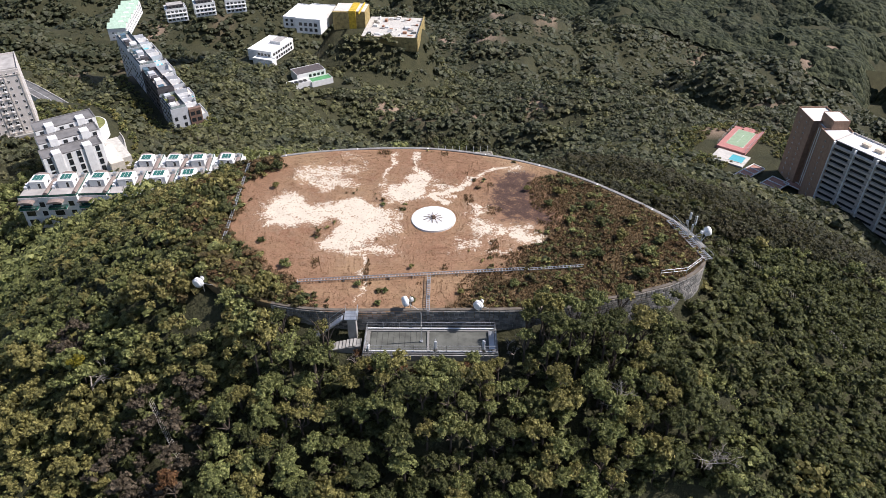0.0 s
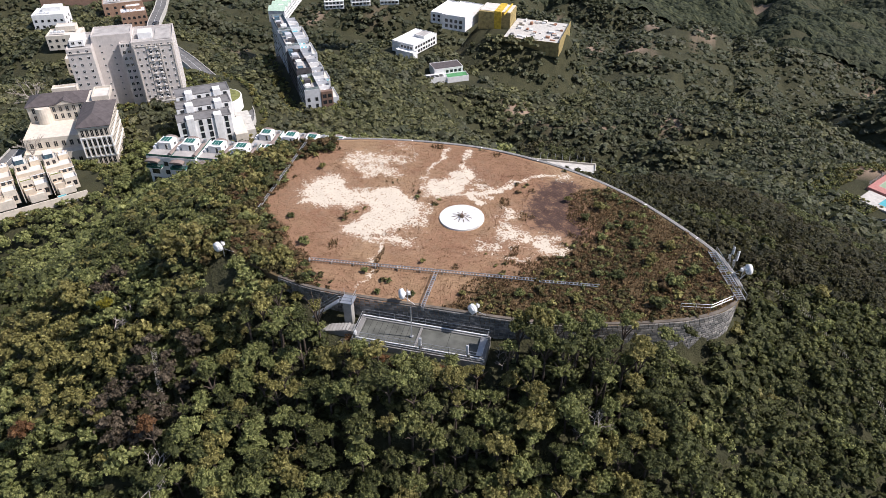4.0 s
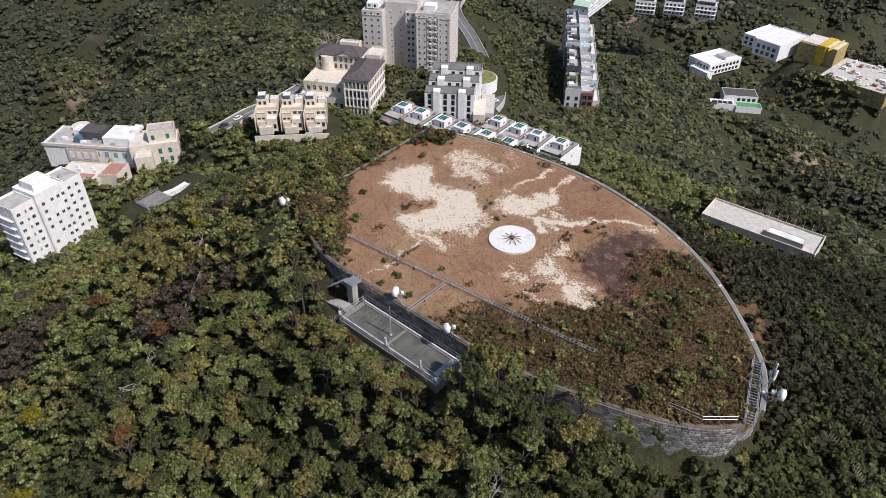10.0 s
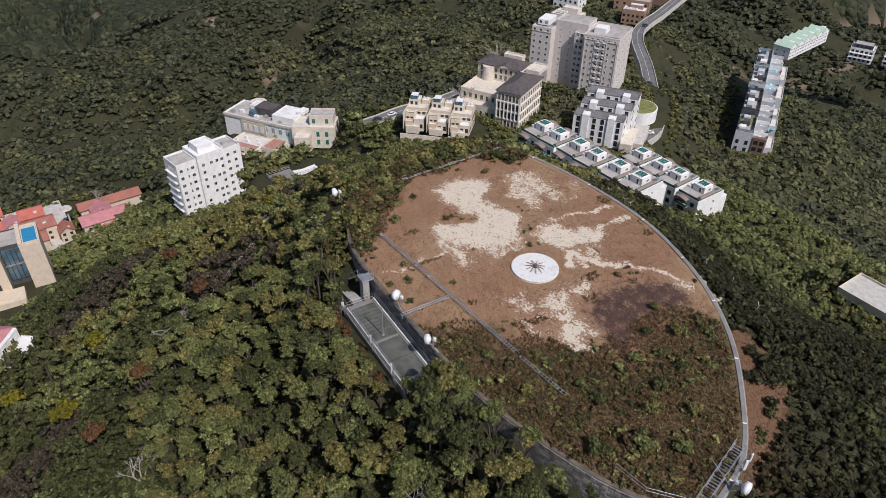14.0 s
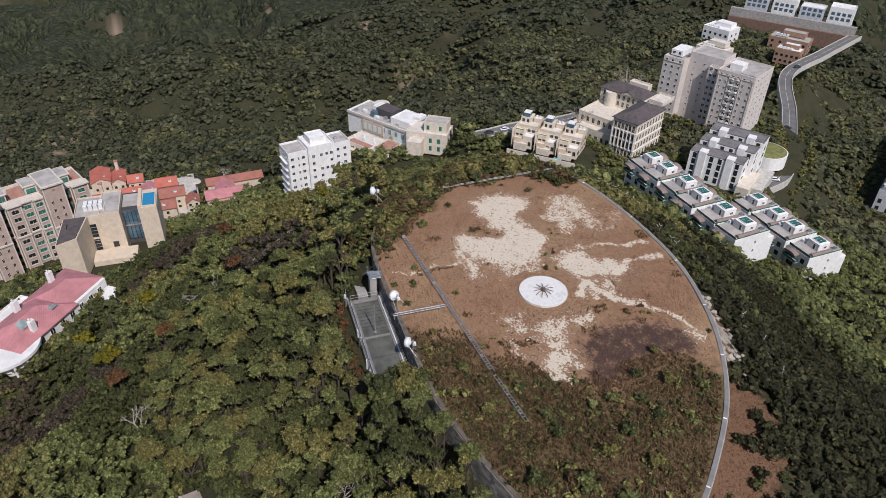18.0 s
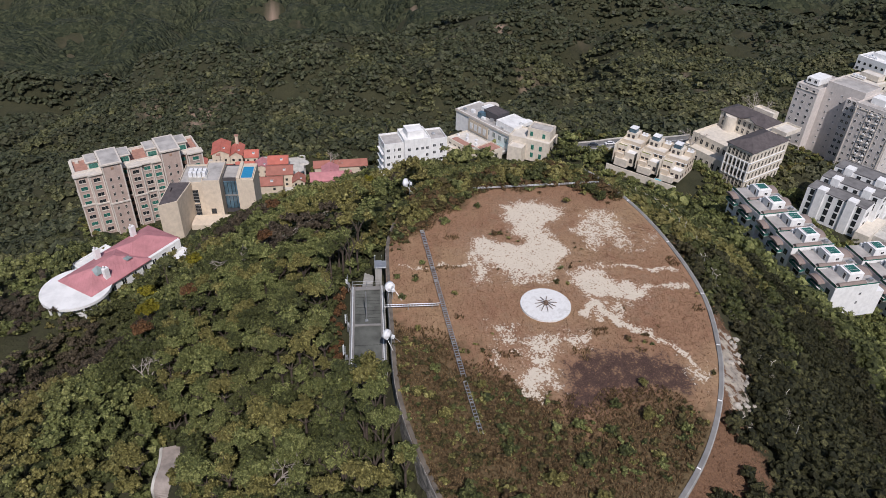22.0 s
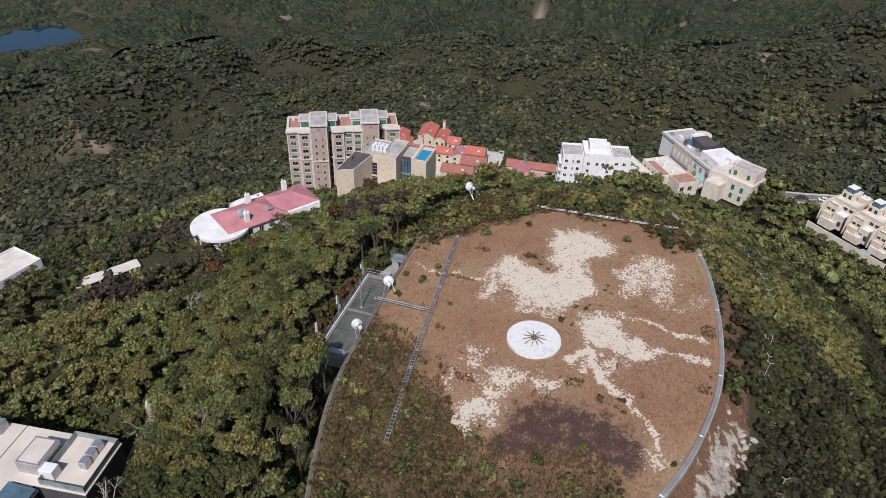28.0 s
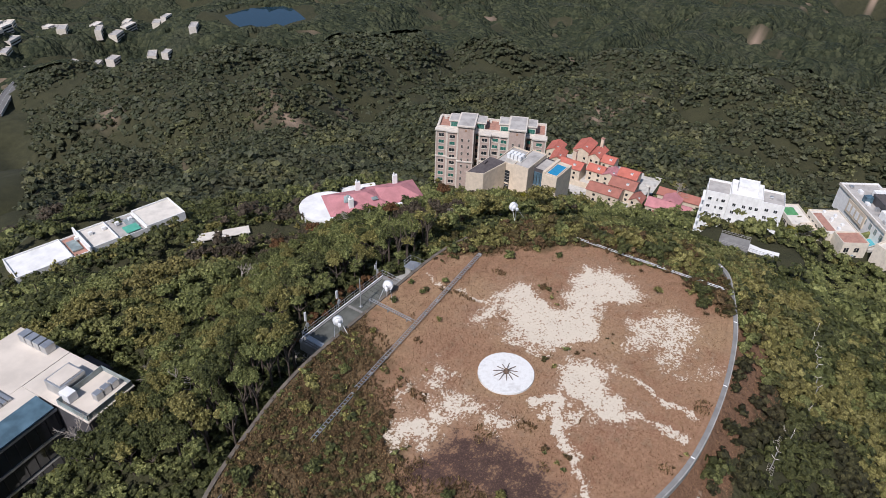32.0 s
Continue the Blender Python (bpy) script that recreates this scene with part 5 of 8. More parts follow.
# stepped cream villa: three units, each falling to the front in terraces
h = House("stepped_villa", "stepped cream stone villa with glass-walled roof pods", -180, 178, -77, 47)
for k, (x, z) in enumerate(((-15, 13.0), (0, 12.5), (14, 12.0))):
    h.mass(x - 6.5, x + 6.3, -4, 8, 0, z - 4, "beige_stone", "pale_roof", 0.9)
    h.mass(x - 6.3, x + 0.5, 1, 7.8, z - 4, z - 1.5, "cream_paint", "pale_roof", 0.6)
    h.mass(x + 1.2, x + 6.2, 3.4, 7.8, z - 4, z - 2.2, "beige_stone", "white_roof", 0.5)
    h.mass(x - 6.2, x - 0.4, -8.5, -4.1, 0, z - 5.4, "cream_paint", "pale_roof", 0.9)
    h.mass(x - 0.2, x + 6.1, -10.5, -4.1, 0, z - 7.4, "cream_paint", "white_roof", 0.9)
    h.mass(x - 4.5, x + 3.6, -14, -10.6, 0, z - 10, "cream_paint", "pale_roof", 0.8)
    h.mass(x - 5.6, x - 0.6, -11.8, -8.6, 0, z - 8.2, "beige_stone", "pale_roof", 0.8)
    pod = h.box("glass_pod", x - 5.2, x - 1.2, 2.2, 6.6, z - 1.4, z + 0.7, "blue_glass", bev=0.05)
    h.box("pod_frame", x - 5.4, x - 1.0, 2.0, 6.8, z + 0.7, z + 0.85, "white_metal", bev=0)
    for i in range(4):
        h.box("pod_rib", x - 5.3 + i * 1.4, x - 5.15 + i * 1.4, 1.95, 6.85, z + 0.85, z + 1.0, "white_metal", bev=0)
    for i in range(2):
        h.unit(x + 2.4 + 2 * i, 6.4, z - 2.1, 1.1, 0.9, 1.0, mat="white_metal")
    h.windows("S", -8.5, (x - 4.6, x - 2.0), (1.6, z - 8.4), 1.9, 2.0, "brown_cladding")
    h.windows("S", -10.5, (x + 1.4, x + 4.4), (1.6,), 1.9, 2.2, "brown_cladding")
    h.windows("S", -4, (x + 1.4, x + 4.4), (z - 6.8,), 2.0, 2.2, "brown_cladding")
    h.windows("S", 1, (x - 4.6, x - 1.6), (z - 3.6,), 1.6, 1.7, "brown_cladding")
    h.windows("E", x + 6.3, (-2, 2, 5.6), (1.6, 5), 1.5, 1.9, "brown_cladding")
    h.windows("E", x + 6.1, (-8.6, -6.2), (1.4,), 1.5, 2.0, "brown_cladding")
    for z1 in (3.2, z - 5.0):
        h.box("ledge", x - 6.7, x + 6.5, -4.3, -4.0, z1, z1 + 0.3, "white_paint", bev=0)
    h.box("fin_wall", x - 6.9, x - 6.55, -12, 8, 0, z - 3.4, "cream_paint")
    h.box("planter", x - 6.0, x - 0.6, -8.2, -7.4, z - 5.3, z - 4.3, "lawn", bev=0.1)
h.box("garden_wall", -22, 22, -18.4, -18, -3, 1.4, "cream_paint")
h.pool(8, 12, -17.6, -15, 0.6)
h.top.scale = (0.68, 0.75, 0.86)

# terraced town houses with roof pools
h = House("terraced_townhouses", "long stepped strip of grey town houses with roof pools", -146.5, 339, -127, 33.8, "apartment block")
TH = [(0, 22, 21, "grey_panel"), (22, 40, 24, "dark_cladding"), (40, 58, 23, "dark_cladding"), (58, 86, 26, "grey_panel"), (86, 117, 27, "grey_panel")]
for k, (y0, y1, z, mat) in enumerate(TH):
    h.mass(0, 9, y0, y1 - 0.2, 0, z, mat, "roof_screed", 0.9)
    h.mass(9, 16, y0 + 2, y1 - 0.4, 0, z - 3, "grey_panel", "roof_screed", 0.9)
    h.mass(16, 20, y0 + 4, y1 - 3, 0, z - 8, "grey_panel", "pale_roof", 0.8)
    h.rail(0.6, 8.4, y0 + 1, y1 - 1.4, z + 0.1, "dark_cladding" if k in (1, 2) else "pale_glass", 2.0)
    h.windows("S", y0, (2, 6.5) if k == 0 else (4.5,), (z - 3,) if k else (3, 7, 11, 15), 1.6, 2.2, "black_trim")
    h.windows("W", 0, steps_of(y0 + 1, y1 - 1, 5), storeys(2, 3.4, 6), 2.0, 2.0, "black_trim", skip=0.2)
    h.windows("E", 16, steps_of(y0 + 4, y1 - 3, 4), (z - 6.5,), 2.4, 2.0, "black_trim")
for k in range(16):
    y0 = 3 + 7.0 * k
    z = 21 if y0 < 22 else 24 if y0 < 40 else 23 if y0 < 58 else 26 if y0 < 86 else 27
    u, w = lattice(k, 1, 31), lattice(k, 2, 32)
    h.box("roof_room", 0.6 + 3 * u, 3.4 + 4.2 * u, y0, y0 + 2.6 + 2 * w, z + 0.1, z + 1.6 + 1.8 * w, ("white_paint", "dark_cladding", "grey_panel", "blue_glass")[k % 4], bev=0.03)
    h.box("terrace_wall", 9.2, 15.8, y0 + 4.4, y0 + 4.7, z - 3, z - 1.2 + 1.5 * u, ("white_paint", "grey_panel")[k % 2], bev=0)
    h.box("screen", 15.9, 16.2, y0, y0 + 3.5, z - 6, z - 1.6 + u, ("dark_cladding", "pale_glass", "white_paint")[k % 3], bev=0)
    h.unit(11 + 3 * w, y0 + 2, z - 2.9, 1.2, 1.1, 1.0, mat="white_metal")
h.box("cladding", 9.2, 15.8, -0.4, 2, 6, 20, "brown_cladding")
h.windows("S", -0.4, (11, 14), (8.5, 12.5, 16.2), 2.2, 2.2, "black_trim")
h.box("glazed_front", 8, 17, -2.5, -0.4, 0, 6, "blue_glass")
h.box("grass_roof", 0.8, 8.2, 12, 21, 21.1, 21.3, "lawn")
h.pool(14, 22, -8, -3, -1.0)
h.box("pool_wall", 13.5, 23, -8.8, -8.3, -6, -0.8, "brown_cladding")
for y0, y1, z in ((61, 70, 23.2), (88, 96, 24.2), (24, 29, 15.4)):
    h.pool(10 if z > 20 else 16.4, 14 if z > 20 else 19, y0, y1, z + 0.3)
bm = bmesh.new()
bmesh.ops.create_cone(bm, cap_ends=True, segments=20, radius1=1.6, radius2=0.2, depth=0.7, matrix=pose(4.5, 70, 28.2))
part("parasol", bm, "white_paint", h.top, "white parasol on the roof deck")

# houses beyond
h = House("green_roof_terrace", "white terrace of houses under pale green pitched roofs", -262, 530, -138, 40, "terraced houses")
for k in range(6):
    y = k * 17.5
    h.box("wall", 0, 16, y, y + 17, 0, 11, "white_paint")
    h.gable(0, 16, y, y + 17, 11, 3.6, "pale_green_roof", "x", 0.3, "white_paint")
    h.box("dormer", 9, 13, y + 10, y + 14, 11, 14.5, "white_paint")
    h.windows("E", 16, steps_of(y, y + 17, 4), (2, 5.5, 8.3), 1.8, 1.6)
    h.windows("S", y, (4, 11), (2, 6), 1.6, 1.6) if k == 0 else None
h.top.scale = (0.85, 0.62, 0.85)
h.top.rotation_euler.z = radians(10)
for k, (x, y, yaw) in enumerate(((-238, 615, 25), (-217, 630, 25), (-192, 640, 20))):
    h = House("white_villa", "white villa with dark roof pavilion and deep balconies", x, y, -152, yaw)
    h.mass(-9, 9, 0, 14, 0, 11, "white_paint", "white_roof")
    h.mass(-7, 7, 2, 12, 11, 14, "dark_cladding", "roof_screed", 0.3)
    h.windows("S", 0, steps_of(-8.5, 8.5, 5), (1.2, 4.6, 8), 2.2, 2.0, "white_paint")
    h.windows("S", 2, steps_of(-6, 6, 4), (11.6,), 2, 1.6, "black_trim")
    h.bands("S", 0, -9, 9, (3.6, 7.2), "white_paint", 0.4, 1.2)
    h.windows("E", 9, (3, 7, 11), (1.2, 4.6, 8), 1.6, 1.6)
h = House("valley_villa", "white flat-roofed villa on the wooded slope with terraces", -160.5, 545, -159, -20)
h.mass(0, 22, 0, 34, 0, 8.6, "white_paint", "white_roof", 0.6)
h.mass(10, 20, 18, 30, 8.6, 10.5, "white_paint", "roof_screed", 0.5)
h.mass(8, 26, -6, 0, -3, 4.2, "white_paint", "white_roof", 0.8)
h.windows("S", 0, steps_of(9, 21, 4), (4.9,), 2.2, 2.2, "black_trim")
h.windows("E", 22, steps_of(2, 32, 8), (1, 4.9), 2.4, 2.2, "black_trim")
h.box("drive_wall", 18, 20, -28, -6, -9, 0, "white_paint")
h = House("valley_villa", "lower white villa with dark solar roof and green terraces", -116, 514, -168, 32)
h.mass(0, 24, 0, 14, 0, 8.6, "white_paint", "slate_roof", 0.3)
h.mass(-10, 8, -8, 0, -2, 5, "white_paint", "white_roof", 0.5)
h.mass(8, 26, -9, 0, -2, 4, "white_paint", "green_felt", 0.7)
h.windows("E", 24, steps_of(1, 13, 4), (1, 4.8), 2.2, 2.2, "black_trim")
h.windows("S", 0, steps_of(9, 23, 4), (5,), 2.2, 2.2, "black_trim")
for k in range(4):
    h.box("solar_panel", -8 + k * 3.6, -5 + k * 3.6, -6.5, -2, 5.1, 5.25, "black_trim", bev=0)
h = House("garden_terrace", "terraced garden behind a white retaining wall", -92, 496, -170, 40, "terrace")
h.box("wall", 0, 20, -1, 0, -6, 2.2, "pale_concrete")
h.box("lawn", 0, 20, 0, 12, -3, 1.0, "lawn")

h = House("construction_site", "building site wrapped in yellow and brown netting with bare concrete floors", -98, 600, -154, -5, "construction site")
h.box("netting", 0, 14, 0, 24, 0, 16, "net_brown")
h.box("netting", 14, 20, 0.5, 24, 0, 17, "yellow_net")
h.box("netting", 20, 28, 2, 24, 0, 16, "net_brown")
h.box("floor_slab", 0.5, 27.5, 2.5, 23.5, 16, 16.4, "pale_roof", bev=0)
h.box("floor_slab", 28, 76, -22, 30, 0, 3.0, "pale_concrete")
h.box("netting", 28, 76, -22.4, -22, -8, 4.0, "net_brown")
h.box("netting", 76, 76.4, -22, 30, -8, 5.5, "net_brown")
for k in range(46):
    x, y = 30 + 44 * lattice(k, 2, 1), -20 + 46 * lattice(k, 5, 2)
    a = 1 + 4 * lattice(k, 7, 3)
    h.box("debris", x, x + a, y, y + 1 + 2.5 * lattice(k, 9, 4), 3.0, 3.4 + 1.8 * lattice(k, 3, 6), ("pale_roof", "earth_red", "white_paint", "concrete")[k % 4], bev=0.1)
h.box("jib", 24, 25, -8, 22, 17, 18.2, "yellow_net", "yellow crane boom")
h = House("white_compound", "large white villa compound with flat roofs beside the building site", -128, 588, -152, -12)
h.mass(0, 22, 0, 40, 0, 12, "white_paint", "white_roof")
h.mass(-16, 0, 10, 46, 0, 9, "white_paint", "white_roof")
h.windows("S", 0, steps_of(2, 20, 4), (2, 6.5), 2.6, 2.8, "black_trim")
h.windows("S", 10, steps_of(-15, -1, 3), (2, 5.5), 2.2, 2.2, "black_trim")

# flat white roof below the north slope
h = House("flat_roof_block", "long low block with a pale flat roof and pipe rails", -17, 214, -77, 3, "low building")
h.mass(0, 35, 0, 12, 0, 8.6, "cream_paint", "pale_concrete", 0.7)
h.mass(20, 31, 1, 4.5, 8.6, 10.4, "pale_concrete", "white_roof", 0.2)
h.windows("S", 0, steps_of(1, 34, 10), (2, 5.4), 2.0, 1.6)
for k in range(8):
    h.box("rail_post", 15 + k * 2.6, 15.1 + k * 2.6, 11.7, 11.8, 9.2, 12, "white_metal", bev=0)
bm = bmesh.new()
bmesh.ops.create_cone(bm, cap_ends=True, segments=24, radius1=7, radius2=7, depth=6, matrix=pose(66, 27, -9.5))
part("water_tank", bm, "pale_roof", h.top)

# white flats
h = House("white_flats", "six-storey white block of flats with rows of small windows", -185, 67, -92, 103, "apartment block")
h.mass(0, 8, 0, 10, 0, 22.6, "white_paint", "roof_screed")
h.mass(8, 19, -1.2, 10, 0, 24.0, "white_paint", "white_roof")
h.mass(10, 17, 1.5, 8, 24, 26.6, "white_paint", "white_roof", 0.4)
h.mass(19, 26.5, 0, 10, 0, 22.6, "white_paint", "roof_screed")
for k in range(7):
    z = 1.2 + 3.1 * k
    for u in (1.6, 4.2, 6.2):
        h.window("S", 0, u, z, 1.3 if u != 4.2 else 0.7, 1.3)
    for u in (10, 13.3, 15.6, 17.6):
        if lattice(u, k, 1) > 0.2:
            h.window("S", -1.2, u, z, 1.2, 1.3)
    for u in (21, 24):
        h.window("S", 0, u, z, 1.3, 1.3)
    for u in (1.5, 4, 6.5, 9):
        h.window("W", 0, u, z, 1.0, 1.3)
        h.window("E", 26.5, u, z, 1.0, 1.3)
for u in (0.2, 7.6, 8.3, 18.4):
    h.box("drainpipe", u, u + 0.12, -1.45 if 8 < u < 19 else -0.25, -1.25 if 8 < u < 19 else -0.05, 0, 22, "white_metal", bev=0)
for k in range(6):
    h.box("balcony_slab", -0.9, 0, 1, 9, 2.9 + 3.1 * k, 3.1 + 3.1 * k, "white_paint", bev=0)
h.unit(22, 5, 22.7, 1.2, 1.2, 0.8)

# cream villas beside the flats
h = House("white_villa", "large white villa with a screen wall, roof pavilion and round tower", -262, 105, -99, 35)
h.mass(0, 40, 0, 16, 0, 11, "white_paint", "roof_screed", 0.8)
h.mass(14, 24, 6, 14, 11, 14.5, "dark_cladding", "slate_roof", 0.2)
h.mass(10, 14, 8, 14, 11, 14, "white_paint", "white_roof", 0.2)
h.mass(26, 38, 3, 15, 11, 13.8, "white_paint", "white_roof", 0.5)
h.windows("S", 0, steps_of(14, 38, 6), (6.5,), 1.8, 2.6, "pale_trim", "pale_glass")
h.box("screen", 10, 24, -0.5, 0, 4, 10, "beige_stone")
for k in range(4):
    h.box("panel", 11.2 + 3.2 * k, 13.2 + 3.2 * k, -0.62, -0.52, 5.2, 8.6, "white_paint", bev=0)
h.box("cornice", -0.3, 40.3, -0.5, -0.02, 10.6, 11.9, "pale_trim", bev=0.05)
for k in range(7):
    h.unit(3 + 4.6 * k, 3.2 + (k % 3) * 1.5, 11.1, 1.8 + 0.5 * (k % 2), 1.4, 1.0 + 0.4 * (k % 3), mat=("galvanised", "white_metal")[k % 2])
h.box("glass_room", 13.2, 15.8, 2.6, 5.6, 11.06, 13.8, "blue_glass")
h.box("roof_stair", 36, 39.4, 9, 14.5, 13.8, 15.4, "white_paint")
bm = bmesh.new()
bmesh.ops.create_cone(bm, cap_ends=True, segments=28, radius1=4, radius2=4, depth=12, matrix=pose(8, 17, 6))
part("round_tower", bm, "pale_trim", h.top)
h = House("cream_villa", "cream terraced villa with flat roofs, planters and a red terrace", -238, 98, -99, 35)
h.mass(0, 18, 0, 13, 0, 7, "cream_paint", "pale_roof", 0.6)
h.mass(-8, 8, -9, 0, 0, 4.5, "cream_paint", "pale_roof", 0.6)
h.mass(18, 26, 2, 12, 0, 8.4, "cream_paint", "terracotta_paving", 0.6)
h.box("lawn", -6, 0, -8, -3, 4.56, 4.66, "green_felt", bev=0)
h.windows("S", 0, steps_of(1, 17, 5), (3.8,), 1.8, 2.2, "cream_paint")
h.windows("S", -9, steps_of(-7, 7, 4), (0.9,), 2.2, 2.4, "cream_paint")
h.windows("E", 26, (4, 8), (1, 4.6), 2, 2.2, "cream_paint")
h.box("pergola", 6, 13, -5, 0, 4.6, 4.9, "beige_stone")
for k in range(4):
    h.mass(8.2 + 3.4 * k, 11.4 + 3.4 * k, -9 - 1.1 * k, -0.2, -3 - k, 3.2 - 1.5 * k, "cream_paint", "pale_roof", 0.8)
    h.box("planter", 8.8 + 3.4 * k, 10.8 + 3.4 * k, -8 - 1.1 * k, -6.8 - 1.1 * k, 3.3 - 1.5 * k, 4.0 - 1.5 * k, "lawn", bev=0.1)
    h.windows("S", -9 - 1.1 * k, (9.8 + 3.4 * k,), (0.4 - 1.5 * k,), 1.8, 2.0, "black_trim")
for k in range(5):
    h.unit(1.5 + 3.2 * k, 6 + (k % 2) * 3, 7.1, 1.3, 1.0, 0.9 + 0.3 * (k % 3), mat="white_metal")
h.box("roof_terrace", 2, 15, 1.2, 4.6, 7.06, 7.16, "terracotta_paving", bev=0)
h = House("cream_villa", "cream stone villa with green-framed windows and a pool court", -227, 126, -96, 58)
h.mass(0, 20, 0, 12, 0, 10, "cream_paint", "pale_roof", 0.7)
h.mass(8, 19, 3, 11, 10, 14.5, "cream_paint", "roof_screed", 0.7)
h.mass(2, 9, -6, 0, 0, 7.6, "cream_paint", "pale_roof", 0.7)
h.windows("S", 0, (12, 16), (2, 6), 1.4, 2.4, "green_trim", "green_glass")
h.windows("S", 3, (10, 16), (11.2,), 1.4, 2.2, "green_trim", "green_glass")
h.windows("E", 20, (3, 8), (2, 6), 1.4, 2.0, "black_trim")
h.pool(-8, -4, -4, 8, 1.0)
h.box("hedge", -10.4, -9, -6, 10, 0, 3, "lawn", bev=0.3)
h.box("wall", 20, 30, 2, 3, -2, 3, "beige_stone")

# red-roofed houses
RED = [(-281, -19.4, 14, 9, 6, "x", "red_tile", 8.6), (-280.4, -11, 12, 6.4, 2, "x", "red_tile", 7.4), (-278, -3, 8.5, 7, 2, "y", "red_tile", 6.6), (-264, -27, 12, 7, 14, "x", "red_tile", 7.6),
       (-260.5, -17, 9, 12.5, 2, "y", "red_tile", 7.0), (-265, -4.6, 7.4, 9, 4, "y", "red_tile", 6.4), (-265, 4, 8.4, 7.6, 2, "x", "pink_tile", 6.6), (-269, 12, 9.5, 10, 3, "y", "red_tile", 7.4),
       (-247, 8, 9, 16.5, 4, "y", "rust_tile", 6.8), (-257, 14, 10, 13, 4, "y", "rust_tile", 7.8), (-250.5, 24, 7, 6, 4, "x", "rust_tile", 5.8), (-273, -33, 11, 8, 10, "x", "red_tile", 7.0)]
for k, (x, y, w, d, yaw, along, mat, z) in enumerate(RED):
    h = House("red_roof_house", ("cream house under a pitched " + {"red_tile": "red", "pink_tile": "rose-pink", "rust_tile": "rust-red"}[mat] + " tiled roof") + (" with a tall chimney" if k in (1, 4) else ""), x, y, -126, yaw)
    h.box("wall", -w / 2, w / 2, -d / 2, d / 2, -2, z, "beige_stone")
    h.gable(-w / 2, w / 2, -d / 2, d / 2, z, 2.3, mat, along, 0.45, "beige_stone")
    h.windows("E", w / 2, (-d / 4, d / 4), (1.2, 4), 1.2, 1.3, "black_trim")
    h.windows("S", -d / 2, (-w / 4, w / 4), (1.2, 4), 1.2, 1.3, "black_trim")
    q = h.box("skylight", w / 5, w / 5 + 1.1, -0.9 + d / 5, 0.4 + d / 5, z + 0.6, z + 1.75, "white_metal", bev=0)
    h.box("pane", w / 5 + 0.1, w / 5 + 1.0, -0.8 + d / 5, 0.3 + d / 5, z + 1.75, z + 1.8, "pale_glass", bev=0, parent=q)
    h.box("ridge", *((-w / 2, w / 2, -0.15, 0.15) if along == "x" else (-0.15, 0.15, -d / 2, d / 2)), z + 2.25, z + 2.42, mat, bev=0.03)
    if k in (1, 4):
        h.box("chimney", -w / 2 + 1.2, -w / 2 + 2.8, -0.9, 0.7, z, z + 6.8, "beige_stone")
        h.box("chimney_cap", -w / 2 + 1.0, -w / 2 + 3.0, -1.1, 0.9, z + 6.8, z + 7.1, "terracotta_paving")
h = House("courtyard", "paved cream forecourt among the red-roofed houses", -262, -4, -126, 4, "courtyard")
h.box("paving", -24, 20, -30, 30, -2, 0.15, "pale_concrete")
h.box("wall", 9, 9.5, -30, 30, 0, 3.2, "beige_stone")
h = House("red_roof_house", "long house with crossing rose-red tiled roofs and cream walls", -242, 31, -124, 95)
h.box("wall", 0, 20, 0, 9, 0, 7, "beige_stone")
h.gable(0, 20, 0, 9, 7, 2.6, "pink_tile", "x", 0.6, "beige_stone")
h.box("wall", 6, 14, 9, 14, 0, 7.5, "beige_stone")
h.gable(6, 14, 6, 14, 7.5, 2.4, "pink_tile", "y", 0.6, "beige_stone")
h.box("wall", 2, 29, 14, 21, 0, 7, "beige_stone")
h.gable(2, 29, 14, 21, 7, 2.2, "rust_tile", "x", 0.6, "beige_stone")
h.windows("S", 0, steps_of(1, 19, 6), (1, 4), 1.3, 1.4, "black_trim")
h.shed(4, 12, -5, -0.6, 3.5, 1.6, "rust_tile", "N")
h.box("wall", 4.5, 11.5, -4.5, 0, 0, 3.5, "beige_stone")
bm = bmesh.new()
bmesh.ops.create_cone(bm, cap_ends=True, segments=20, radius1=2.6, radius2=2.0, depth=0.8, matrix=pose(-3, 17, 9))
bmesh.ops.create_cone(bm, cap_ends=True, segments=12, radius1=0.4, radius2=0.4, depth=9, matrix=pose(-3, 17, 4.4))
part("kiosk", bm, "pale_concrete", h.top)

# modern beige house with roof pool: its front looks east
h = House("modern_house", "beige modern house with dark glazed slots and a rooftop pool", -160, 0, -88, 90)
h.mass(0.4, 6.8, 0, 15, 0, 18, "beige_stone", "roof_screed", 0.5)
h.mass(6.8, 12.8, 5, 15, 0, 16.4, "dark_cladding", "roof_screed", 0.4)
h.box("glazed_slot", 7, 12.6, 4.7, 5, 4, 15.4, "blue_glass")
for k in range(5):
    h.box("mullion", 7.1 + 1.3 * k, 7.25 + 1.3 * k, 4.55, 4.7, 4, 15.4, "black_trim", bev=0)
h.box("floor_band", 7, 12.6, 4.5, 4.7, 9.4, 9.9, "galvanised", bev=0)
h.box("wall", 12.8, 18.9, 0, 12.5, 0, 18.6, "beige_stone")
h.pool(14.4, 18.3, 0.6, 9.2, 19.0, "pool_blue", "beige_stone")
h.box("wall", 12.8, 14.0, 0, 12.5, 18.6, 19.5, "beige_stone")
h.mass(-8, 0.2, 1.2, 15, 0, 16.6, "beige_stone", "roof_screed", 0.6)
h.box("glazed_slot", -5.6, -1.6, 0.9, 1.2, 3, 14.0, "dark_glass")
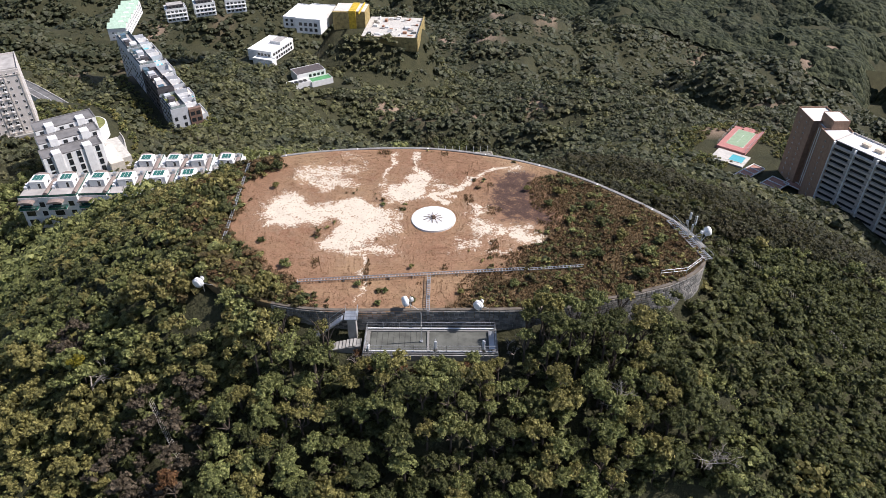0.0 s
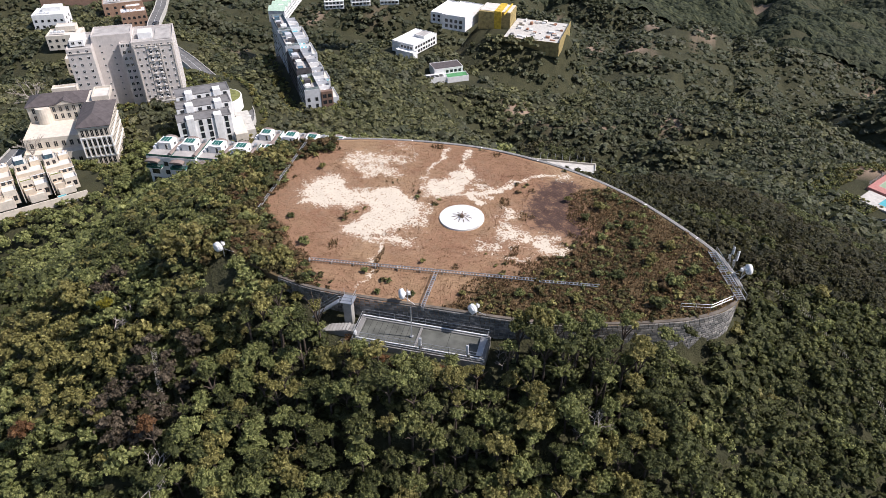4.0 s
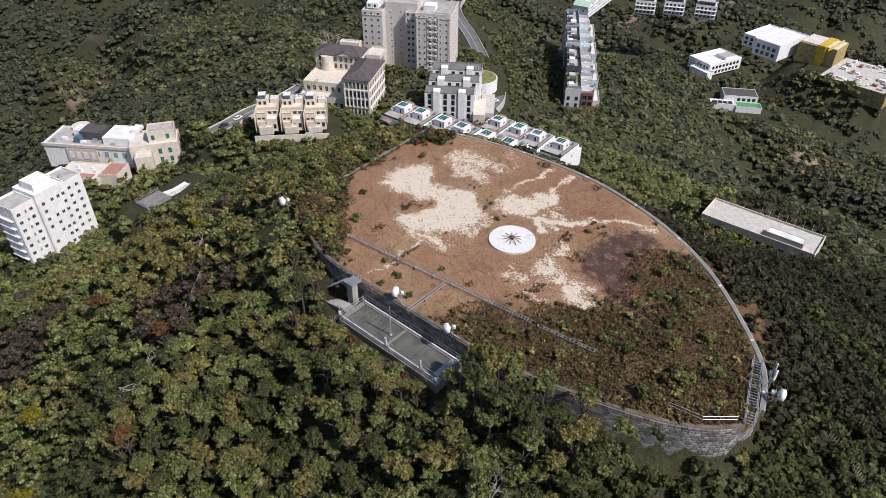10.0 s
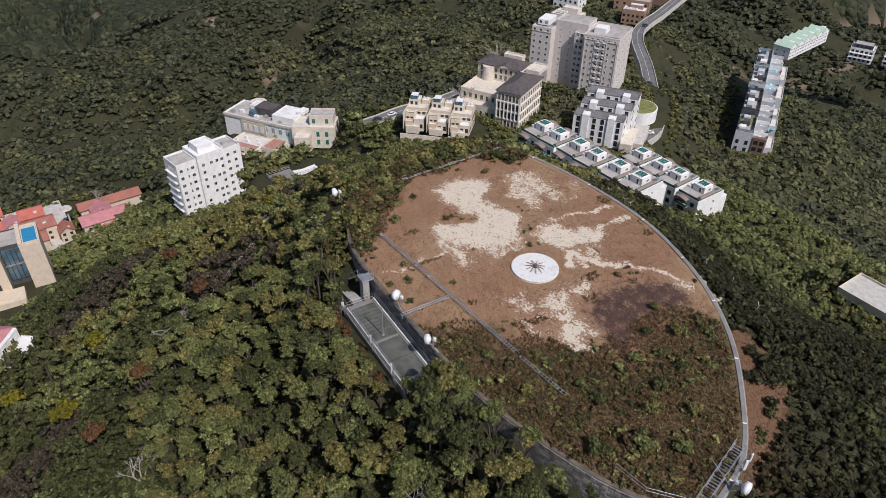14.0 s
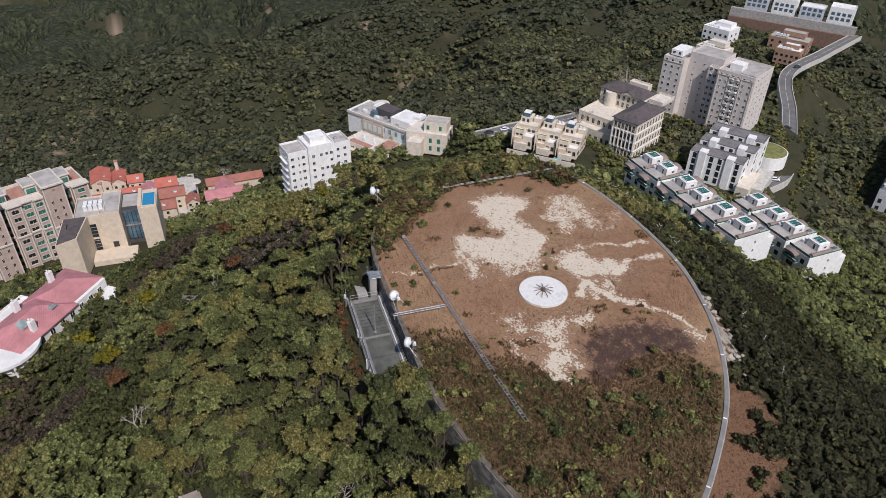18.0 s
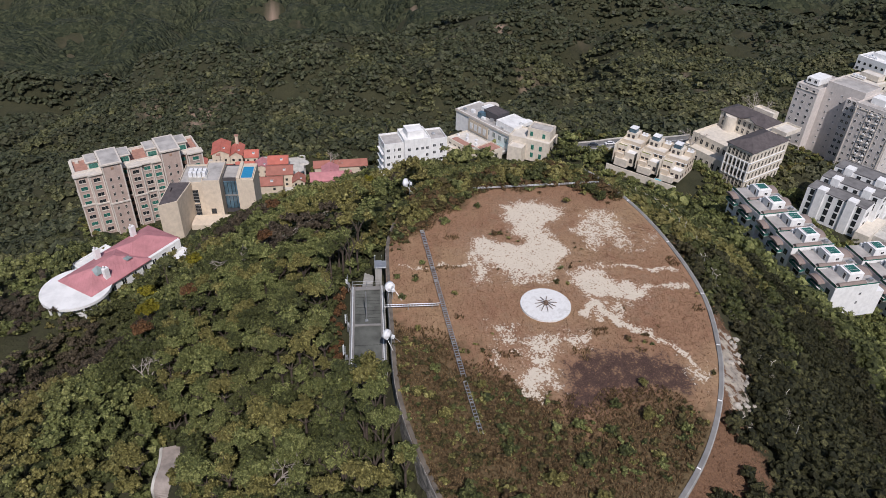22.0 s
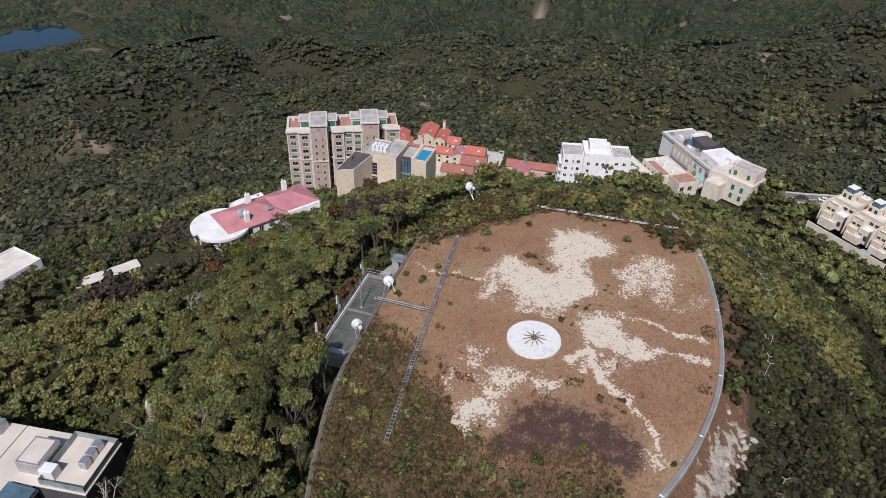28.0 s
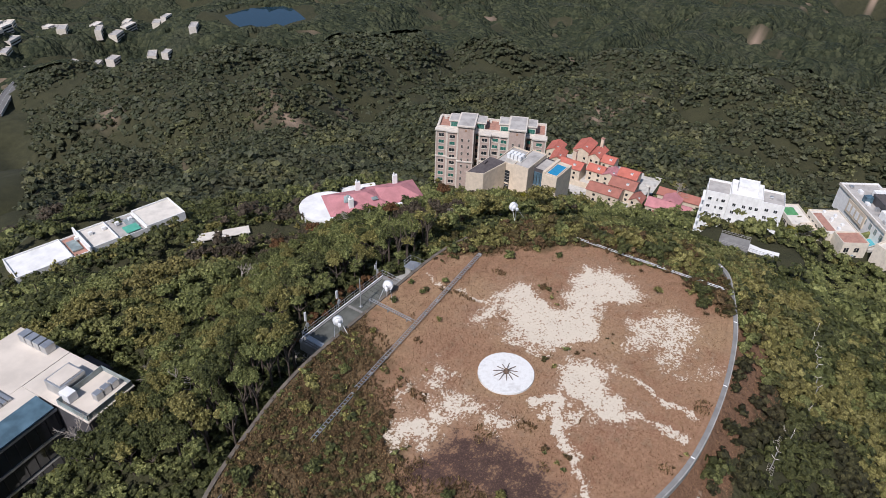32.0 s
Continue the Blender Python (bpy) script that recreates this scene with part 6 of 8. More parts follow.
for k in range(8):
    h.box("mullion", -5.6, -1.6, 0.8, 0.9, 3.4 + k * 1.35, 3.52 + k * 1.35, "galvanised", bev=0)
h.box("floor_band", -5.6, -1.6, 0.7, 0.9, 8.2, 8.8, "beige_stone", bev=0)
h.box("plant_deck", -4.6, 2.0, 2.4, 8.0, 16.6, 18.4, "pale_concrete")
for k in range(8):
    h.unit(-3.8 + (k % 4) * 1.6, 3.6 + (k // 4) * 2.2, 18.4, 1.25, 1.5, 1.9, mat="white_metal")
h.prism("wing", [(-11.5, -15), (-5.5, -12.2), (-3.5, 1.1), (-11, 1.1)], 0, 17.4, "beige_stone")
h.prism("wing_roof", [(-11.2, -14.6), (-5.8, -12), (-3.9, 0.9), (-10.7, 0.9)], 17.4, 17.5, "slate_roof")
h.box("roof_hatch", -10, -9, -6, -3.6, 17.5, 18.3, "slate_roof")
h.box("terrace", -4, 10, -7, 0, -4, 4, "beige_stone")
h.windows("S", 0, (3.2,), (4.5,), 1.8, 2.2, "black_trim")
h.windows("N", 18.9, (), (3,), 1, 1)
h.mass(-12, -2.5, -25, -18, -8, 3.5, "pale_concrete", "pale_glass", 0.4)

# pink apartment block
h = House("apartment_block", "pink-grey seven-storey apartment block with cream cornices and green glass bays", -187.5, -56, -112, 116, "apartment block")
h.box("wall", 0.6, 50.4, 4.2, 17, 0, 28.2, "pink_tile_wall")
h.box("roof", 0.8, 50.2, 4.4, 16.8, 28.2, 28.3, "terracotta_paving", bev=0)
h.parapet(0.6, 50.4, 4.2, 17, 28.3, "pale_trim", 1.1, 0.6)
# bays along the front: from, to, how far forward, height, kind
BAYS = [(0, 5.4, 2.2, 28, "w"), (5.4, 10.6, 1.0, 28.2, "w"), (10.6, 18.2, -1.4, 32.5, "t"), (18.2, 20.4, 2.6, 28, "r"), (20.4, 25.6, 0.8, 28.2, "w"), (25.6, 29.8, 1.8, 28, "w"), (29.8, 33.6, 0.8, 28.2, "w"), (33.6, 41.4, -1.4, 33, "t"), (41.4, 44.6, 3.0, 28, "r"), (44.6, 50.9, 1.4, 28.2, "w")]
for k, (x0, x1, y0, z, kind) in enumerate(BAYS):
    # recessed bays (r) are coloured dark brown for the shade inside the recess
    h.box("bay", x0 + 0.02, x1 - 0.02, y0, 4.2 if kind != "t" else 12, 0, z, "pink_tile_wall" if kind != "r" else "brown_cladding", bev=0.03)
    h.box("cornice", x0 - 0.3, x1 + 0.3, y0 - 0.75, 4.6 if kind != "t" else 12.6, z, z + 0.75, "pale_trim", bev=0.06)
    h.box("string_course", x0 - 0.1, x1 + 0.1, y0 - 0.4, y0, 14.6, 15.3, "pale_trim", bev=0.03)
    for x in (x0 + 0.05, x1 - 0.5):
        h.box("pier", x, x + 0.45, y0 - 0.22, y0, 0, z, "pale_trim", bev=0)
    m_ = (x0 + x1) / 2
    for j in range(8):
        z1 = 1.6 + 3.35 * j
        green = "green_glass" if lattice(k, j, 2) > 0.55 else "dark_glass"
        if kind == "w":
            h.window("S", y0, m_, z1, 2.6, 1.7, "pale_trim", green)
            h.box("sill", m_ - 1.5, m_ + 1.5, y0 - 0.25, y0, z1 - 0.3, z1 - 0.1, "pale_trim", bev=0)
        elif kind == "t":
            h.window("S", y0, m_ - 1.5, z1, 0.9, 1.6, "pale_trim")
            h.window("S", y0, m_ + 1.5, z1, 0.9, 1.6, "pale_trim")
        else:
            h.window("S", y0, m_, z1, 1.6, 1.7, "black_trim", green)
    if kind == "t":
        h.box("medallion", m_ - 0.5, m_ + 0.5, y0 - 0.15, y0, z - 2.4, z - 1.2, "tan_brick_wall", bev=0.1)
        h.box("roof", x0 + 0.4, x1 - 0.4, y0, 11.6, z + 0.75, z + 0.82, "roof_screed", bev=0)
        h.box("penthouse", x0 - 4.4, x1 + 4.2, 5.2, 12, 28.3, z - 0.6, "pale_trim")
        h.box("cornice", x0 - 5, x0 - 0.4, 4.6, 12.6, z - 0.6, z - 0.1, "pale_trim", bev=0.05)
        h.box("cornice", x1 + 0.4, x1 + 4.8, 4.6, 12.6, z - 0.6, z - 0.1, "pale_trim", bev=0.05)
        h.box("roof", x0 - 4.5, x0 - 0.6, 5.1, 12.1, z - 0.1, z - 0.04, "roof_screed", bev=0)
        h.box("roof", x1 + 0.6, x1 + 4.3, 5.1, 12.1, z - 0.1, z - 0.04, "roof_screed", bev=0)
        h.window("S", 5.2, x0 - 2.2, 28.9, 3.4, 2.4, "green_trim", "green_glass", bars=2)
        h.window("S", 5.2, x1 + 2.2, 28.9, 3.2, 2.4, "green_trim", "green_glass", bars=2)
for j in range(8):
    for u in (6.5, 10, 13.5):
        h.window("W", 0.6, u, 1.6 + 3.35 * j, 1.6, 1.6, "pale_trim")
        h.window("E", 50.4, u, 1.6 + 3.35 * j, 1.6, 1.6, "pale_trim")
h.bands("W", 0.6, 4.2, 17, (28.2, 14.6), "pale_trim", 0.7, 0.6)
for k in range(7):
    h.unit(3 + k * 7, 14.6, 28.3, 1.4, 1.4, 1.1, mat="pale_trim")

# rose-roofed mansion
h = House("rose_roof_mansion", "white colonial mansion under a rose-red hipped roof with skylights and chimneys", -61, -7, -49, 146)
h.box("wall", 4, 30, -5.2, 5.2, 0, 6.2, "white_paint")
h.hip(4, 20, -5.2, 5.2, 6.2, 2.4, "pink_tile", 0.5)
h.hip(16, 30, -4.2, 6.0, 6.1, 2.2, "pink_tile", 0.5)
bm = bmesh.new()
bmesh.ops.create_cone(bm, cap_ends=True, segments=40, radius1=7.6, radius2=7.6, depth=0.7, matrix=pose(4, 0, 5.8))
bmesh.ops.create_cone(bm, cap_ends=True, segments=40, radius1=6.6, radius2=6.6, depth=5.6, matrix=pose(4.6, 0, 2.7))
part("rotunda", bm, "white_roof", h.top, "rounded white flat-roofed end")
for a in range(9):
    t = math.radians(95 + a * 21)
    h.box("column", 4 + 7.1 * math.cos(t) - 0.2, 4 + 7.1 * math.cos(t) + 0.2, 7.1 * math.sin(t) - 0.2, 7.1 * math.sin(t) + 0.2, 0, 5.5, "white_paint", bev=0.05)
for x, y in ((9, -4.2), (13, 3.8), (24, 4.4)):
    h.box("chimney", x, x + 1.3, y, y + 0.9, 5, 9.6, "white_paint")
    h.box("chimney_pot", x + 0.2, x + 0.5, y + 0.2, y + 0.6, 9.6, 10.3, "white_paint")
for x in (9.5, 16.5):
    bm = bmesh.new()
    bmesh.ops.create_cone(bm, cap_ends=True, segments=4, radius1=2.0 if x < 10 else 1.2, radius2=0.05, depth=1.5 if x < 10 else 0.5, matrix=pose(x, -1.2 if x < 10 else -2.6, 8.6 if x < 10 else 8.0, 0, 0, 45))
    part("skylight", bm, "pale_glass", h.top)
h.windows("S", -5.2, steps_of(8, 29, 7), (0.8, 3.6), 1.3, 1.7)
h.mass(10, 20, 5.5, 10, 0, 4.6, "white_paint", "white_roof", 0.5)
h.mass(22, 30, -9.5, -5.5, 0, 3.6, "white_paint", "white_roof", 0.5)
h = House("pergola", "long white pergola roof beside a tiled terrace", -53, -13, -50.2, 146, "pergola")
h.box("terrace", -7, 0, -2, 3, -3, 0.2, "pale_concrete")
h.box("roof", -22, -7, 0, 3.4, 2.7, 3.0, "pale_roof")
for k in range(7):
    h.box("post", -21.5 + k * 2.3, -21.2 + k * 2.3, 0.1, 0.4, -3, 2.7, "white_paint", bev=0)
    h.box("wall_pier", -8.5 + k * 1.3, -8.1 + k * 1.3, 2.8, 3.2, 0, 1.3, "white_paint", bev=0)
h.box("balustrade", -9, 0.5, 3.2, 3.5, 0.2, 1.1, "white_paint", bev=0)

# white strip of houses
h = House("white_strip_house", "low strip of white flat-roofed houses with glazed roof lights", -61, -67, -77, -11)
X = [(0, 13, "pale_roof", 9.0), (13, 22, "roof_screed", 8.4), (22, 31, "pale_roof", 8.8), (31, 36, "terracotta_paving", 8.0), (36, 52, "white_roof", 8.4)]
for k, (x0, x1, mat, z) in enumerate(X):
    h.mass(x0, x1 - 0.1, -12, 0, 0, z, "white_paint", mat, 0.6)
    h.windows("N", 0, steps_of(x0, x1, 3), (1.4, 5), 1.6, 1.6, "black_trim")
    h.windows("S", -12, steps_of(x0, x1, 3), (1.4, 5), 1.6, 1.6, "black_trim")
    if k in (1, 3):
        h.box("roof_light", x0 + 1, x0 + 4, -9, -3, z + 0.1, z + 0.7, "pale_glass")
h.box("party_wall", 30.7, 31.2, -13, 1, 0, 10.6, "white_paint")
h.box("awning", 14.5, 19, -5, -0.8, 9.0, 9.2, "green_trim")
h.mass(30, 40, 3, 8, -3, 3.5, "white_paint", "roof_screed", 0.4)
for k in range(5):
    h.unit(15 + k * 4.2, -8, 8.9, 1.2, 1.0, 1.0, mat="white_metal")

# dark house in the south garden
h = House("dark_house", "modern dark-clad house with a pale roof terrace and a glazed wing", 18.0, 37.2, -27.5, 7)
h.box("wall", 0, 7.6, -13, 0, 0, 12.0, "dark_cladding")
h.box("roof", -0.1, 7.7, -13.1, 0.1, 12.0, 12.25, "ivory_roof")
h.box("wall", 7.6, 26, -24, -6.8, 0, 12.0, "dark_cladding")
h.box("wall", 0, 7.6, -24, -13, 0, 12.0, "dark_cladding")
h.box("roof", -0.1, 26, -24.1, -13.2, 12.0, 12.25, "ivory_roof")
h.box("roof", 7.72, 26, -13.18, -9.6, 12.0, 12.25, "ivory_roof")
h.rail(0.1, 7.5, -6, -0.1, 12.25, "pale_glass", 1.0)
h.box("glass_wall", 7.8, 26, -6.8, -6.5, 0.6, 11.4, "dark_glass")
for k in range(13):
    h.box("mullion", 8 + k * 1.5, 8.1 + k * 1.5, -6.5, -6.38, 0.6, 11.4, "black_trim", bev=0)
for z in (3.6, 7.2, 11.2):
    h.box("floor_band", 7.7, 26, -6.5, -6.3, z, z + 0.35, "galvanised", bev=0)
h.shed(8.2, 25, -9.4, -6.2, 12.0, 0.5, "blue_glass", "S", 0.1)
h.box("plant_room", 2.4, 6.4, -9.5, -6.3, 12.25, 14.2, "galvanised")
h.box("plant_roof", 2.7, 6.1, -9.2, -6.6, 14.2, 14.3, "ivory_roof", bev=0)
h.unit(6.0, -5.5, 12.25, 1.4, 1.8, 1.5, mat="white_metal")
for k in range(3):
    h.unit(1.4 + 1.3 * k, -2.2, 12.25, 1.1, 1.0, 1.2)
for k in range(4):
    h.unit(1.2, -16 - 1.6 * k, 12.25, 1.6, 1.3, 1.4)
for k in range(5):
    h.box("cable_tray", 10 + k * 0.7, 10.5 + k * 0.7, -17, -12, 12.3, 12.7, "galvanised", bev=0)
h.window("N", 0, 2.4, 7.6, 1.5, 1.3, "black_trim")
h.window("N", 0, 5.2, 2.6, 1.4, 1.4, "black_trim")
h.window("E", 7.6, -3.4, 7.6, 1.6, 1.4, "black_trim")
h.window("W", 0, -4, 7, 1.4, 1.4, "black_trim")
h.box("courtyard", 7.7, 26, -6.3, 2, -1.2, 0.1, "pale_concrete")
h.box("courtyard", -7, 0, -14, 3, -2.2, 0.05, "asphalt")
h.box("canopy", -6, 0, -20, -14, 3.2, 3.4, "slate_roof")

# terrace on the west shoulder
h = House("garden_terrace", "grey paved terrace and railed white ramp on the wooded shoulder", -126, 88.5, -49.2, 97, "terrace")
h.box("deck", -6, 6, -4.6, 4.6, -5, 0, "path_concrete")
h.prism("ramp", [(6, -3), (11, -3.4), (18, -1.6), (18, 2.0), (11, 1.6), (6, 3)], -6, -0.5, "white_roof")
h.box("landing", 18.1, 21, -2.2, 1.6, -6, -1.2, "concrete")
for k in range(10):
    for y in (-4.55, 4.45):
        h.box("post", -5.9 + k * 1.3, -5.8 + k * 1.3, y, y + 0.1, 0, 1.1, "concrete", bev=0)
for k in range(8):
    h.box("post", -5.95, -5.85, -4.3 + k * 1.2, -4.2 + k * 1.2, 0, 1.1, "concrete", bev=0)
for z in (0.55, 1.1):
    for y in (-4.55, 4.45):
        h.box("handrail", -6, 6, y, y + 0.1, z, z + 0.09, "concrete", bev=0)
    h.box("handrail", -5.97, -5.85, -4.4, 4.4, z, z + 0.09, "concrete", bev=0)
for k in range(9):
    h.box("post", 6.4 + k * 1.4, 6.5 + k * 1.4, -3.5 + 0.02 * k, -3.4 + 0.02 * k, -2.0, 0.6, "concrete", bev=0)
h.box("handrail", 6.4, 17.8, -3.45, -3.35, 0.5, 0.6, "concrete", bev=0)
h.top.scale = (0.65, 0.6, 0.85)
h = House("shelter", "small open shelter with a ridged timber roof", -133.5, 119, gz(-133.5, 119) + 1.6, 20, "shelter")
h.gable(-3.6, 3.6, -2, 2, 2.8, 0.9, "ridge_timber", "x", 0.4)
for x in (-3.2, 0, 3.2):
    for y in (-1.7, 1.7):
        h.box("post", x - 0.08, x + 0.08, y - 0.08, y + 0.08, -2, 2.8, "ridge_timber", bev=0)
h.box("floor", -4.5, 5, -3, 3, -3, -0.2, "concrete")
h = House("swimming_pool", "bright blue swimming pool in a paved villa court", -236.5, 127, -96, 122, "swimming pool")
h.pool(-5, 5, -2.2, 2.2, 0.3, "pool_water", "pale_concrete")
h.box("deck", -7, 7, -4.6, -2.5, -3, 0.2, "pale_concrete")
h = House("swimming_pool", "small blue plunge pool beside the villa", -224, 118.5, -96, 165, "swimming pool")
h.pool(-3.5, 3.5, -1.5, 1.5, 0.3, "pool_blue", "pale_concrete")

# courts and block to the north-east
h = House("tennis_court", "fenced red and green hard court above a pool deck", 172, 392, -153, 52, "tennis court")
h.box("surface", 0, 36, -18, 0, -4, 0, "court_red")
h.box("court", 6, 30, -14.5, -3.5, 0, 0.03, "court_green", bev=0)
for a in ((6, 30, -14.5, -14.4), (6, 30, -3.6, -3.5), (6, 6.1, -14.4, -3.6), (29.9, 30, -14.4, -3.6), (11.6, 24.4, -9.05, -8.95)):
    h.box("line", *a, 0.03, 0.04, "white_paint", bev=0)
for k in range(13):
    for y in (-18, 0):
        h.box("fence_post", 3 * k - 0.05, 3 * k + 0.05, y - 0.05, y + 0.05, 0, 3.2, "galvanised", bev=0)
for z in (1.1, 2.2, 3.15):
    for y in (-18, 0):
        h.box("fence_rail", 0, 36, y - 0.03, y + 0.03, z, z + 0.06, "galvanised", bev=0)
h.box("pool_deck", -16, -1, -22, -2, -5, -1, "pale_concrete")
h.pool(-12, -4, -20, -12, -0.9)
h = House("carport", "carports with red-brown ribbed roofs on a grey yard", 168, 336, -156, 38, "carport")
h.box("yard", -6, 48, -22, 18, -6, 0, "asphalt")
for x0, x1, y0, y1 in ((2, 34, 6, 13), (6, 30, -12, -2), (28, 40, -20, -10)):
    h.box("roof", x0, x1, y0, y1, 3.0, 3.3, "terracotta_paving", bev=0.05)
    n = int((x1 - x0) / 5)
    for k in range(n + 1):
        h.box("rib", x0 + k * (x1 - x0 - 0.4) / n, x0 + 0.4 + k * (x1 - x0 - 0.4) / n, y0, y1, 3.3, 3.7, "white_paint", bev=0)
    h.box("edge", x0, x1, y0 - 0.4, y0, 2.8, 3.7, "white_paint", bev=0)
    h.box("edge", x0, x1, y1, y1 + 0.4, 2.8, 3.7, "white_paint", bev=0)
    for k in range(4):
        h.box("post", x0 + 1 + k * (x1 - x0 - 2) / 3, x0 + 1.3 + k * (x1 - x0 - 2) / 3, y0 + 0.5, y0 + 0.8, 0, 3, "white_paint", bev=0)
h = House("apartment_slab", "eleven-storey slab block with white balcony bands and brown end walls", 202, 322, -156, -58, "apartment block")
h.mass(0, 60, 0, 16, 0, 43, "grey_wall", "white_roof", 1.0)
for k in range(13):
    z = 3.3 * k + 1.0
    h.box("balcony_band", 0.6, 60, -1.6, 0, z, z + 1.0, "pale_trim", bev=0)
    for u in range(5):
        h.window("S", 0, 5 + u * 11.5, z + 1.1, 9.5, 1.9, "black_trim", bars=5)
for k in range(6):
    h.box("fin", 0.3 + k * 11.6, 0.9 + k * 11.6, -1.9, 0, 0, 43.5, "white_paint", bev=0)
for k in range(5):
    h.unit(12 + 7 * k, 8, 43.1, 4, 2.5, 1.6, mat="beige_stone")
h = House("apartment_wing", "brown brick wing of the slab block with white roof slabs", 202, 322, -156, 92, "apartment block")
h.mass(-1, 15, -15, 0, 0, 42, "tan_brick_wall", "white_roof", 1.0)
h.mass(15, 24, -17, -3, 0, 41, "tan_brick_wall", "white_roof", 0.6)
h.mass(24, 42, -16, 0, 0, 41.6, "tan_brick_wall", "white_roof", 1.0)
h.mass(14, 26, -14, -5, 41, 47, "tan_brick_wall", "white_roof", 0.3)
for k in range(4):
    h.box("strip", 16 + k * 1.8, 16.6 + k * 1.8, -3, -2.8, 3, 40, "white_paint", bev=0)
for k in range(12):
    h.window("N", 0, 30, 2 + 3.3 * k, 0.9, 1.0)
    h.window("N", 0, 37, 2 + 3.3 * k, 0.9, 1.0)
    h.window("N", 0, 8, 2 + 3.3 * k, 0.9, 1.0)

# ---- roads ----
def road(name, label, pts, w, mat="asphalt", up=0.15, edge=0.5):
    line = spline(pts, False, 10)
    xy = line[:, :2]
    z = line[:, 2] + up
    ob = tagged(new(name, ribbon(xy, -w / 2, w / 2, z - 3, z, name, mat)), label, "road", kind="structure")
    part("kerb", ribbon(xy, w / 2, w / 2 + 0.35, z - 3, z + edge, "kerb", "pale_concrete"), "", ob)
    part("kerb", ribbon(xy, -w / 2 - 0.35, -w / 2, z - 3, z + edge, "kerb", "pale_concrete"), "", ob)
    if w > 5:
        part("centre_line", ribbon(xy, -0.06, 0.06, z - 0.5, z + 0.012, "centre_line", "white_paint"), "", ob)


road("road", "grey road rising beside the stepped villa", [(-206, 153, -81.8), (-207, 162, -81.5), (-209, 176, -81), (-213, 195, -83), (-222, 215, -86)], 7)
road("road", "grey road curving past the white flats", [(-132, 228, -86), (-140, 258, -88), (-152, 283, -91), (-178, 308, -94), (-215, 340, -95), (-263, 379, -95), (-292, 432, -97), (-330, 500, -102)], 7)
road("road", "narrow concrete lane through the trees below the wall", [(x, y, gz(x, y)) for x, y in ((13.5, 33), (12.4, 36.4), (10.4, 37.2), (7, 37.1), (4, 36.6))], 3.2, "lane_concrete", 0.3, 0.08)


def car(x, y, z, yaw, mat, label):
    th = empty("car", label, "car", pose(x, y, z, 0, 0, yaw), "parked cars")
    bm = box_bm(-2.2, 2.2, -0.88, 0.88, 0.35, 0.85, 0.12)
    part("body", bm, mat, th)
    bm = box_bm(-1.4, 1.1, -0.76, 0.76, 0.85, 1.42, 0.2)
    part("cabin", bm, "dark_glass", th)
    part("roof_panel", box_bm(-1.15, 0.85, -0.62, 0.62, 1.42, 1.45, 0.0), mat, th)
    for sx in (-1.4, 1.4):
        for sy in (-0.8, 0.8):
            bm = bmesh.new()
            bmesh.ops.create_cone(bm, cap_ends=True, segments=12, radius1=0.33, radius2=0.33, depth=0.22, matrix=pose(sx, sy, 0.33, 90))
            part("wheel", bm, "tyre", th)


car(-145, 271, -89.2, 58, "car_white", "silver saloon parked by the road kerb")
car(-196, 322, -94.0, 45, "car_dark", "dark saloon on the road by the tower")
car(-270, 392, -94.6, 60, "car_dark", "dark saloon driving lane of the upper road")
car(-206.5, 160, -81.4, 95, "car_dark", "dark saloon parked along the road")
car(-207.5, 168, -81.2, 97, "car_white", "white saloon parked along the road")
car(-256, 18, -126, 100, "car_white", "white saloon between the red-roofed houses")

# distant lake and town
bm = bmesh.new()
bmesh.ops.create_cone(bm, cap_ends=True, segments=40, radius1=1, radius2=1, depth=0.4)
for v in bm.verts:
    u, w = v.co.x * (80 + 8 * math.sin(5 * v.co.y)), v.co.y * (58 + 6 * math.sin(7 * v.co.x))
    v.co = Vector((-725 - 0.656 * u + 0.755 * w, -775 + 0.755 * u + 0.656 * w, -306 + v.co.z))
me = bpy.data.meshes.new("water")
bm.to_mesh(me)
bm.free()
me.materials.append(MATS["lake_water"])
tagged(new("water", me), "dark blue reservoir lake among wooded hills", "lake", kind="structure")
for k in range(34):
    x, y = -330 - 300 * lattice(k, 1, 7), -880 - 240 * lattice(k, 2, 8)
    y += 0.45 * (-330 - x)
    big = False
    h = House("town_building", "distant low white institutional building", x, y, gz(x, y) - 2, 20 + 30 * lattice(k, 4, 9), "building")
    w, d, t = 15 + 13 * lattice(k, 5, 1), 9 + 5 * lattice(k, 6, 1), (45 + 25 * lattice(k, 7, 1)) if big else 9 + 6 * lattice(k, 7, 1)
    h.mass(-w / 2, w / 2, -d / 2, d / 2, 0, t, "pink_tile_wall" if big else ("cream_paint", "pale_trim")[k % 2], "roof_screed" if k % 3 else "pale_roof")
    for j in range(int(t / 4)):
        h.box("window_band", -w / 2 + 1, w / 2 - 1, d / 2, d / 2 + 0.2, 1.5 + 4 * j, 3.3 + 4 * j, "dark_glass", bev=0)
road("road", "distant road along the valley", [(-250, -690, gz(-250, -690)), (-330, -800, gz(-330, -800)), (-420, -900, gz(-420, -900)), (-470, -1010, gz(-470, -1010))], 12, up=3)


# ---- trees ----
def fan(rng, n):
    """Directions spread over a ball."""
    v = rng.normal(size=(n, 3))
    return v / np.linalg.norm(v, axis=1)[:, None]


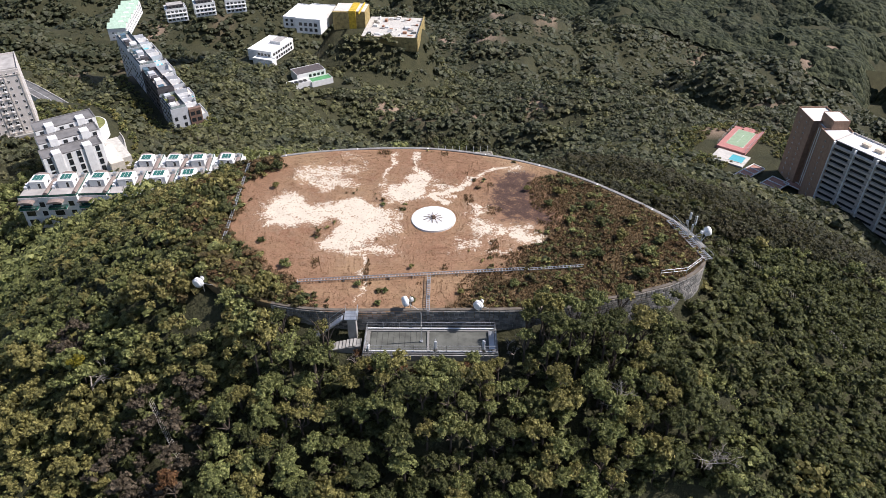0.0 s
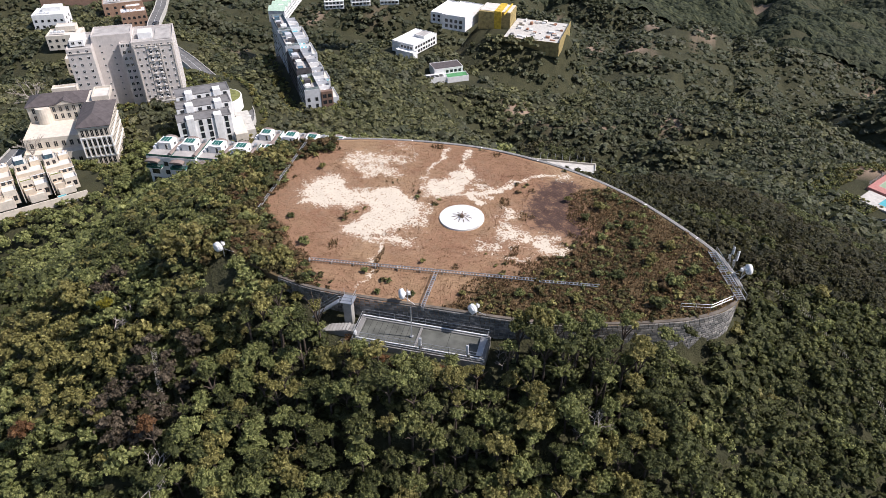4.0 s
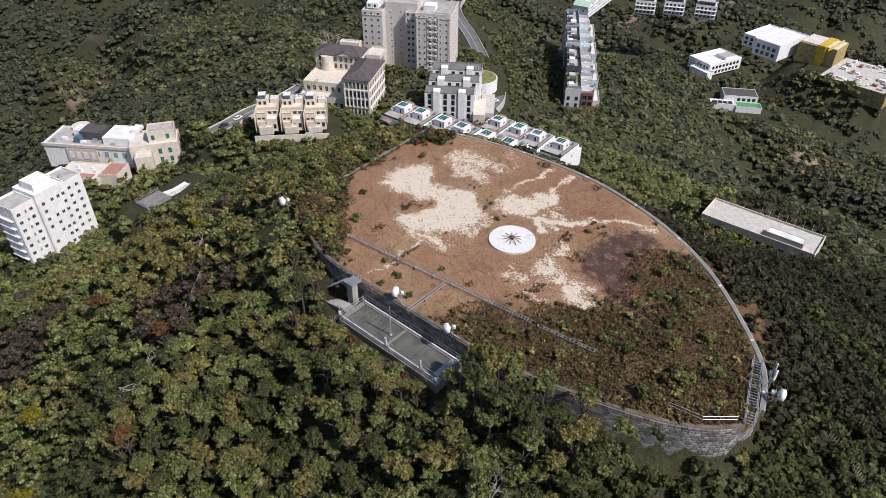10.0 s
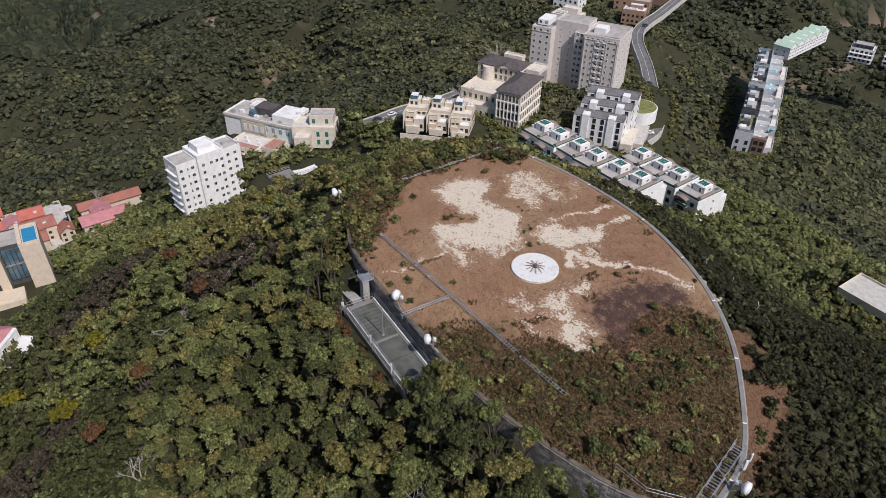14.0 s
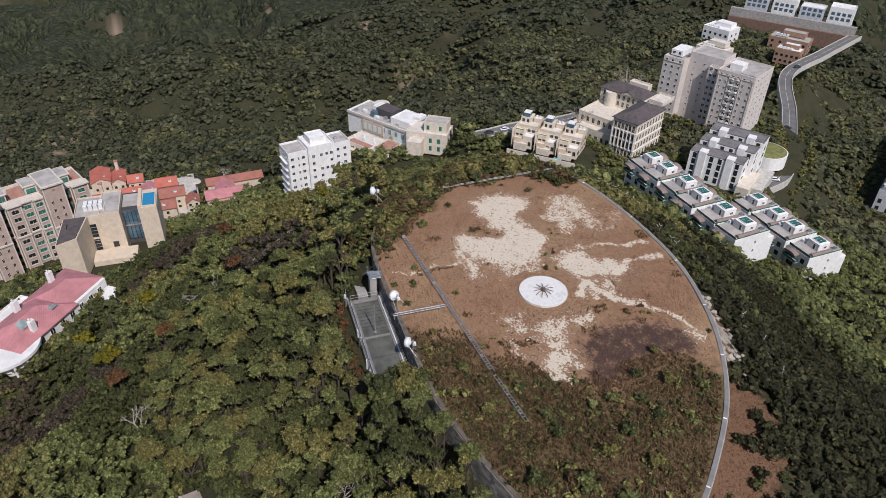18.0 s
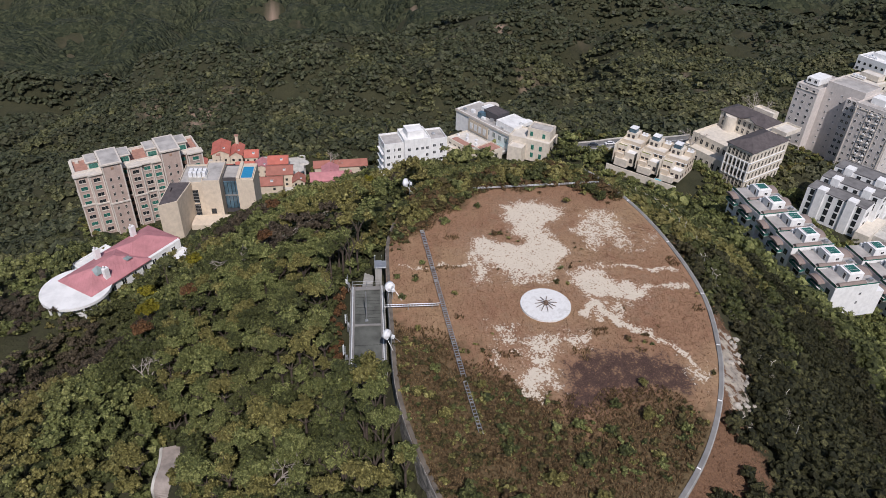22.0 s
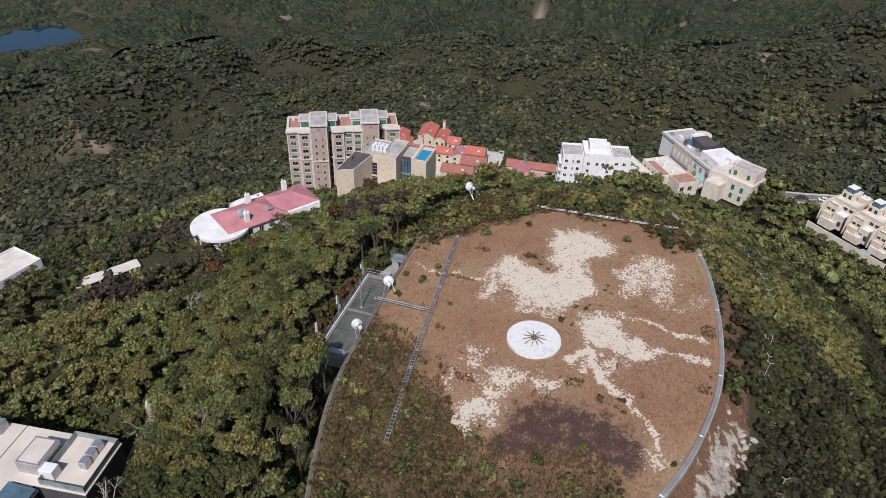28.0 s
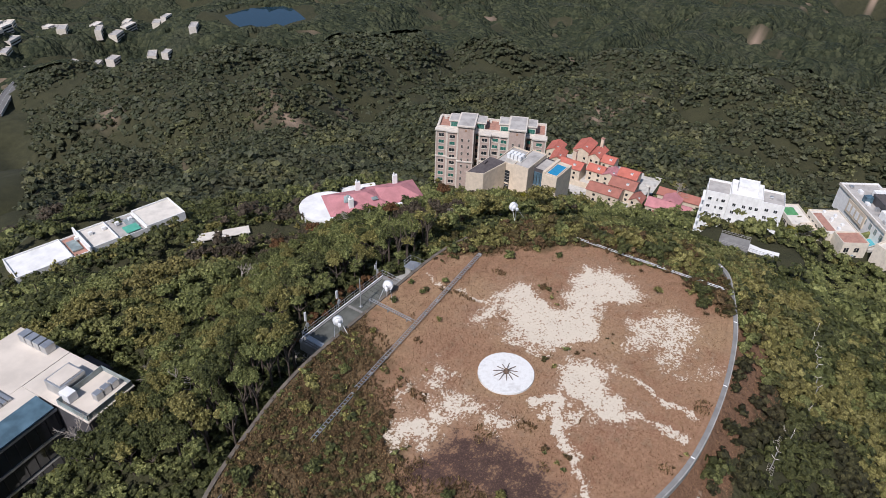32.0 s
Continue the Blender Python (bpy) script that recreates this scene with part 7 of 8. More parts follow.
ICO_V = np.array([(0, 0, 1), *[(0.894 * math.cos(k * math.tau / 5), 0.894 * math.sin(k * math.tau / 5), 0.447) for k in range(5)],
                  *[(0.894 * math.cos((k + 0.5) * math.tau / 5), 0.894 * math.sin((k + 0.5) * math.tau / 5), -0.447) for k in range(5)], (0, 0, -1)])
ICO_F = np.array([t for k in range(5) for t in ((0, 1 + k, 1 + (k + 1) % 5), (1 + k, 6 + k, 1 + (k + 1) % 5), (1 + (k + 1) % 5, 6 + k, 6 + (k + 1) % 5), (6 + k, 11, 6 + (k + 1) % 5))])


OCT_V = np.array([(1, 0, 0), (0, 1, 0), (-1, 0, 0), (0, -1, 0), (0, 0, 1), (0, 0, -1)], float)
OCT_F = np.array([(k, (k + 1) % 4, 4) for k in range(4)] + [((k + 1) % 4, k, 5) for k in range(4)])


def crown_shape(seed, lumps, leaves, size, flat=0.75, core=0.8):
    """A crown of radius about 1: a few domes of unlike size, each set with small leafy lumps. Returns corners, quads, triangles."""
    rng = np.random.default_rng(seed)
    domes = max(1, round(lumps / 6))
    lump = 0.92 / math.sqrt(lumps)
    V, Q, T, n = [], [], [], 0
    cen, rad = [], []
    for k in range(domes):
        q = 0.0 if domes == 1 else 0.55 * math.sqrt((k + 0.35) / domes)
        a = k * 2.4 + rng.uniform(-0.5, 0.5) + seed
        dr = (0.72 if domes == 1 else rng.uniform(0.36, 0.6)) - lump * 0.4
        dc = np.array((q * math.cos(a), q * math.sin(a), (0.3 - 0.55 * q + rng.uniform(-0.2, 0.22)) * flat))
        V.append(dc + OCT_V * dr * 1.12 * (1, 1, 0.8))
        T.append(OCT_F + n)
        n += 6
        m_ = max(3, round(lumps / domes))
        for j in range(m_):
            h_ = 1.0 - 1.25 * (j + 0.5) / m_
            w, b_ = math.sqrt(max(0.0, 1 - h_ * h_)), j * 2.4 + rng.uniform(-0.5, 0.5)
            cen.append(dc + np.array((w * math.cos(b_), w * math.sin(b_), h_ * 0.85)) * dr * rng.uniform(0.82, 1.22))
            rad.append(lump * rng.uniform(0.65, 1.25))
    cen, rad = np.array(cen), np.array(rad)
    for c, r in zip(cen, rad):
        V.append(c + OCT_V * r * core * rng.uniform(0.85, 1.25, (6, 1)) * (1, 1, 0.85))
        T.append(OCT_F + n)
        n += 6
        d = fan(rng, leaves * 2)
        d = d[d[:, 2] > -0.3][:leaves]
        p = c + d * r * rng.uniform(0.75, 1.2, (len(d), 1)) * (1, 1, 0.85)
        away = np.linalg.norm(p[:, None] - cen[None], axis=2) / rad[None]
        keep = (away > 0.7).all(1)
        p, d = p[keep], d[keep]
        nrm = d + 0.42 * rng.normal(size=d.shape) + (0, 0, 0.25)
        nrm /= np.linalg.norm(nrm, axis=1)[:, None]
        t = np.cross(nrm, fan(rng, len(d)))
        t /= np.linalg.norm(t, axis=1)[:, None]
        u = np.cross(nrm, t)
        s_ = size * rng.uniform(0.5, 1.35, (len(d), 1))
        sag = nrm * s_ * 0.4
        quad = np.stack([p - t * s_ - u * s_ * 0.5, p + t * s_ * 0.6 - u * s_ * 0.9 - sag * 0.5, p + t * s_ * 1.1 + u * s_ * 0.6 - sag, p - t * s_ * 0.7 + u * s_], 1)
        V.append(quad.reshape(-1, 3))
        Q.append(np.arange(len(d) * 4).reshape(-1, 4) + n)
        n += len(d) * 4
    return np.concatenate(V), np.concatenate(Q), np.concatenate(T)


def crown_tuft(seed, domes, leaves, size, flat=0.8):
    """A distant crown: one to three low domes under a coat of leafy sprays. Returns corners, quads, triangles."""
    rng = np.random.default_rng(seed)
    V, Q, T, n = [], [], [], 0
    for k in range(domes):
        q, a = (0.0 if domes == 1 else 0.42), k * math.tau / domes + rng.uniform(-0.5, 0.5)
        dr = 0.82 if domes == 1 else rng.uniform(0.42, 0.66)
        dc = np.array((q * math.cos(a), q * math.sin(a), rng.uniform(-0.12, 0.22)))
        V.append(dc + OCT_V * dr * 0.86 * (1, 1, flat))
        T.append(OCT_F + n)
        n += 6
        d = fan(rng, leaves * 3)
        d = d[d[:, 2] > -0.15][:leaves]
        p = dc + d * dr * rng.uniform(0.72, 1.12, (len(d), 1)) * (1, 1, flat)
        nrm = 0.8 * d + 0.45 * rng.normal(size=d.shape) + (0, 0, 0.6)
        nrm /= np.linalg.norm(nrm, axis=1)[:, None]
        t = np.cross(nrm, fan(rng, len(d)))
        t /= np.linalg.norm(t, axis=1)[:, None]
        u = np.cross(nrm, t)
        s_ = size * rng.uniform(0.55, 1.4, (len(d), 1))
        quad = np.stack([p - t * s_ - u * s_ * 0.5, p + t * s_ * 0.6 - u * s_ * 0.9, p + t * s_ * 1.1 + u * s_ * 0.6 - nrm * s_ * 0.4, p - t * s_ * 0.7 + u * s_], 1)
        V.append(quad.reshape(-1, 3))
        Q.append(np.arange(len(d) * 4).reshape(-1, 4) + n)
        n += len(d) * 4
    return np.concatenate(V), np.concatenate(Q), np.concatenate(T)


def scatter_mesh(name, shapes, x, y, z, r, hgt, seed, mat):
    """One mesh of many crowns, each a turned and scaled copy of a shape."""
    rng = np.random.default_rng(seed)
    which = rng.integers(0, len(shapes), len(x))
    turn = rng.uniform(0, math.tau, len(x))
    V, Q, T, n = [], [], [], 0
    for k, (sv, sq, st) in enumerate(shapes):
        i = np.nonzero(which == k)[0]
        if not len(i):
            continue
        c, s_ = np.cos(turn[i])[:, None], np.sin(turn[i])[:, None]
        rr, hh = r[i][:, None], (r[i] * hgt[i])[:, None]
        vv = np.stack([(sv[:, 0] * c - sv[:, 1] * s_) * rr + x[i][:, None], (sv[:, 0] * s_ + sv[:, 1] * c) * rr + y[i][:, None], sv[:, 2] * hh + z[i][:, None]], 2)
        off = n + np.arange(len(i))[:, None, None] * len(sv)
        V.append(vv.reshape(-1, 3))
        Q.append((sq[None] + off).reshape(-1, 4))
        T.append((st[None] + off).reshape(-1, 3))
        n += len(i) * len(sv)
    return raw_mesh(name, np.concatenate(V), np.concatenate(Q), np.concatenate(T), True, (mat,))


def plant(x0, x1, y0, y1, gap, seed):
    """Points on a jittered triangular grid."""
    rng = np.random.default_rng(seed)
    gx_ = np.arange(x0, x1, gap)
    gy_ = np.arange(y0, y1, gap * 0.866)
    A, B = np.meshgrid(gx_, gy_)
    A = A + (np.arange(len(gy_)) % 2)[:, None] * gap / 2
    A, B = A + rng.uniform(-0.42, 0.42, A.shape) * gap, B + rng.uniform(-0.42, 0.42, B.shape) * gap
    return A.ravel(), B.ravel()


# footprints kept clear: centre, half length, half width, turn
CLEAR_TERRACE = [(-205, 276, 24, 12, 30), (-199, 224.5, 18, 20.5, 29), (-146, 243, 18, 15, 37), (-112, 201, 32, 12, 4), (-100, 235, 22, 12, 4), (-178, 178, 23, 16, 47), (-159, 275, 9, 9, 0), (-173, 388, 13, 64, 34), (-290, 575, 22, 60, 40), (-215, 630, 45, 14, 22), (-145, 560, 16, 26, -20), (-104, 516, 20, 16, 32), (-84, 505, 13, 9, 40)]
CLEAR_VALLEY = [(-60, 608, 41, 26, -5), (-120, 612, 24, 30, -12), (0, 220, 21, 8, 3), (47, 243, 8, 6, 0), (-194, 79, 8, 16, 13), (-245, 118, 28, 18, 35), (-222, 136, 13, 10, 58), (-157, 6, 13, 19, 26), (-206, -33, 12, 28, 26), (-75, 2, 17, 8, -34), (-47, -17, 12, 4, -34), (-37, -77, 29, 9, -11), (23.5, 27, 8.5, 11.5, 7)]
CLEAR_WEST = [(-126, 93, 5.5, 15, 7), (-133.5, 119, 4, 3, 20), (183, 390, 22, 24, 52), (190, 350, 30, 26, 38), (225, 300, 34, 14, -58), (208, 342, 10, 26, 0), (-210, 176, 5, 24, 8), (-150, 282, 5, 34, 40), (-225, 345, 5, 62, 52), (-280, 415, 5, 40, 28), (-137, 245, 5, 20, 10), (-2, 61.5, 10.5, 4, 0), (-13.5, 63, 3.5, 1.6, 0)]
CLEAR_SOUTH = [(-31.4, 67, 2.6, 2.6, 0), (36, 38, 13, 7, 11), (27, 42, 6, 4, 7), (-282, 335, 11, 9, 30), (-318, 366, 12, 9, 25), (-352, 396, 12, 10, 25), (-322, 432, 15, 9, 35), (-300, 412, 10, 7, 35), (-355, 470, 50, 14, 40), (8.6, 36.7, 5, 2.3, 0), (-262, -2, 30, 26, 80), (-252, 45, 17, 14, 95), (-168, -2, 17, 18, 0)]
CLEAR = CLEAR_TERRACE + CLEAR_VALLEY + CLEAR_WEST + CLEAR_SOUTH


def clear_of(x, y, grow=1.5):
    ok = x < 30 + np.where(y > 0, 0.7, 0.45) * y
    for cx, cy, a, b_, t in CLEAR:
        c, s_ = math.cos(math.radians(t)), math.sin(math.radians(t))
        u, v = (x - cx) * c + (y - cy) * s_, -(x - cx) * s_ + (y - cy) * c
        ok &= (np.abs(u) > a + grow) | (np.abs(v) > b_ + grow)
    return ok


def cover_of(x, y):
    """Where low cover may grow: off the roads and outside the cores of the footprints."""
    ok = np.ones(x.shape, bool)
    for cx, cy, a, b_, t in CLEAR:
        c, s_ = math.cos(math.radians(t)), math.sin(math.radians(t))
        u, v = (x - cx) * c + (y - cy) * s_, -(x - cx) * s_ + (y - cy) * c
        grow = -0.6 if min(a, b_) <= 5.5 or min(a, b_) > 25 else -4.0
        ok &= (np.abs(u) > a + grow) | (np.abs(v) > b_ + grow)
    return ok


def polar(x, y):
    return np.degrees(np.arctan2(y - 85, x)) % 360


SHAPES_A = [crown_shape(100 + k, 20, 26, 0.062, core=0.7) for k in range(6)]
SHAPES_B = [crown_shape(200 + k, 9, 11, 0.1, core=0.72) for k in range(10)]
SHAPES_C = [crown_tuft(300 + k, 2 + k % 2, 17, 0.14) for k in range(10)]
SHAPES_D = [crown_tuft(400 + k, 1 + k % 2, 15 - 7 * (k % 2), 0.24, 0.7) for k in range(10)]
SHAPES_E = [crown_tuft(800 + k, 1, 5, 0.36, 0.65) for k in range(8)]
SHAPES_T = [crown_shape(700 + k, 3, 6, 0.28, 0.9) for k in range(8)]
SHAPES_S = [crown_shape(500 + k, 5, 7, 0.2, 0.9) for k in range(8)]


def trunk_mesh(seed):
    rng = np.random.default_rng(seed)
    bm = bmesh.new()
    rod_bm((0, 0, -1.5), (0.1, 0.05, 2.2), 0.17, bm, 8, 0.12)
    for k in range(5):
        a = k * 1.26 + rng.uniform(0, 0.5)
        m_ = Vector((0.55 * math.cos(a), 0.55 * math.sin(a), 2.9 + rng.uniform(-0.2, 0.3)))
        rod_bm((0.1, 0.05, 2.1), m_, 0.09, bm, 6, 0.06)
        rod_bm(m_, m_ + Vector((0.6 * math.cos(a + 0.4), 0.6 * math.sin(a + 0.4), 0.6)), 0.06, bm, 5, 0.025)
    me = bpy.data.meshes.new("trunk")
    bm.to_mesh(me)
    bm.free()
    me.materials.append(MATS["bark"])
    return me


def near_zone(x, y, d):
    """The wood just below the front wall and at the tank's sides."""
    return (d > 1.1) & (d < 34) & (x > -34) & (x < 40) & (y < 68)


TINTS = ["leaves"] * 5 + ["leaves_olive"] * 3 + ["leaves_dark"] * 2
crowns = {}
trunks = [trunk_mesh(k) for k in range(4)]
tx, ty = plant(-60, 62, 0, 72, 2.35, 1)
td = rim_distance(tx, ty)
ok = near_zone(tx, ty, td) & clear_of(tx, ty, 0.8)
tx, ty, td = tx[ok], ty[ok], td[ok]
tz = ground_z(tx, ty)
rng = np.random.default_rng(7)
order = np.argsort(np.hypot(tx - 3, ty - 42))[:300]
LABELS = {"leaves": "broad green tree with a dense lobed crown on the slope", "leaves_olive": "olive-green tree with a dense lobed crown on the slope", "leaves_dark": "dark green tree with a dense crown on the slope"}
for i in order:
    k, mat = int(rng.integers(6)), TINTS[int(rng.integers(10))] if tx[i] < 24 else ("leaves_dark", "leaves_dark", "leaves_olive")[int(rng.integers(3))]
    if (k, mat) not in crowns:
        sv, sq, st = SHAPES_A[k]
        crowns[(k, mat)] = raw_mesh("crown", sv, sq, st, mats=(mat,))
    r = 1.15 + 1.15 * rng.random() ** 1.6
    th = empty("tree", LABELS[mat], "tree", pose(tx[i], ty[i], tz[i], 0, 0, rng.uniform(0, 360)), "trees below the wall")
    part("trunk", trunks[int(rng.integers(4))], "bark", th, at=Matrix.Diagonal((1, 1, rng.uniform(0.85, 1.15) + (0.9 if td[i] < 8 and abs(tx[i] + 2) > 10 else 0), 1)))
    part("crown", crowns[(k, mat)], mat, th, at=Matrix.Translation((0, 0, rng.uniform(2.8, 4.6) + (3.4 if td[i] < 7 and 8 < tx[i] < 31 else 2.0 if td[i] < 9 and abs(tx[i] + 2) > 12 else -0.7 if td[i] < 9 else 0))) @ Matrix.Diagonal((r, r, r * rng.uniform(0.85, 1.15), 1)))
used = {(round(tx[i], 3), round(ty[i], 3)) for i in order}


def woods(name, label, shapes, x, y, r, lift, hgt, seed, mat="leaves"):
    z = np.where(rim_distance(x, y) < 0, 0.0, ground_z(x, y)) + lift
    ob = new(name, scatter_mesh(name, shapes, x, y, z, r, hgt, seed, mat))
    return tagged(ob, label, "woodland", kind="stuff")


def sorted_woods(name, label, shapes, x, y, r, lift, hgt, seed, mid_leaf="leaves", lite_leaf="leaves_olive", dark_leaf="leaves_dark"):
    """Woods in three leaf colours, by stands; darker north, east and south of the roof."""
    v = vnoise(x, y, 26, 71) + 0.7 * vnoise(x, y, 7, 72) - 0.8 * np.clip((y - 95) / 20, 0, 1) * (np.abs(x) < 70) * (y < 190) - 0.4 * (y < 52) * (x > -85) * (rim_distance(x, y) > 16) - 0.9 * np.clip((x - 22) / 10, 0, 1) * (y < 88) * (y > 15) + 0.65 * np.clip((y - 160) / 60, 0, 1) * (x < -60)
    umber = (vnoise(x, y, 17, 73) > 0.42) & (x < -22) & (x > -130) & (y < 75)
    if umber.any() and "far" not in mid_leaf:
        woods(name, "dark purplish-brown crowns standing among the evergreens", shapes, x[umber], y[umber], r[umber], lift[umber], hgt[umber], seed + 5, "leaves_umber")
        x, y, r, lift, hgt, v = (q[~umber] for q in (x, y, r, lift, hgt, v))
    for j, (mat, sel) in enumerate(((dark_leaf, v < -0.32), (mid_leaf, (v >= -0.32) & (v < 0.35)), (lite_leaf, v >= 0.35))):
        if sel.any():
            woods(name, label, shapes, x[sel], y[sel], r[sel], lift[sel], hgt[sel], seed + j, mat)


# hilltop slopes: trees on the west and south, low dark heath on the north and east
x, y = plant(-125, 105, -30, 175, 2.45, 2)
d = rim_distance(x, y)
a = polar(x, y)
heath = ((a > 12) & (a < 158)) | ((x > 33) & (d < 8) & (y > 58))
near = np.where((a > 205) & (a < 292), 82, 50)
ok = (d < near) & (d > 1.4) & ~(heath & (d < 30 + 8 * vnoise(x, y, 14, 35))) & clear_of(x, y)
reach = np.hypot(tx[order] - 3, ty[order] - 42).max()
ok &= ~(near_zone(x, y, d) & (np.hypot(x - 3, y - 42) < reach - 1))
x, y, d, a = x[ok], y[ok], d[ok], a[ok]
rng = np.random.default_rng(12)
low = np.where(((a < 158) & (a > 12)) | ((x > 28) & (y < 88)), 0.6, 1.0) * np.where((x < -36) & (y > 72), np.clip(0.32 + (d - 28) / 50, 0.32, 1), 1)
r = (1.1 + 1.25 * rng.random(len(x)) ** 1.6) * (0.6 + 0.4 * low)
lift, tall = rng.uniform(1.4, 3.8, len(x)) * low, rng.uniform(0.85, 1.2, len(x))
lift = lift + np.where((d < 8) & (y < 74) & (x > 8) & (x < 30), 5.4 - 0.4 * d, np.where((d < 8) & (y < 70) & (x < -13), 2.4, 0))
north = (a > 5) & (a < 150) & (y > 88)
sorted_woods("hilltop_woods", "dense evergreen woodland on the slopes round the reservoir", SHAPES_B, x[~north], y[~north], r[~north], lift[~north], tall[~north], 13)
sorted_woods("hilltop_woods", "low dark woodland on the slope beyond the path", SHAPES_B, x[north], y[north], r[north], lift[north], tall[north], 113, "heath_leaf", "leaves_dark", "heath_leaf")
x, y = plant(-85, 75, 50, 160, 1.95, 18)
d = rim_distance(x, y)
a = polar(x, y)
heath = ((a > 12) & (a < 168)) | ((x > 33) & (d < 9))
bank = np.clip(1.25 - d / (5.4 + 2.6 * vnoise(x, y, 7, 21) + 2.5 * np.exp(-((x - 31) / 8) ** 2)), 0, 1) * np.clip((y - 80) / 15, 0, 1)
scree = np.hypot((x - 7) / 9.5, (y - 107.2 + 0.25 * (x - 7)) / 2.2) < 1.0
ok = heath & (d > np.where(y < 80, 0.7, 1.3)) & (d < 40) & (bank < 0.35 + 0.6 * (lattice(np.floor(x), np.floor(y), 3) > 0.55)) & ~scree & clear_of(x, y, 0.3)
ok |= (d < -0.6) & (x < -33.6 + 1.3 * vnoise(x, y, 4, 36)) | ((d > 0.8) & (d < 3.5) & (x < -24) & (y < 100)) & clear_of(x, y, 0.3)
x, y, d = x[ok], y[ok], d[ok]
rng = np.random.default_rng(19)
r = 0.95 + 0.85 * rng.random(len(x)) ** 1.4
dark = vnoise(x, y, 5, 37) + 0.5 * vnoise(x, y, 17, 38)
lush = (x < -24) | ((x > 30) & (y < 80))
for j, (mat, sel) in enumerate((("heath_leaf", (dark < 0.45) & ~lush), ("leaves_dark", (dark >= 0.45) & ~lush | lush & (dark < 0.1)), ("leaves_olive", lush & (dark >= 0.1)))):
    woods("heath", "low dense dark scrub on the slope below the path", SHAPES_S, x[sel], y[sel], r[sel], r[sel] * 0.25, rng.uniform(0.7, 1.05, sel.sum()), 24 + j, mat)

# low undergrowth that closes the wood's floor
x, y = plant(-62, 84, 2, 92, 2.1, 15)
d = rim_distance(x, y)
ok = (d > 0.9) & (d < 46) & ((y < 69) | (x > 39)) & clear_of(x, y, 0.2)
x, y = x[ok], y[ok]
rng = np.random.default_rng(16)
woods("undergrowth", "low green undergrowth between the trunks", SHAPES_S, x, y, rng.uniform(0.9, 1.7, len(x)), rng.uniform(0.0, 0.7, len(x)), rng.uniform(0.6, 1.0, len(x)), 17, "leaves_dark")

x, y = plant(-110, -26, 55, 135, 2.2, 60)
d = rim_distance(x, y)
ok = (d > 1.2) & (d < 52) & clear_of(x, y, 0.2)
x, y = x[ok], y[ok]
rng = np.random.default_rng(61)
for j, mat in enumerate(("leaves", "leaves_dark", "leaves_olive")):
    sel = lattice(np.floor(x / 3), np.floor(y / 3), 14) * 3 // 1 == j
    woods("undergrowth", "low green undergrowth on the western shoulder", SHAPES_D, x[sel], y[sel], rng.uniform(1.2, 1.9, sel.sum()), rng.uniform(0.0, 0.8, sel.sum()), rng.uniform(0.7, 1.1, sel.sum()), 62 + j, mat)
x, y = plant(-150, 70, -60, 120, 3.3, 57)
d = rim_distance(x, y)
a = polar(x, y)
ok = (d >= 40) & (d < 105) & (a > 150) & (a < 300) & clear_of(x, y, 0.6)
x, y = x[ok], y[ok]
rng = np.random.default_rng(58)
woods("undergrowth", "low green undergrowth lower down the slope", SHAPES_D, x, y, rng.uniform(1.5, 2.4, len(x)), rng.uniform(0.2, 1.0, len(x)), rng.uniform(0.6, 1.0, len(x)), 59, "leaves_dark")

# middle slopes
x, y = plant(-270, 190, -175, 330, 4.3, 3)
d = rim_distance(x, y)
a = polar(x, y)
near = np.where((a > 205) & (a < 292), 80, 48)
ok = (d >= near) & (d < 190) & clear_of(x, y, 1.2) & (((a > 95) & (a < 285)) | ((d < 80) & (a > 285)))
x, y = x[ok], y[ok]
rng = np.random.default_rng(22)
sorted_woods("hillside_woods", "evergreen woodland covering the hillside", SHAPES_C, x, y, 1.8 + 1.9 * rng.random(len(x)) ** 1.5, rng.uniform(1.6, 4.4, len(x)), rng.uniform(0.8, 1.2, len(x)), 23, "leaves", "leaves")
x, y = plant(-60, 230, 85, 330, 3.6, 26)
d = rim_distance(x, y)
a = polar(x, y)
ok = (d >= 38) & (d < 190) & clear_of(x, y, 1.2) & (a <= 95) & (a > 8)
x, y = x[ok], y[ok]
rng = np.random.default_rng(27)
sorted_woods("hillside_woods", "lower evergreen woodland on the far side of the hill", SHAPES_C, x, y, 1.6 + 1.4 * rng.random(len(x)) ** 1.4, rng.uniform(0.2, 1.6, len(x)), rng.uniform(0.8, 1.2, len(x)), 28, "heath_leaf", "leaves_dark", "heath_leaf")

# garden shrubs that close the ground round the houses
x, y = plant(-300, 262, -80, 432, 2.9, 44)
d = rim_distance(x, y)
ok = (d > 12) & cover_of(x, y) & (~clear_of(x, y, 4.5) & (x < 60) | (np.hypot(x - 195, y - 365) < 62))
x, y = x[ok], y[ok]
rng = np.random.default_rng(45)
pick = rng.random(len(x))
for j, mat in enumerate(("leaves", "leaves_dark", "leaves_olive")):
    sel = (pick >= j / 3) & (pick < (j + 1) / 3)
    woods("garden_shrubs", "clipped and wild garden shrubs round the houses", SHAPES_S, x[sel], y[sel], rng.uniform(0.9, 1.9, sel.sum()), rng.uniform(0.2, 1.0, sel.sum()), rng.uniform(0.7, 1.1, sel.sum()), 46 + j, mat)

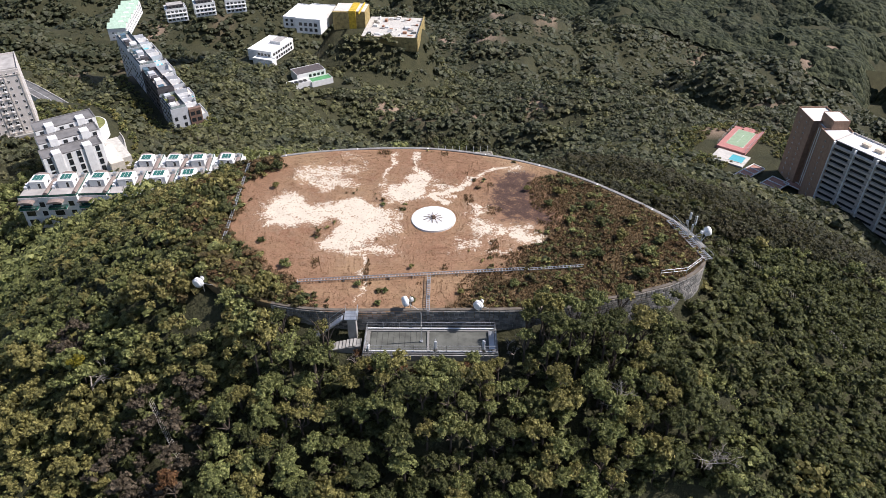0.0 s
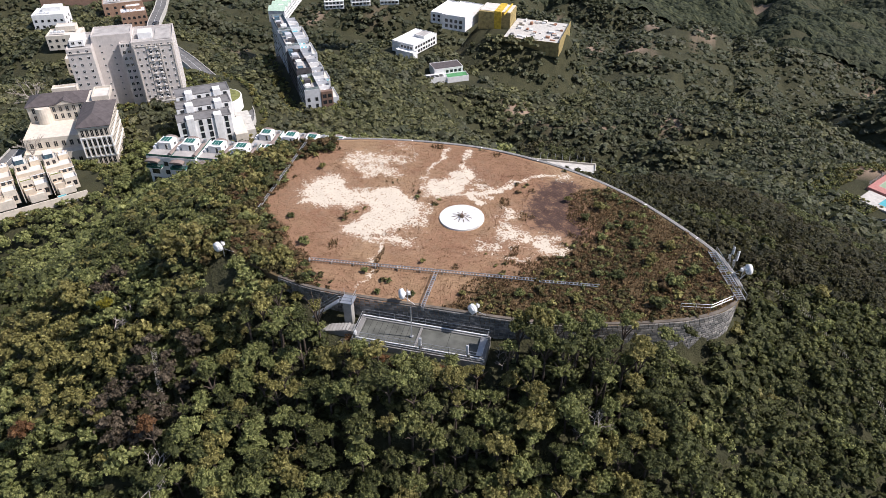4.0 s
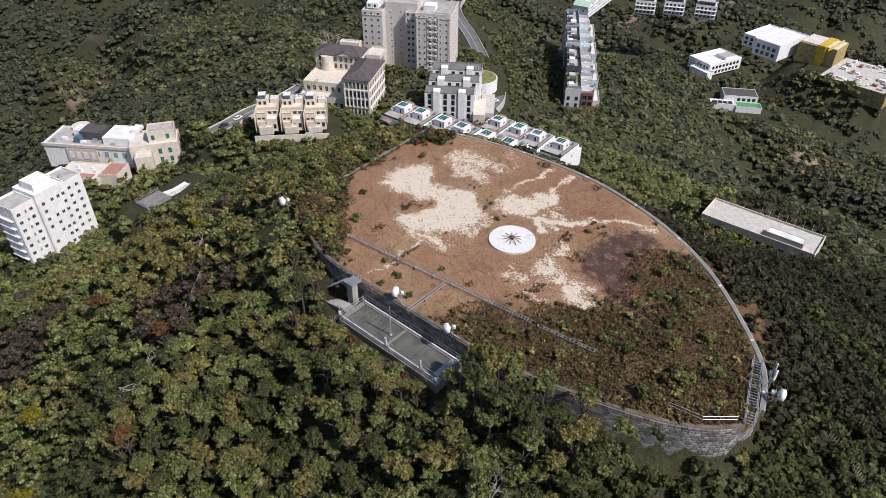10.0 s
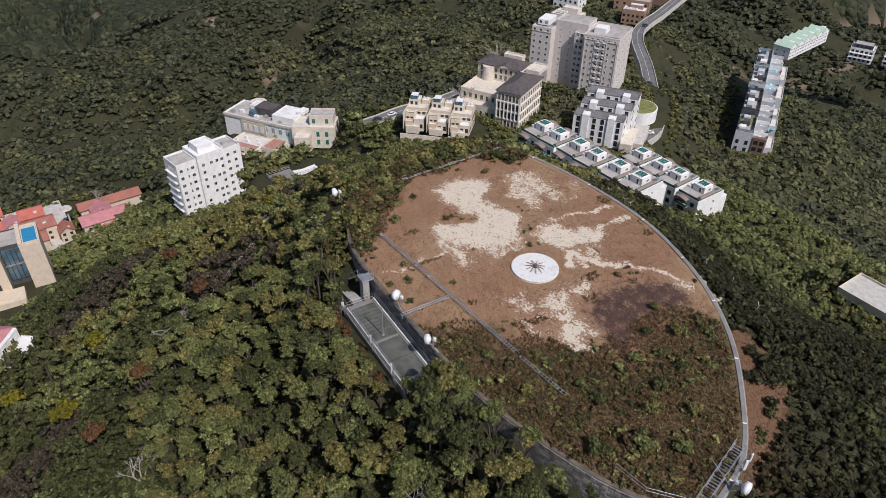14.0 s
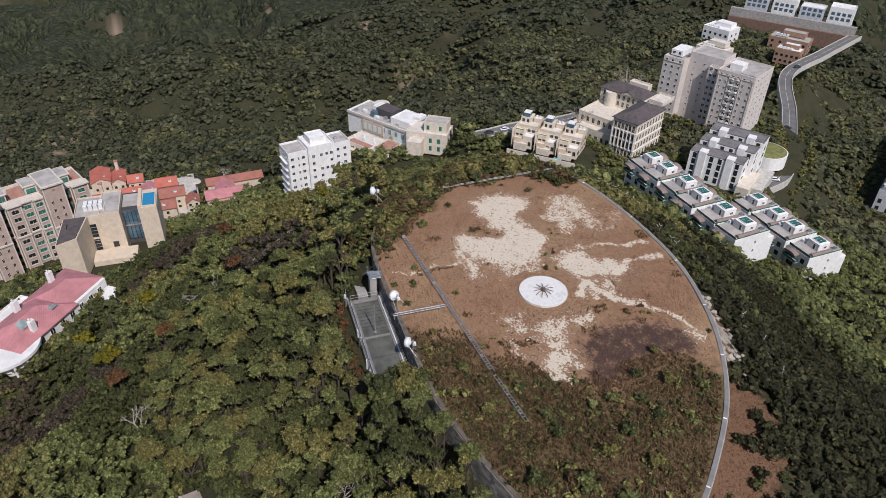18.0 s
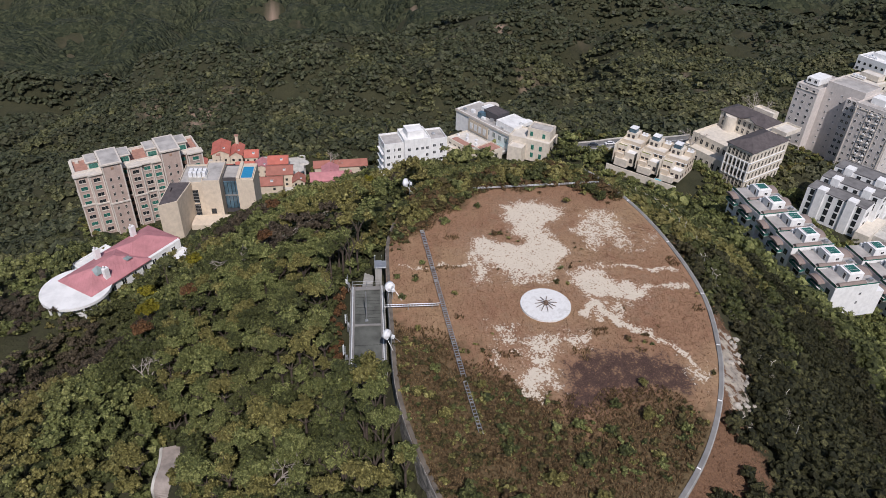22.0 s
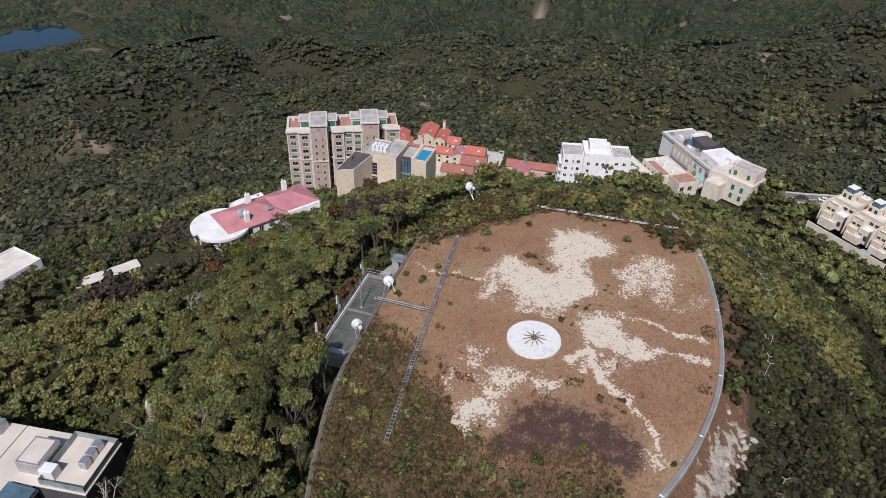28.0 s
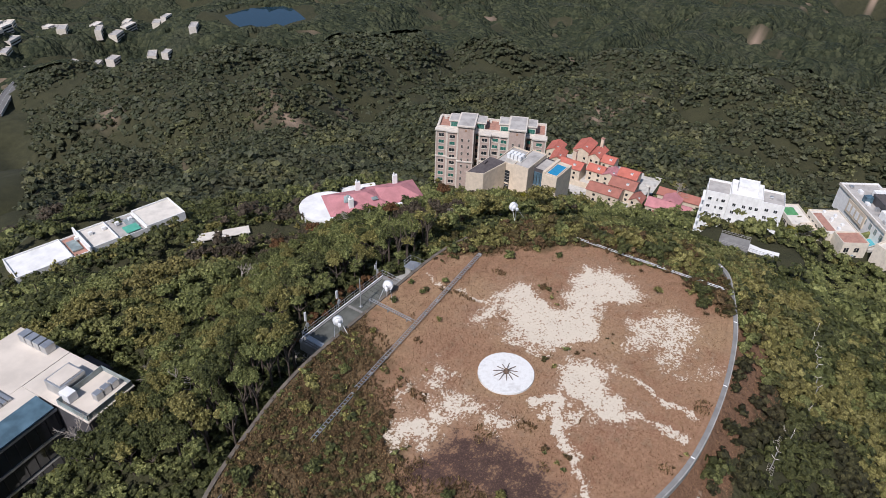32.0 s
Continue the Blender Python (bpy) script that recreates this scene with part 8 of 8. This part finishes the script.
# trees that screen the lower storeys of the terraced houses
hedge = spline([(-146, 190), (-128, 188), (-108, 190), (-90, 192), (-79, 197), (-77, 208), (-78, 224), (-72, 238)], False, 6)
x, y = np.concatenate([hedge[:, 0], hedge[:, 0] + 1.5]), np.concatenate([hedge[:, 1], hedge[:, 1] - 3.2])
rng = np.random.default_rng(49)
woods("hillside_woods", "green trees crowding the foot of the terraced houses", SHAPES_B, x, y, rng.uniform(1.7, 2.7, len(x)), rng.uniform(3.5, 6.5, len(x)), rng.uniform(0.9, 1.3, len(x)), 50, "leaves")
woods("hillside_woods", "lower shrubs at the foot of the terraced houses", SHAPES_B, x + 1, y - 1.5, rng.uniform(1.5, 2.2, len(x)), rng.uniform(0.5, 2.5, len(x)), rng.uniform(0.9, 1.2, len(x)), 52, "leaves_dark")

# farther slopes
x, y = plant(-640, 420, -520, 720, 6.0, 4)
d = rim_distance(x, y)
a = polar(x, y)
ok = (d >= 188) & (d < 560) & clear_of(x, y, 2.5) & (a > 42) & (a < 262)
x, y = x[ok], y[ok]
rng = np.random.default_rng(32)
sorted_woods("valley_woods", "dark evergreen woodland filling the valley", SHAPES_D, x, y, 3.9 + 2.4 * rng.random(len(x)) ** 1.8, rng.uniform(-1.2, 1.2, len(x)), rng.uniform(0.7, 1.15, len(x)), 33, "hazed_far_leaf", "hazed_far_leaf_light", "hazed_far_leaf")

x, y = plant(-1000, 700, -900, 1050, 8.2, 34)
d = rim_distance(x, y)
a = polar(x, y)
ok = (d >= 556) & (d < 930) & clear_of(x, y, 3) & (a > 42) & (a < 262) & (lake_at(x, y) > 1.1)
x, y = x[ok], y[ok]
rng = np.random.default_rng(35)
sorted_woods("valley_woods", "dark evergreen woodland on the far slopes", SHAPES_E, x, y, 5.2 + 2.4 * rng.random(len(x)) ** 1.6, rng.uniform(-1.8, 1.2, len(x)), rng.uniform(0.7, 1.0, len(x)), 36, "hazed_far_leaf", "hazed_far_leaf", "hazed_far_leaf")

# the hill's outer eastern and southern slopes
x, y = plant(-200, 330, -230, 330, 6.4, 54)
d = rim_distance(x, y)
a = polar(x, y)
ok = (d > 40) & (d < 250) & (x >= 30 + np.where(y > 0, 0.7, 0.45) * y) & (np.hypot(x - 30, y - 27) > 20) & (np.hypot(x + 38, y + 78) > 32) & (np.hypot(x - 205, y - 345) > 75)
x, y = x[ok], y[ok]
rng = np.random.default_rng(55)
sorted_woods("hillside_woods", "evergreen woodland on the outer slopes", SHAPES_D, x, y, rng.uniform(3.4, 5.6, len(x)), rng.uniform(1.0, 3.0, len(x)), rng.uniform(0.6, 0.95, len(x)), 56)

# far canopy as one uneven sheet
ra = np.radians(np.arange(30, 272, 0.42))
rr = [930.0]
while rr[-1] < 1750:
    rr.append(rr[-1] * 1.0078)
RR, AA = np.meshgrid(np.array(rr), ra)
rng = np.random.default_rng(5)
RR = RR + rng.uniform(-1.5, 1.5, RR.shape)
fx, fy = RR.ravel() * np.cos(AA.ravel()), 85 + RR.ravel() * np.sin(AA.ravel())
bump = 2.6 * vnoise(fx, fy, 9, 51) + 2.2 * vnoise(fx, fy, 17, 52) + rng.uniform(-1.6, 1.6, len(fx))
fz = ground_z(fx, fy) + 4.5 + bump
town = (fx > -760) & (fx < -260) & (fy < -780)
lake = lake_at(fx, fy) < 1.03
scarred = np.clip(vnoise(fx, fy, 60, 40) * vnoise(fx, fy, 22, 41) * 4 - 1.1, 0, 1) > 0.3
fz = np.where(lake | scarred, fz - 14, fz)
nr = len(rr)
cell = (np.arange(len(ra) - 1)[:, None] * nr + np.arange(nr - 1)[None]).ravel()
fme = raw_mesh("far_woods", np.stack([fx, fy, fz], 1), quads=np.stack([cell, cell + 1, cell + nr + 1, cell + nr], 1))
m, nt, b = base("hazed_far_canopy", 0.8, 0.0, 0.1)
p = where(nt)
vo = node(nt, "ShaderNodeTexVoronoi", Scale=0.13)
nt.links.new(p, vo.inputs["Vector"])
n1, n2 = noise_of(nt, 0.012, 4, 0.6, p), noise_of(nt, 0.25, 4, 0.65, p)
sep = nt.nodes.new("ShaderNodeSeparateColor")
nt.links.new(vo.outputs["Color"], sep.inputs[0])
# the canopy's bluish cast is haze over the far hills, painted in
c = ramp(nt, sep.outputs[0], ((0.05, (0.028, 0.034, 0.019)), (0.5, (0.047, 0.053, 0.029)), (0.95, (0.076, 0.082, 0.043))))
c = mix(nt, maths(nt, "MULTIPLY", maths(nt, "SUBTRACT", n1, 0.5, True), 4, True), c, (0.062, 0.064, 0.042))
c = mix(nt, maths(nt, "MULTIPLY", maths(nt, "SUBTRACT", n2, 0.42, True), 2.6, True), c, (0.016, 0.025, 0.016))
nt.links.new(c, b.inputs["Base Color"])
hgt = maths(nt, "SUBTRACT", maths(nt, "MULTIPLY", n2, 0.6), vo.outputs["Distance"])
bumped(nt, b, hgt, 1.0, 6.0)
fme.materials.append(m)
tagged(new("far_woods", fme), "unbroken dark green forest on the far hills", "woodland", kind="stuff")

# ---- scrub and grass on the roof ----
x, y = plant(-40, 37, 63, 107, 0.66, 6)
d = rim_distance(x, y)
rng = np.random.default_rng(42)
sc = scrub_at(x, y) * 0.9 + 0.5 * vnoise(x, y, 3.0, 61) + 0.3 * vnoise(x, y, 9, 65) - 0.3 * burnt_at(x, y)
ok = (d < -0.5) & (sc > 0.3 + 0.75 * rng.random(len(x))) & (bare_at(x, y) < 0.3) & (np.hypot(x - VX, y - VY) > 3.8)
x, y = x[ok], y[ok]
west = x < np.interp(y, [64, 72, 80], [-16, -22, -29])
r = (0.2 + 0.34 * rng.random(len(x)) ** 1.6) * np.where(rng.random(len(x)) < 0.07, 1.9, 1.0) * np.where(west, 1.9, 1.0)
u = lattice(np.floor(x * 3), np.floor(y * 3), 9) + 0.22 * vnoise(x, y, 6, 66)
for j, (mat, lo, hi) in enumerate((("scrub_leaf", -1, 0.36), ("leaves_olive", 0.36, 0.52), ("rank_grass", 0.52, 0.84), ("leaves", 0.84, 0.94), ("leaves_dark", 0.94, 2.0))):
    sel = (u >= lo) & (u < hi)
    z = 0.03 + r[sel] * 0.12
    ob = new("roof_scrub", scatter_mesh("roof_scrub", SHAPES_T, x[sel], y[sel], z, r[sel], rng.uniform(0.5, 0.85, sel.sum()), 43 + j, mat))
    tagged(ob, "low tangled scrub of green shrubs and dry stems on the roof", "scrub", kind="stuff")

# thicket that hides the rim at the west and south-west ends
x, y = plant(-52, -14, 58, 112, 1.25, 66)
d = rim_distance(x, y)
edge = np.interp(y, [64, 68, 72, 78, 82, 90, 100, 104], [-18, -20, -24, -30, -33, -34.5, -33.5, -30])
ok = (d > -4.5) & (d < 5) & (x < edge + 1.2 * vnoise(x, y, 3, 67)) & clear_of(x, y, 0.2)
x, y, d = x[ok], y[ok], d[ok]
rng = np.random.default_rng(68)
r = 0.55 + 0.75 * rng.random(len(x)) ** 1.5
for j, (mat, lo, hi) in enumerate((("leaves_olive", 0, 0.4), ("scrub_leaf", 0.4, 0.6), ("leaves", 0.6, 0.8), ("leaves_dark", 0.8, 1.01))):
    sel = (lattice(np.floor(x), np.floor(y), 12) >= lo) & (lattice(np.floor(x), np.floor(y), 12) < hi)
    z = np.where(d[sel] < 0, 0.0, ground_z(x[sel], y[sel])) + r[sel] * 0.3 + np.where(d[sel] > 0, 0.5, 0)
    ob = new("rim_thicket", scatter_mesh("rim_thicket", SHAPES_S, x[sel], y[sel], z, r[sel], rng.uniform(0.7, 1.1, sel.sum()), 69 + j, mat))
    tagged(ob, "mixed green and brown shrubs overgrowing the roof's western rim", "scrub", kind="stuff")

# rocks on the eroded bank below the path
def rock_mesh(seed):
    bm = bmesh.new()
    bmesh.ops.create_icosphere(bm, subdivisions=2, radius=1)
    for v in bm.verts:
        q = noise.noise(v.co * 1.3 + Vector((seed * 7.3, 0, 0)))
        v.co *= 0.85 + 0.45 * q
        v.co.z *= 0.6
    me = bpy.data.meshes.new("boulder")
    bm.to_mesh(me)
    bm.free()
    me.materials.append(MATS["pale_rock"])
    return me


rocks = [rock_mesh(k) for k in range(4)]
rng = np.random.default_rng(91)
for k in range(34):
    x = 7 + rng.uniform(-9, 9)
    y = 107.4 - 0.25 * (x - 7) + rng.uniform(-1.6, 2.2)
    if rim_distance(x, y)[0] < 0.9:
        continue
    q = rng.uniform(0.18, 0.6)
    ob = new("boulder", rocks[k % 4])
    ob.matrix_basis = pose(x, y, gz(x, y) + 0.1 * q, 0, 0, rng.uniform(0, 360)) @ Matrix.Diagonal((q, q * rng.uniform(0.6, 1), q, 1))
    tagged(ob, "pale weathered granite boulder on the eroded bank", "rock", "boulders on the bank")

SHRUBS = [(-21.6, 73.5, 0.95), (-4.1, 66.3, 0.55), (-4.5, 73.2, 0.45), (-11.4, 69.4, 0.6), (-29.9, 98.2, 1.3), (-26.7, 93.5, 0.7), (-7.7, 68.3, 0.5), (-27.7, 99.3, 1.1), (17.5, 91.7, 0.9), (18.3, 84, 0.9),
          (15.8, 88.6, 0.8), (12.9, 92.7, 0.7), (19.5, 95.3, 0.8), (22, 88, 0.9), (25, 80, 1.1), (28, 76, 1.5), (21, 76, 1.0), (16, 70, 0.9), (-24, 71, 0.9), (-28, 75, 1.0), (-33, 84, 1.1), (-33.5, 93, 1.0),
          (-19.5, 68.5, 0.8), (2, 68, 0.5), (9, 69.5, 0.8), (23, 83.5, 1.0), (27.5, 84, 1.0), (30.5, 79, 1.2), (26, 71.5, 1.3), (12, 74.5, 0.7), (-8.5, 65.9, 0.5), (-26, 79, 0.6)]
shrub_mesh = {}
for k, (sx, sy, r) in enumerate(SHRUBS):
    mat = ("leaves", "leaves_dark", "leaves_olive")[k % 3]
    if (k % 6, mat) not in shrub_mesh:
        sv, sq, st = crown_shape(600 + k, 6, 30, 0.13, 0.8)
        shrub_mesh[(k % 6, mat)] = raw_mesh("foliage", sv, sq, st, mats=(mat,))
    th = empty("shrub", "rounded evergreen shrub growing in the dry grass", "shrub", pose(sx, sy, 0.0, 0, 0, k * 47), "shrubs on the roof")
    part("foliage", shrub_mesh[(k % 6, mat)], mat, th, at=Matrix.Translation((0, 0, r * 0.45)) @ Matrix.Diagonal((r, r, r * 0.9, 1)))
    part("stem", rod_bm((0, 0, -0.1), (0.05, 0.05, r * 0.6), 0.05, None, 6, 0.03), "bark", th)


def tufts(x, y, z, size, seed):
    """Grass tufts: two bent blades fanned from one foot."""
    rng = np.random.default_rng(seed)
    n = len(x)
    V = np.zeros((n, 2, 4, 3))
    for k in range(2):
        a = rng.uniform(0, math.tau, n)
        ln = size * rng.uniform(0.6, 1.3, n)
        w = 0.16 * size
        dx, dy = np.cos(a), np.sin(a)
        for c, (u, v, h_) in enumerate(((-1, 0.0, 0.0), (1, 0.0, 0.0), (0.7, 0.55, 0.75), (-0.7, 0.55, 0.75))):
            V[:, k, c, 0] = x - dy * w * u + dx * ln * v
            V[:, k, c, 1] = y + dx * w * u + dy * ln * v
            V[:, k, c, 2] = z + ln * h_
    return V.reshape(-1, 3), np.arange(n * 8).reshape(-1, 4)


rng = np.random.default_rng(77)
x, y = rng.uniform(-40, 37, 60000), rng.uniform(63, 108, 60000)
d = rim_distance(x, y)
ok = (d < -0.8) & (bare_at(x, y) + 0.45 * vnoise(x, y, 1.2, 62) < 0.42) & (burnt_at(x, y) < 0.5) & (np.hypot(x - VX, y - VY) > 3.4)
x, y = x[ok][:30000], y[ok][:30000]
v, q = tufts(x, y, roof_z(x, y) - 0.02, 0.16, 78)
tagged(new("dry_grass", raw_mesh("dry_grass", v, quads=q, mats=("dry_grass",))), "tufts of dry red-brown grass over the reservoir roof", "grass", kind="stuff")
x, y = rng.uniform(-40, 37, 70000), rng.uniform(63, 108, 70000)
ok = (rim_distance(x, y) < -0.5) & (scrub_at(x, y) + 0.5 * vnoise(x, y, 3.5, 61) > 0.4) & (bare_at(x, y) < 0.3) & (burnt_at(x, y) < 0.95)
x, y = x[ok][:22000], y[ok][:22000]
v, q = tufts(x, y, roof_z(x, y) - 0.02, 0.34, 80)
tagged(new("rank_grass", raw_mesh("rank_grass", v, quads=q, mats=("rank_grass",))), "rank olive-brown grass among the roof scrub", "grass", kind="stuff")
x, y = rng.uniform(-40, 48, 24000), rng.uniform(78, 122, 24000)
d = rim_distance(x, y)
dn = np.clip(1.25 - d / (5.4 + 2.6 * vnoise(x, y, 7, 21) + 2.5 * np.exp(-((x - 31) / 8) ** 2)), 0, 1)
ok = (d > 0.9) & (dn > 0.25) & (np.hypot((x - 7) / 9.5, (y - 107.2 + 0.25 * (x - 7)) / 2.2) > 0.9)
x, y = x[ok], y[ok]
v, q = tufts(x, y, ground_z(x, y) - 0.03, 0.24, 79)
tagged(new("dry_grass", raw_mesh("dry_grass", v, quads=q, mats=("dry_grass",))), "dry grass on the bank outside the path", "grass", kind="stuff")


# ---- stones of the retaining wall, nearest the tank singly, the rest joined ----
def block_mesh(name, w, h_, deep=0.05, bev=0.03):
    bm = box_bm(-w / 2 + 0.028, w / 2 - 0.028, -deep, 0.02, 0.028, h_ - 0.028, 0)
    top = [f for f in bm.faces if f.normal.y < -0.9]
    bmesh.ops.inset_region(bm, faces=top, thickness=bev, depth=-0.0)
    for f in top:
        for v in f.verts:
            v.co.y -= 0.03
    me = bpy.data.meshes.new(name)
    bm.to_mesh(me)
    bm.free()
    me.materials.append(MATS["granite"])
    return me


m, nt, b = base("granite", 0.9)
oi = nt.nodes.new("ShaderNodeObjectInfo").outputs["Random"]
isl = nt.nodes.new("ShaderNodeNewGeometry").outputs["Random Per Island"]
p = where(nt)
n1, n2 = noise_of(nt, 0.6, 5, 0.6, p), noise_of(nt, 9, 4, 0.7, p)
tone = maths(nt, "FRACT", maths(nt, "ADD", oi, isl))
c = ramp(nt, tone, ((0.0, (0.13, 0.128, 0.125)), (0.5, (0.25, 0.24, 0.225)), (1.0, (0.42, 0.39, 0.35))))
c = mix(nt, maths(nt, "MULTIPLY", maths(nt, "SUBTRACT", n1, 0.42, True), 3.0, True), c, (0.085, 0.085, 0.08))
c = mix(nt, maths(nt, "MULTIPLY", n2, 0.35), c, (0.06, 0.06, 0.055))
nt.links.new(c, b.inputs["Base Color"])
bumped(nt, b, n2, 0.6, 0.03)
BW, BH = 0.62, 0.38
stones = [block_mesh("stone_block", BW * k, BH) for k in (0.85, 1.0, 1.15)]
seg = np.r_[0, np.cumsum(np.linalg.norm(np.diff(front, axis=0), axis=1))]
joined = bmesh.new()
count = 0
for row in range(14):
    z = -0.02 - BH * (row + 1)
    s_ = 0.31 * (row % 2)
    k = 0
    while s_ < seg[-1] - 0.7:
        j = int(lattice(k, row, 4) * 3) % 3
        w = BW * (0.85, 1.0, 1.15)[j]
        q = s_ + w / 2
        x, y = np.interp(q, seg, front[:, 0]), np.interp(q, seg, front[:, 1])
        x2, y2 = np.interp(q + 0.3, seg, front[:, 0]), np.interp(q + 0.3, seg, front[:, 1])
        nx_, ny_ = (y2 - y) / 0.3, -(x2 - x) / 0.3
        ang = math.degrees(math.atan2(y2 - y, x2 - x)) + 180
        at = pose(x - nx_ * 0.0, y - ny_ * 0.0, z, 0, 0, ang)
        if -17 < x < 9.5 and row < 8 and count < 300:
            part("stone_block", stones[j], "granite", wall_front, at=at)
            count += 1
        elif x > 16 or row < 12:
            tmp = stones[j].copy()
            tmp.transform(at)
            joined.from_mesh(tmp)
            bpy.data.meshes.remove(tmp)
        s_ += w
        k += 1
jm = bpy.data.meshes.new("stone_courses")
joined.to_mesh(jm)
joined.free()
jm.materials.append(MATS["granite"])
tagged(part("stone_courses", jm, "granite", wall_front), "weathered ashlar courses", kind="stuff")


# ---- small growth round the tank and odd trees ----
def bare_tree(x, y, z, h_, seed, label):
    rng = np.random.default_rng(seed)
    th = empty("bare_tree", label, "tree", pose(x, y, z))
    bm = bmesh.new()

    def grow(a, d, ln, r, depth):
        e = a + d * ln
        rod_bm(a, e, r, bm, 5, r * 0.6)
        if depth:
            for _ in range(3):
                v = Vector(rng.normal(size=3)) * 0.55 + d
                v.z = abs(v.z) * 0.8
                grow(e, v.normalized(), ln * rng.uniform(0.55, 0.8), r * 0.55, depth - 1)

    grow(Vector((0, 0, -0.4)), Vector((0, 0, 1)), h_ * 0.4, 0.035 * h_, 4)
    part("branch", bm, "dead_wood", th)


for k, (x, y, h_) in enumerate(((7.9, 62.3, 2.2), (8.6, 60.8, 2.0), (-10.8, 59.2, 2.0), (9.5, 63.0, 1.8))):
    bare_tree(x, y, -4.2, h_, 900 + k, "leafless grey shrub tangled beside the tank")
for k, (x, y, h_) in enumerate(((-27, 40, 5), (14, 37, 5), (30, 48, 5), (-8, 30, 5.5), (20, 52, 4.5), (-45, 60, 4.5), (-205, 205, 14), (-238, 250, 18), (-252, 262, 16), (-260, 40, 12))):
    bare_tree(x, y, gz(x, y), h_ + 1.5, 920 + k, "leafless pale grey tree among the evergreens")

RUST = [(-9.0, 58.2), (-8.0, 57.6), (-6.6, 58.3), (-5.2, 57.9), (-2.6, 58.3), (-1.4, 57.9), (0.4, 58.2), (1.8, 57.6), (3.0, 58.2), (-3.8, 57.2), (6.2, 58.3), (-10.4, 58.6), (-10.6, 60.4)]
for k, (x, y) in enumerate(RUST):
    sv, sq, st = crown_shape(700 + k % 4, 4, 26, 0.16, 1.0)
    th = empty("fern_clump", "rust-brown dead fern clump at the foot of the tank", "fern", pose(x, y, gz(x, y), 0, 0, k * 71), "fern clumps")
    part("fronds", raw_mesh("fronds", sv, sq, st, mats=("leaves_russet",)), "leaves_russet", th, at=Matrix.Translation((0, 0, 0.3)) @ Matrix.Diagonal((0.8, 0.7, 0.75, 1)))

SPOT = [(-34, 22, 2.4, "leaves_yellow"), (-43, 29, 1.7, "leaves_yellow"), (-47, 62, 1.2, "leaves_yellow"), (-60, 12, 2.2, "leaves_yellow"), (-22, 34, 1.6, "leaves_russet"), (-30, 45, 1.4, "leaves_russet"), (-12, 38, 1.3, "leaves_olive"),
        (-218, 96, 3.0, "leaves_yellow"), (-20, 26, 1.8, "leaves_russet"), (-48, 44, 1.6, "leaves_russet")]
for k, (x, y, r, mat) in enumerate(SPOT):
    sv, sq, st = crown_shape(760 + k, 8, 60, 0.085)
    th = empty("tree", "tree with bright yellow-green foliage" if mat == "leaves_yellow" else "tree with russet autumn foliage" if mat == "leaves_russet" else "olive tree standing among darker crowns", "tree", pose(x, y, gz(x, y)))
    part("trunk", trunks[k % 4], "bark", th)
    part("crown", raw_mesh("crown", sv, sq, st, mats=(mat,)), mat, th, at=Matrix.Translation((0, 0, 4.6)) @ Matrix.Diagonal((r, r, r, 1)))


def palm(x, y, h_, seed, r=2.4):
    rng = np.random.default_rng(seed)
    th = empty("palm", "pale green fan palm rising above the woodland", "palm tree", pose(x, y, gz(x, y)), "fan palms")
    part("trunk", rod_bm((0, 0, -1), (0, 0, h_), 0.18, None, 7, 0.13), "bark", th)
    V, Q = [], []
    for k in range(26):
        a, e = rng.uniform(0, math.tau), rng.uniform(-0.3, 1.2)
        d = np.array((math.cos(a) * math.cos(e), math.sin(a) * math.cos(e), math.sin(e)))
        s_ = np.array((-math.sin(a), math.cos(a), 0))
        for j in range(5):
            f = d + s_ * (j - 2) * 0.28
            tip = f * r * 0.55 * rng.uniform(0.8, 1.1)
            m0 = d * r * 0.4
            V += [m0 - s_ * 0.03, m0 + s_ * 0.03, m0 + tip + s_ * 0.1 - (0, 0, 0.12), m0 + tip - s_ * 0.1 - (0, 0, 0.3)]
            Q.append(np.arange(4) + len(V) - 4)
    part("fronds", raw_mesh("fronds", np.array(V), np.array(Q), mats=("palm_leaf",)), "palm_leaf", th, at=Matrix.Translation((0, 0, h_)))


PALMS = [(-52, 20), (-48, 14), (-236, 170), (-243, 163), (-249, 155), (-228, 182), (-262, 150), (-290, 70), (-284, 78), (-298, 62), (-275, 84), (-268, 92), (-306, 30), (-300, 40), (-160, 262), (-168, 258), (-104, 262), (-96, 268),
         (-112, 270), (-88, 256), (-80, 262), (-74, 250), (-120, 300), (-112, 306), (-128, 312), (-100, 296), (-60, 246), (-215, 318), (-24, -50), (-18, -58), (-6, -30), (0, -36), (-66, 262), (-140, 320)]
for k, (x, y) in enumerate(PALMS):
    palm(x, y, 6.5 + 2.5 * float(lattice(k, 3, 4)), 1000 + k)
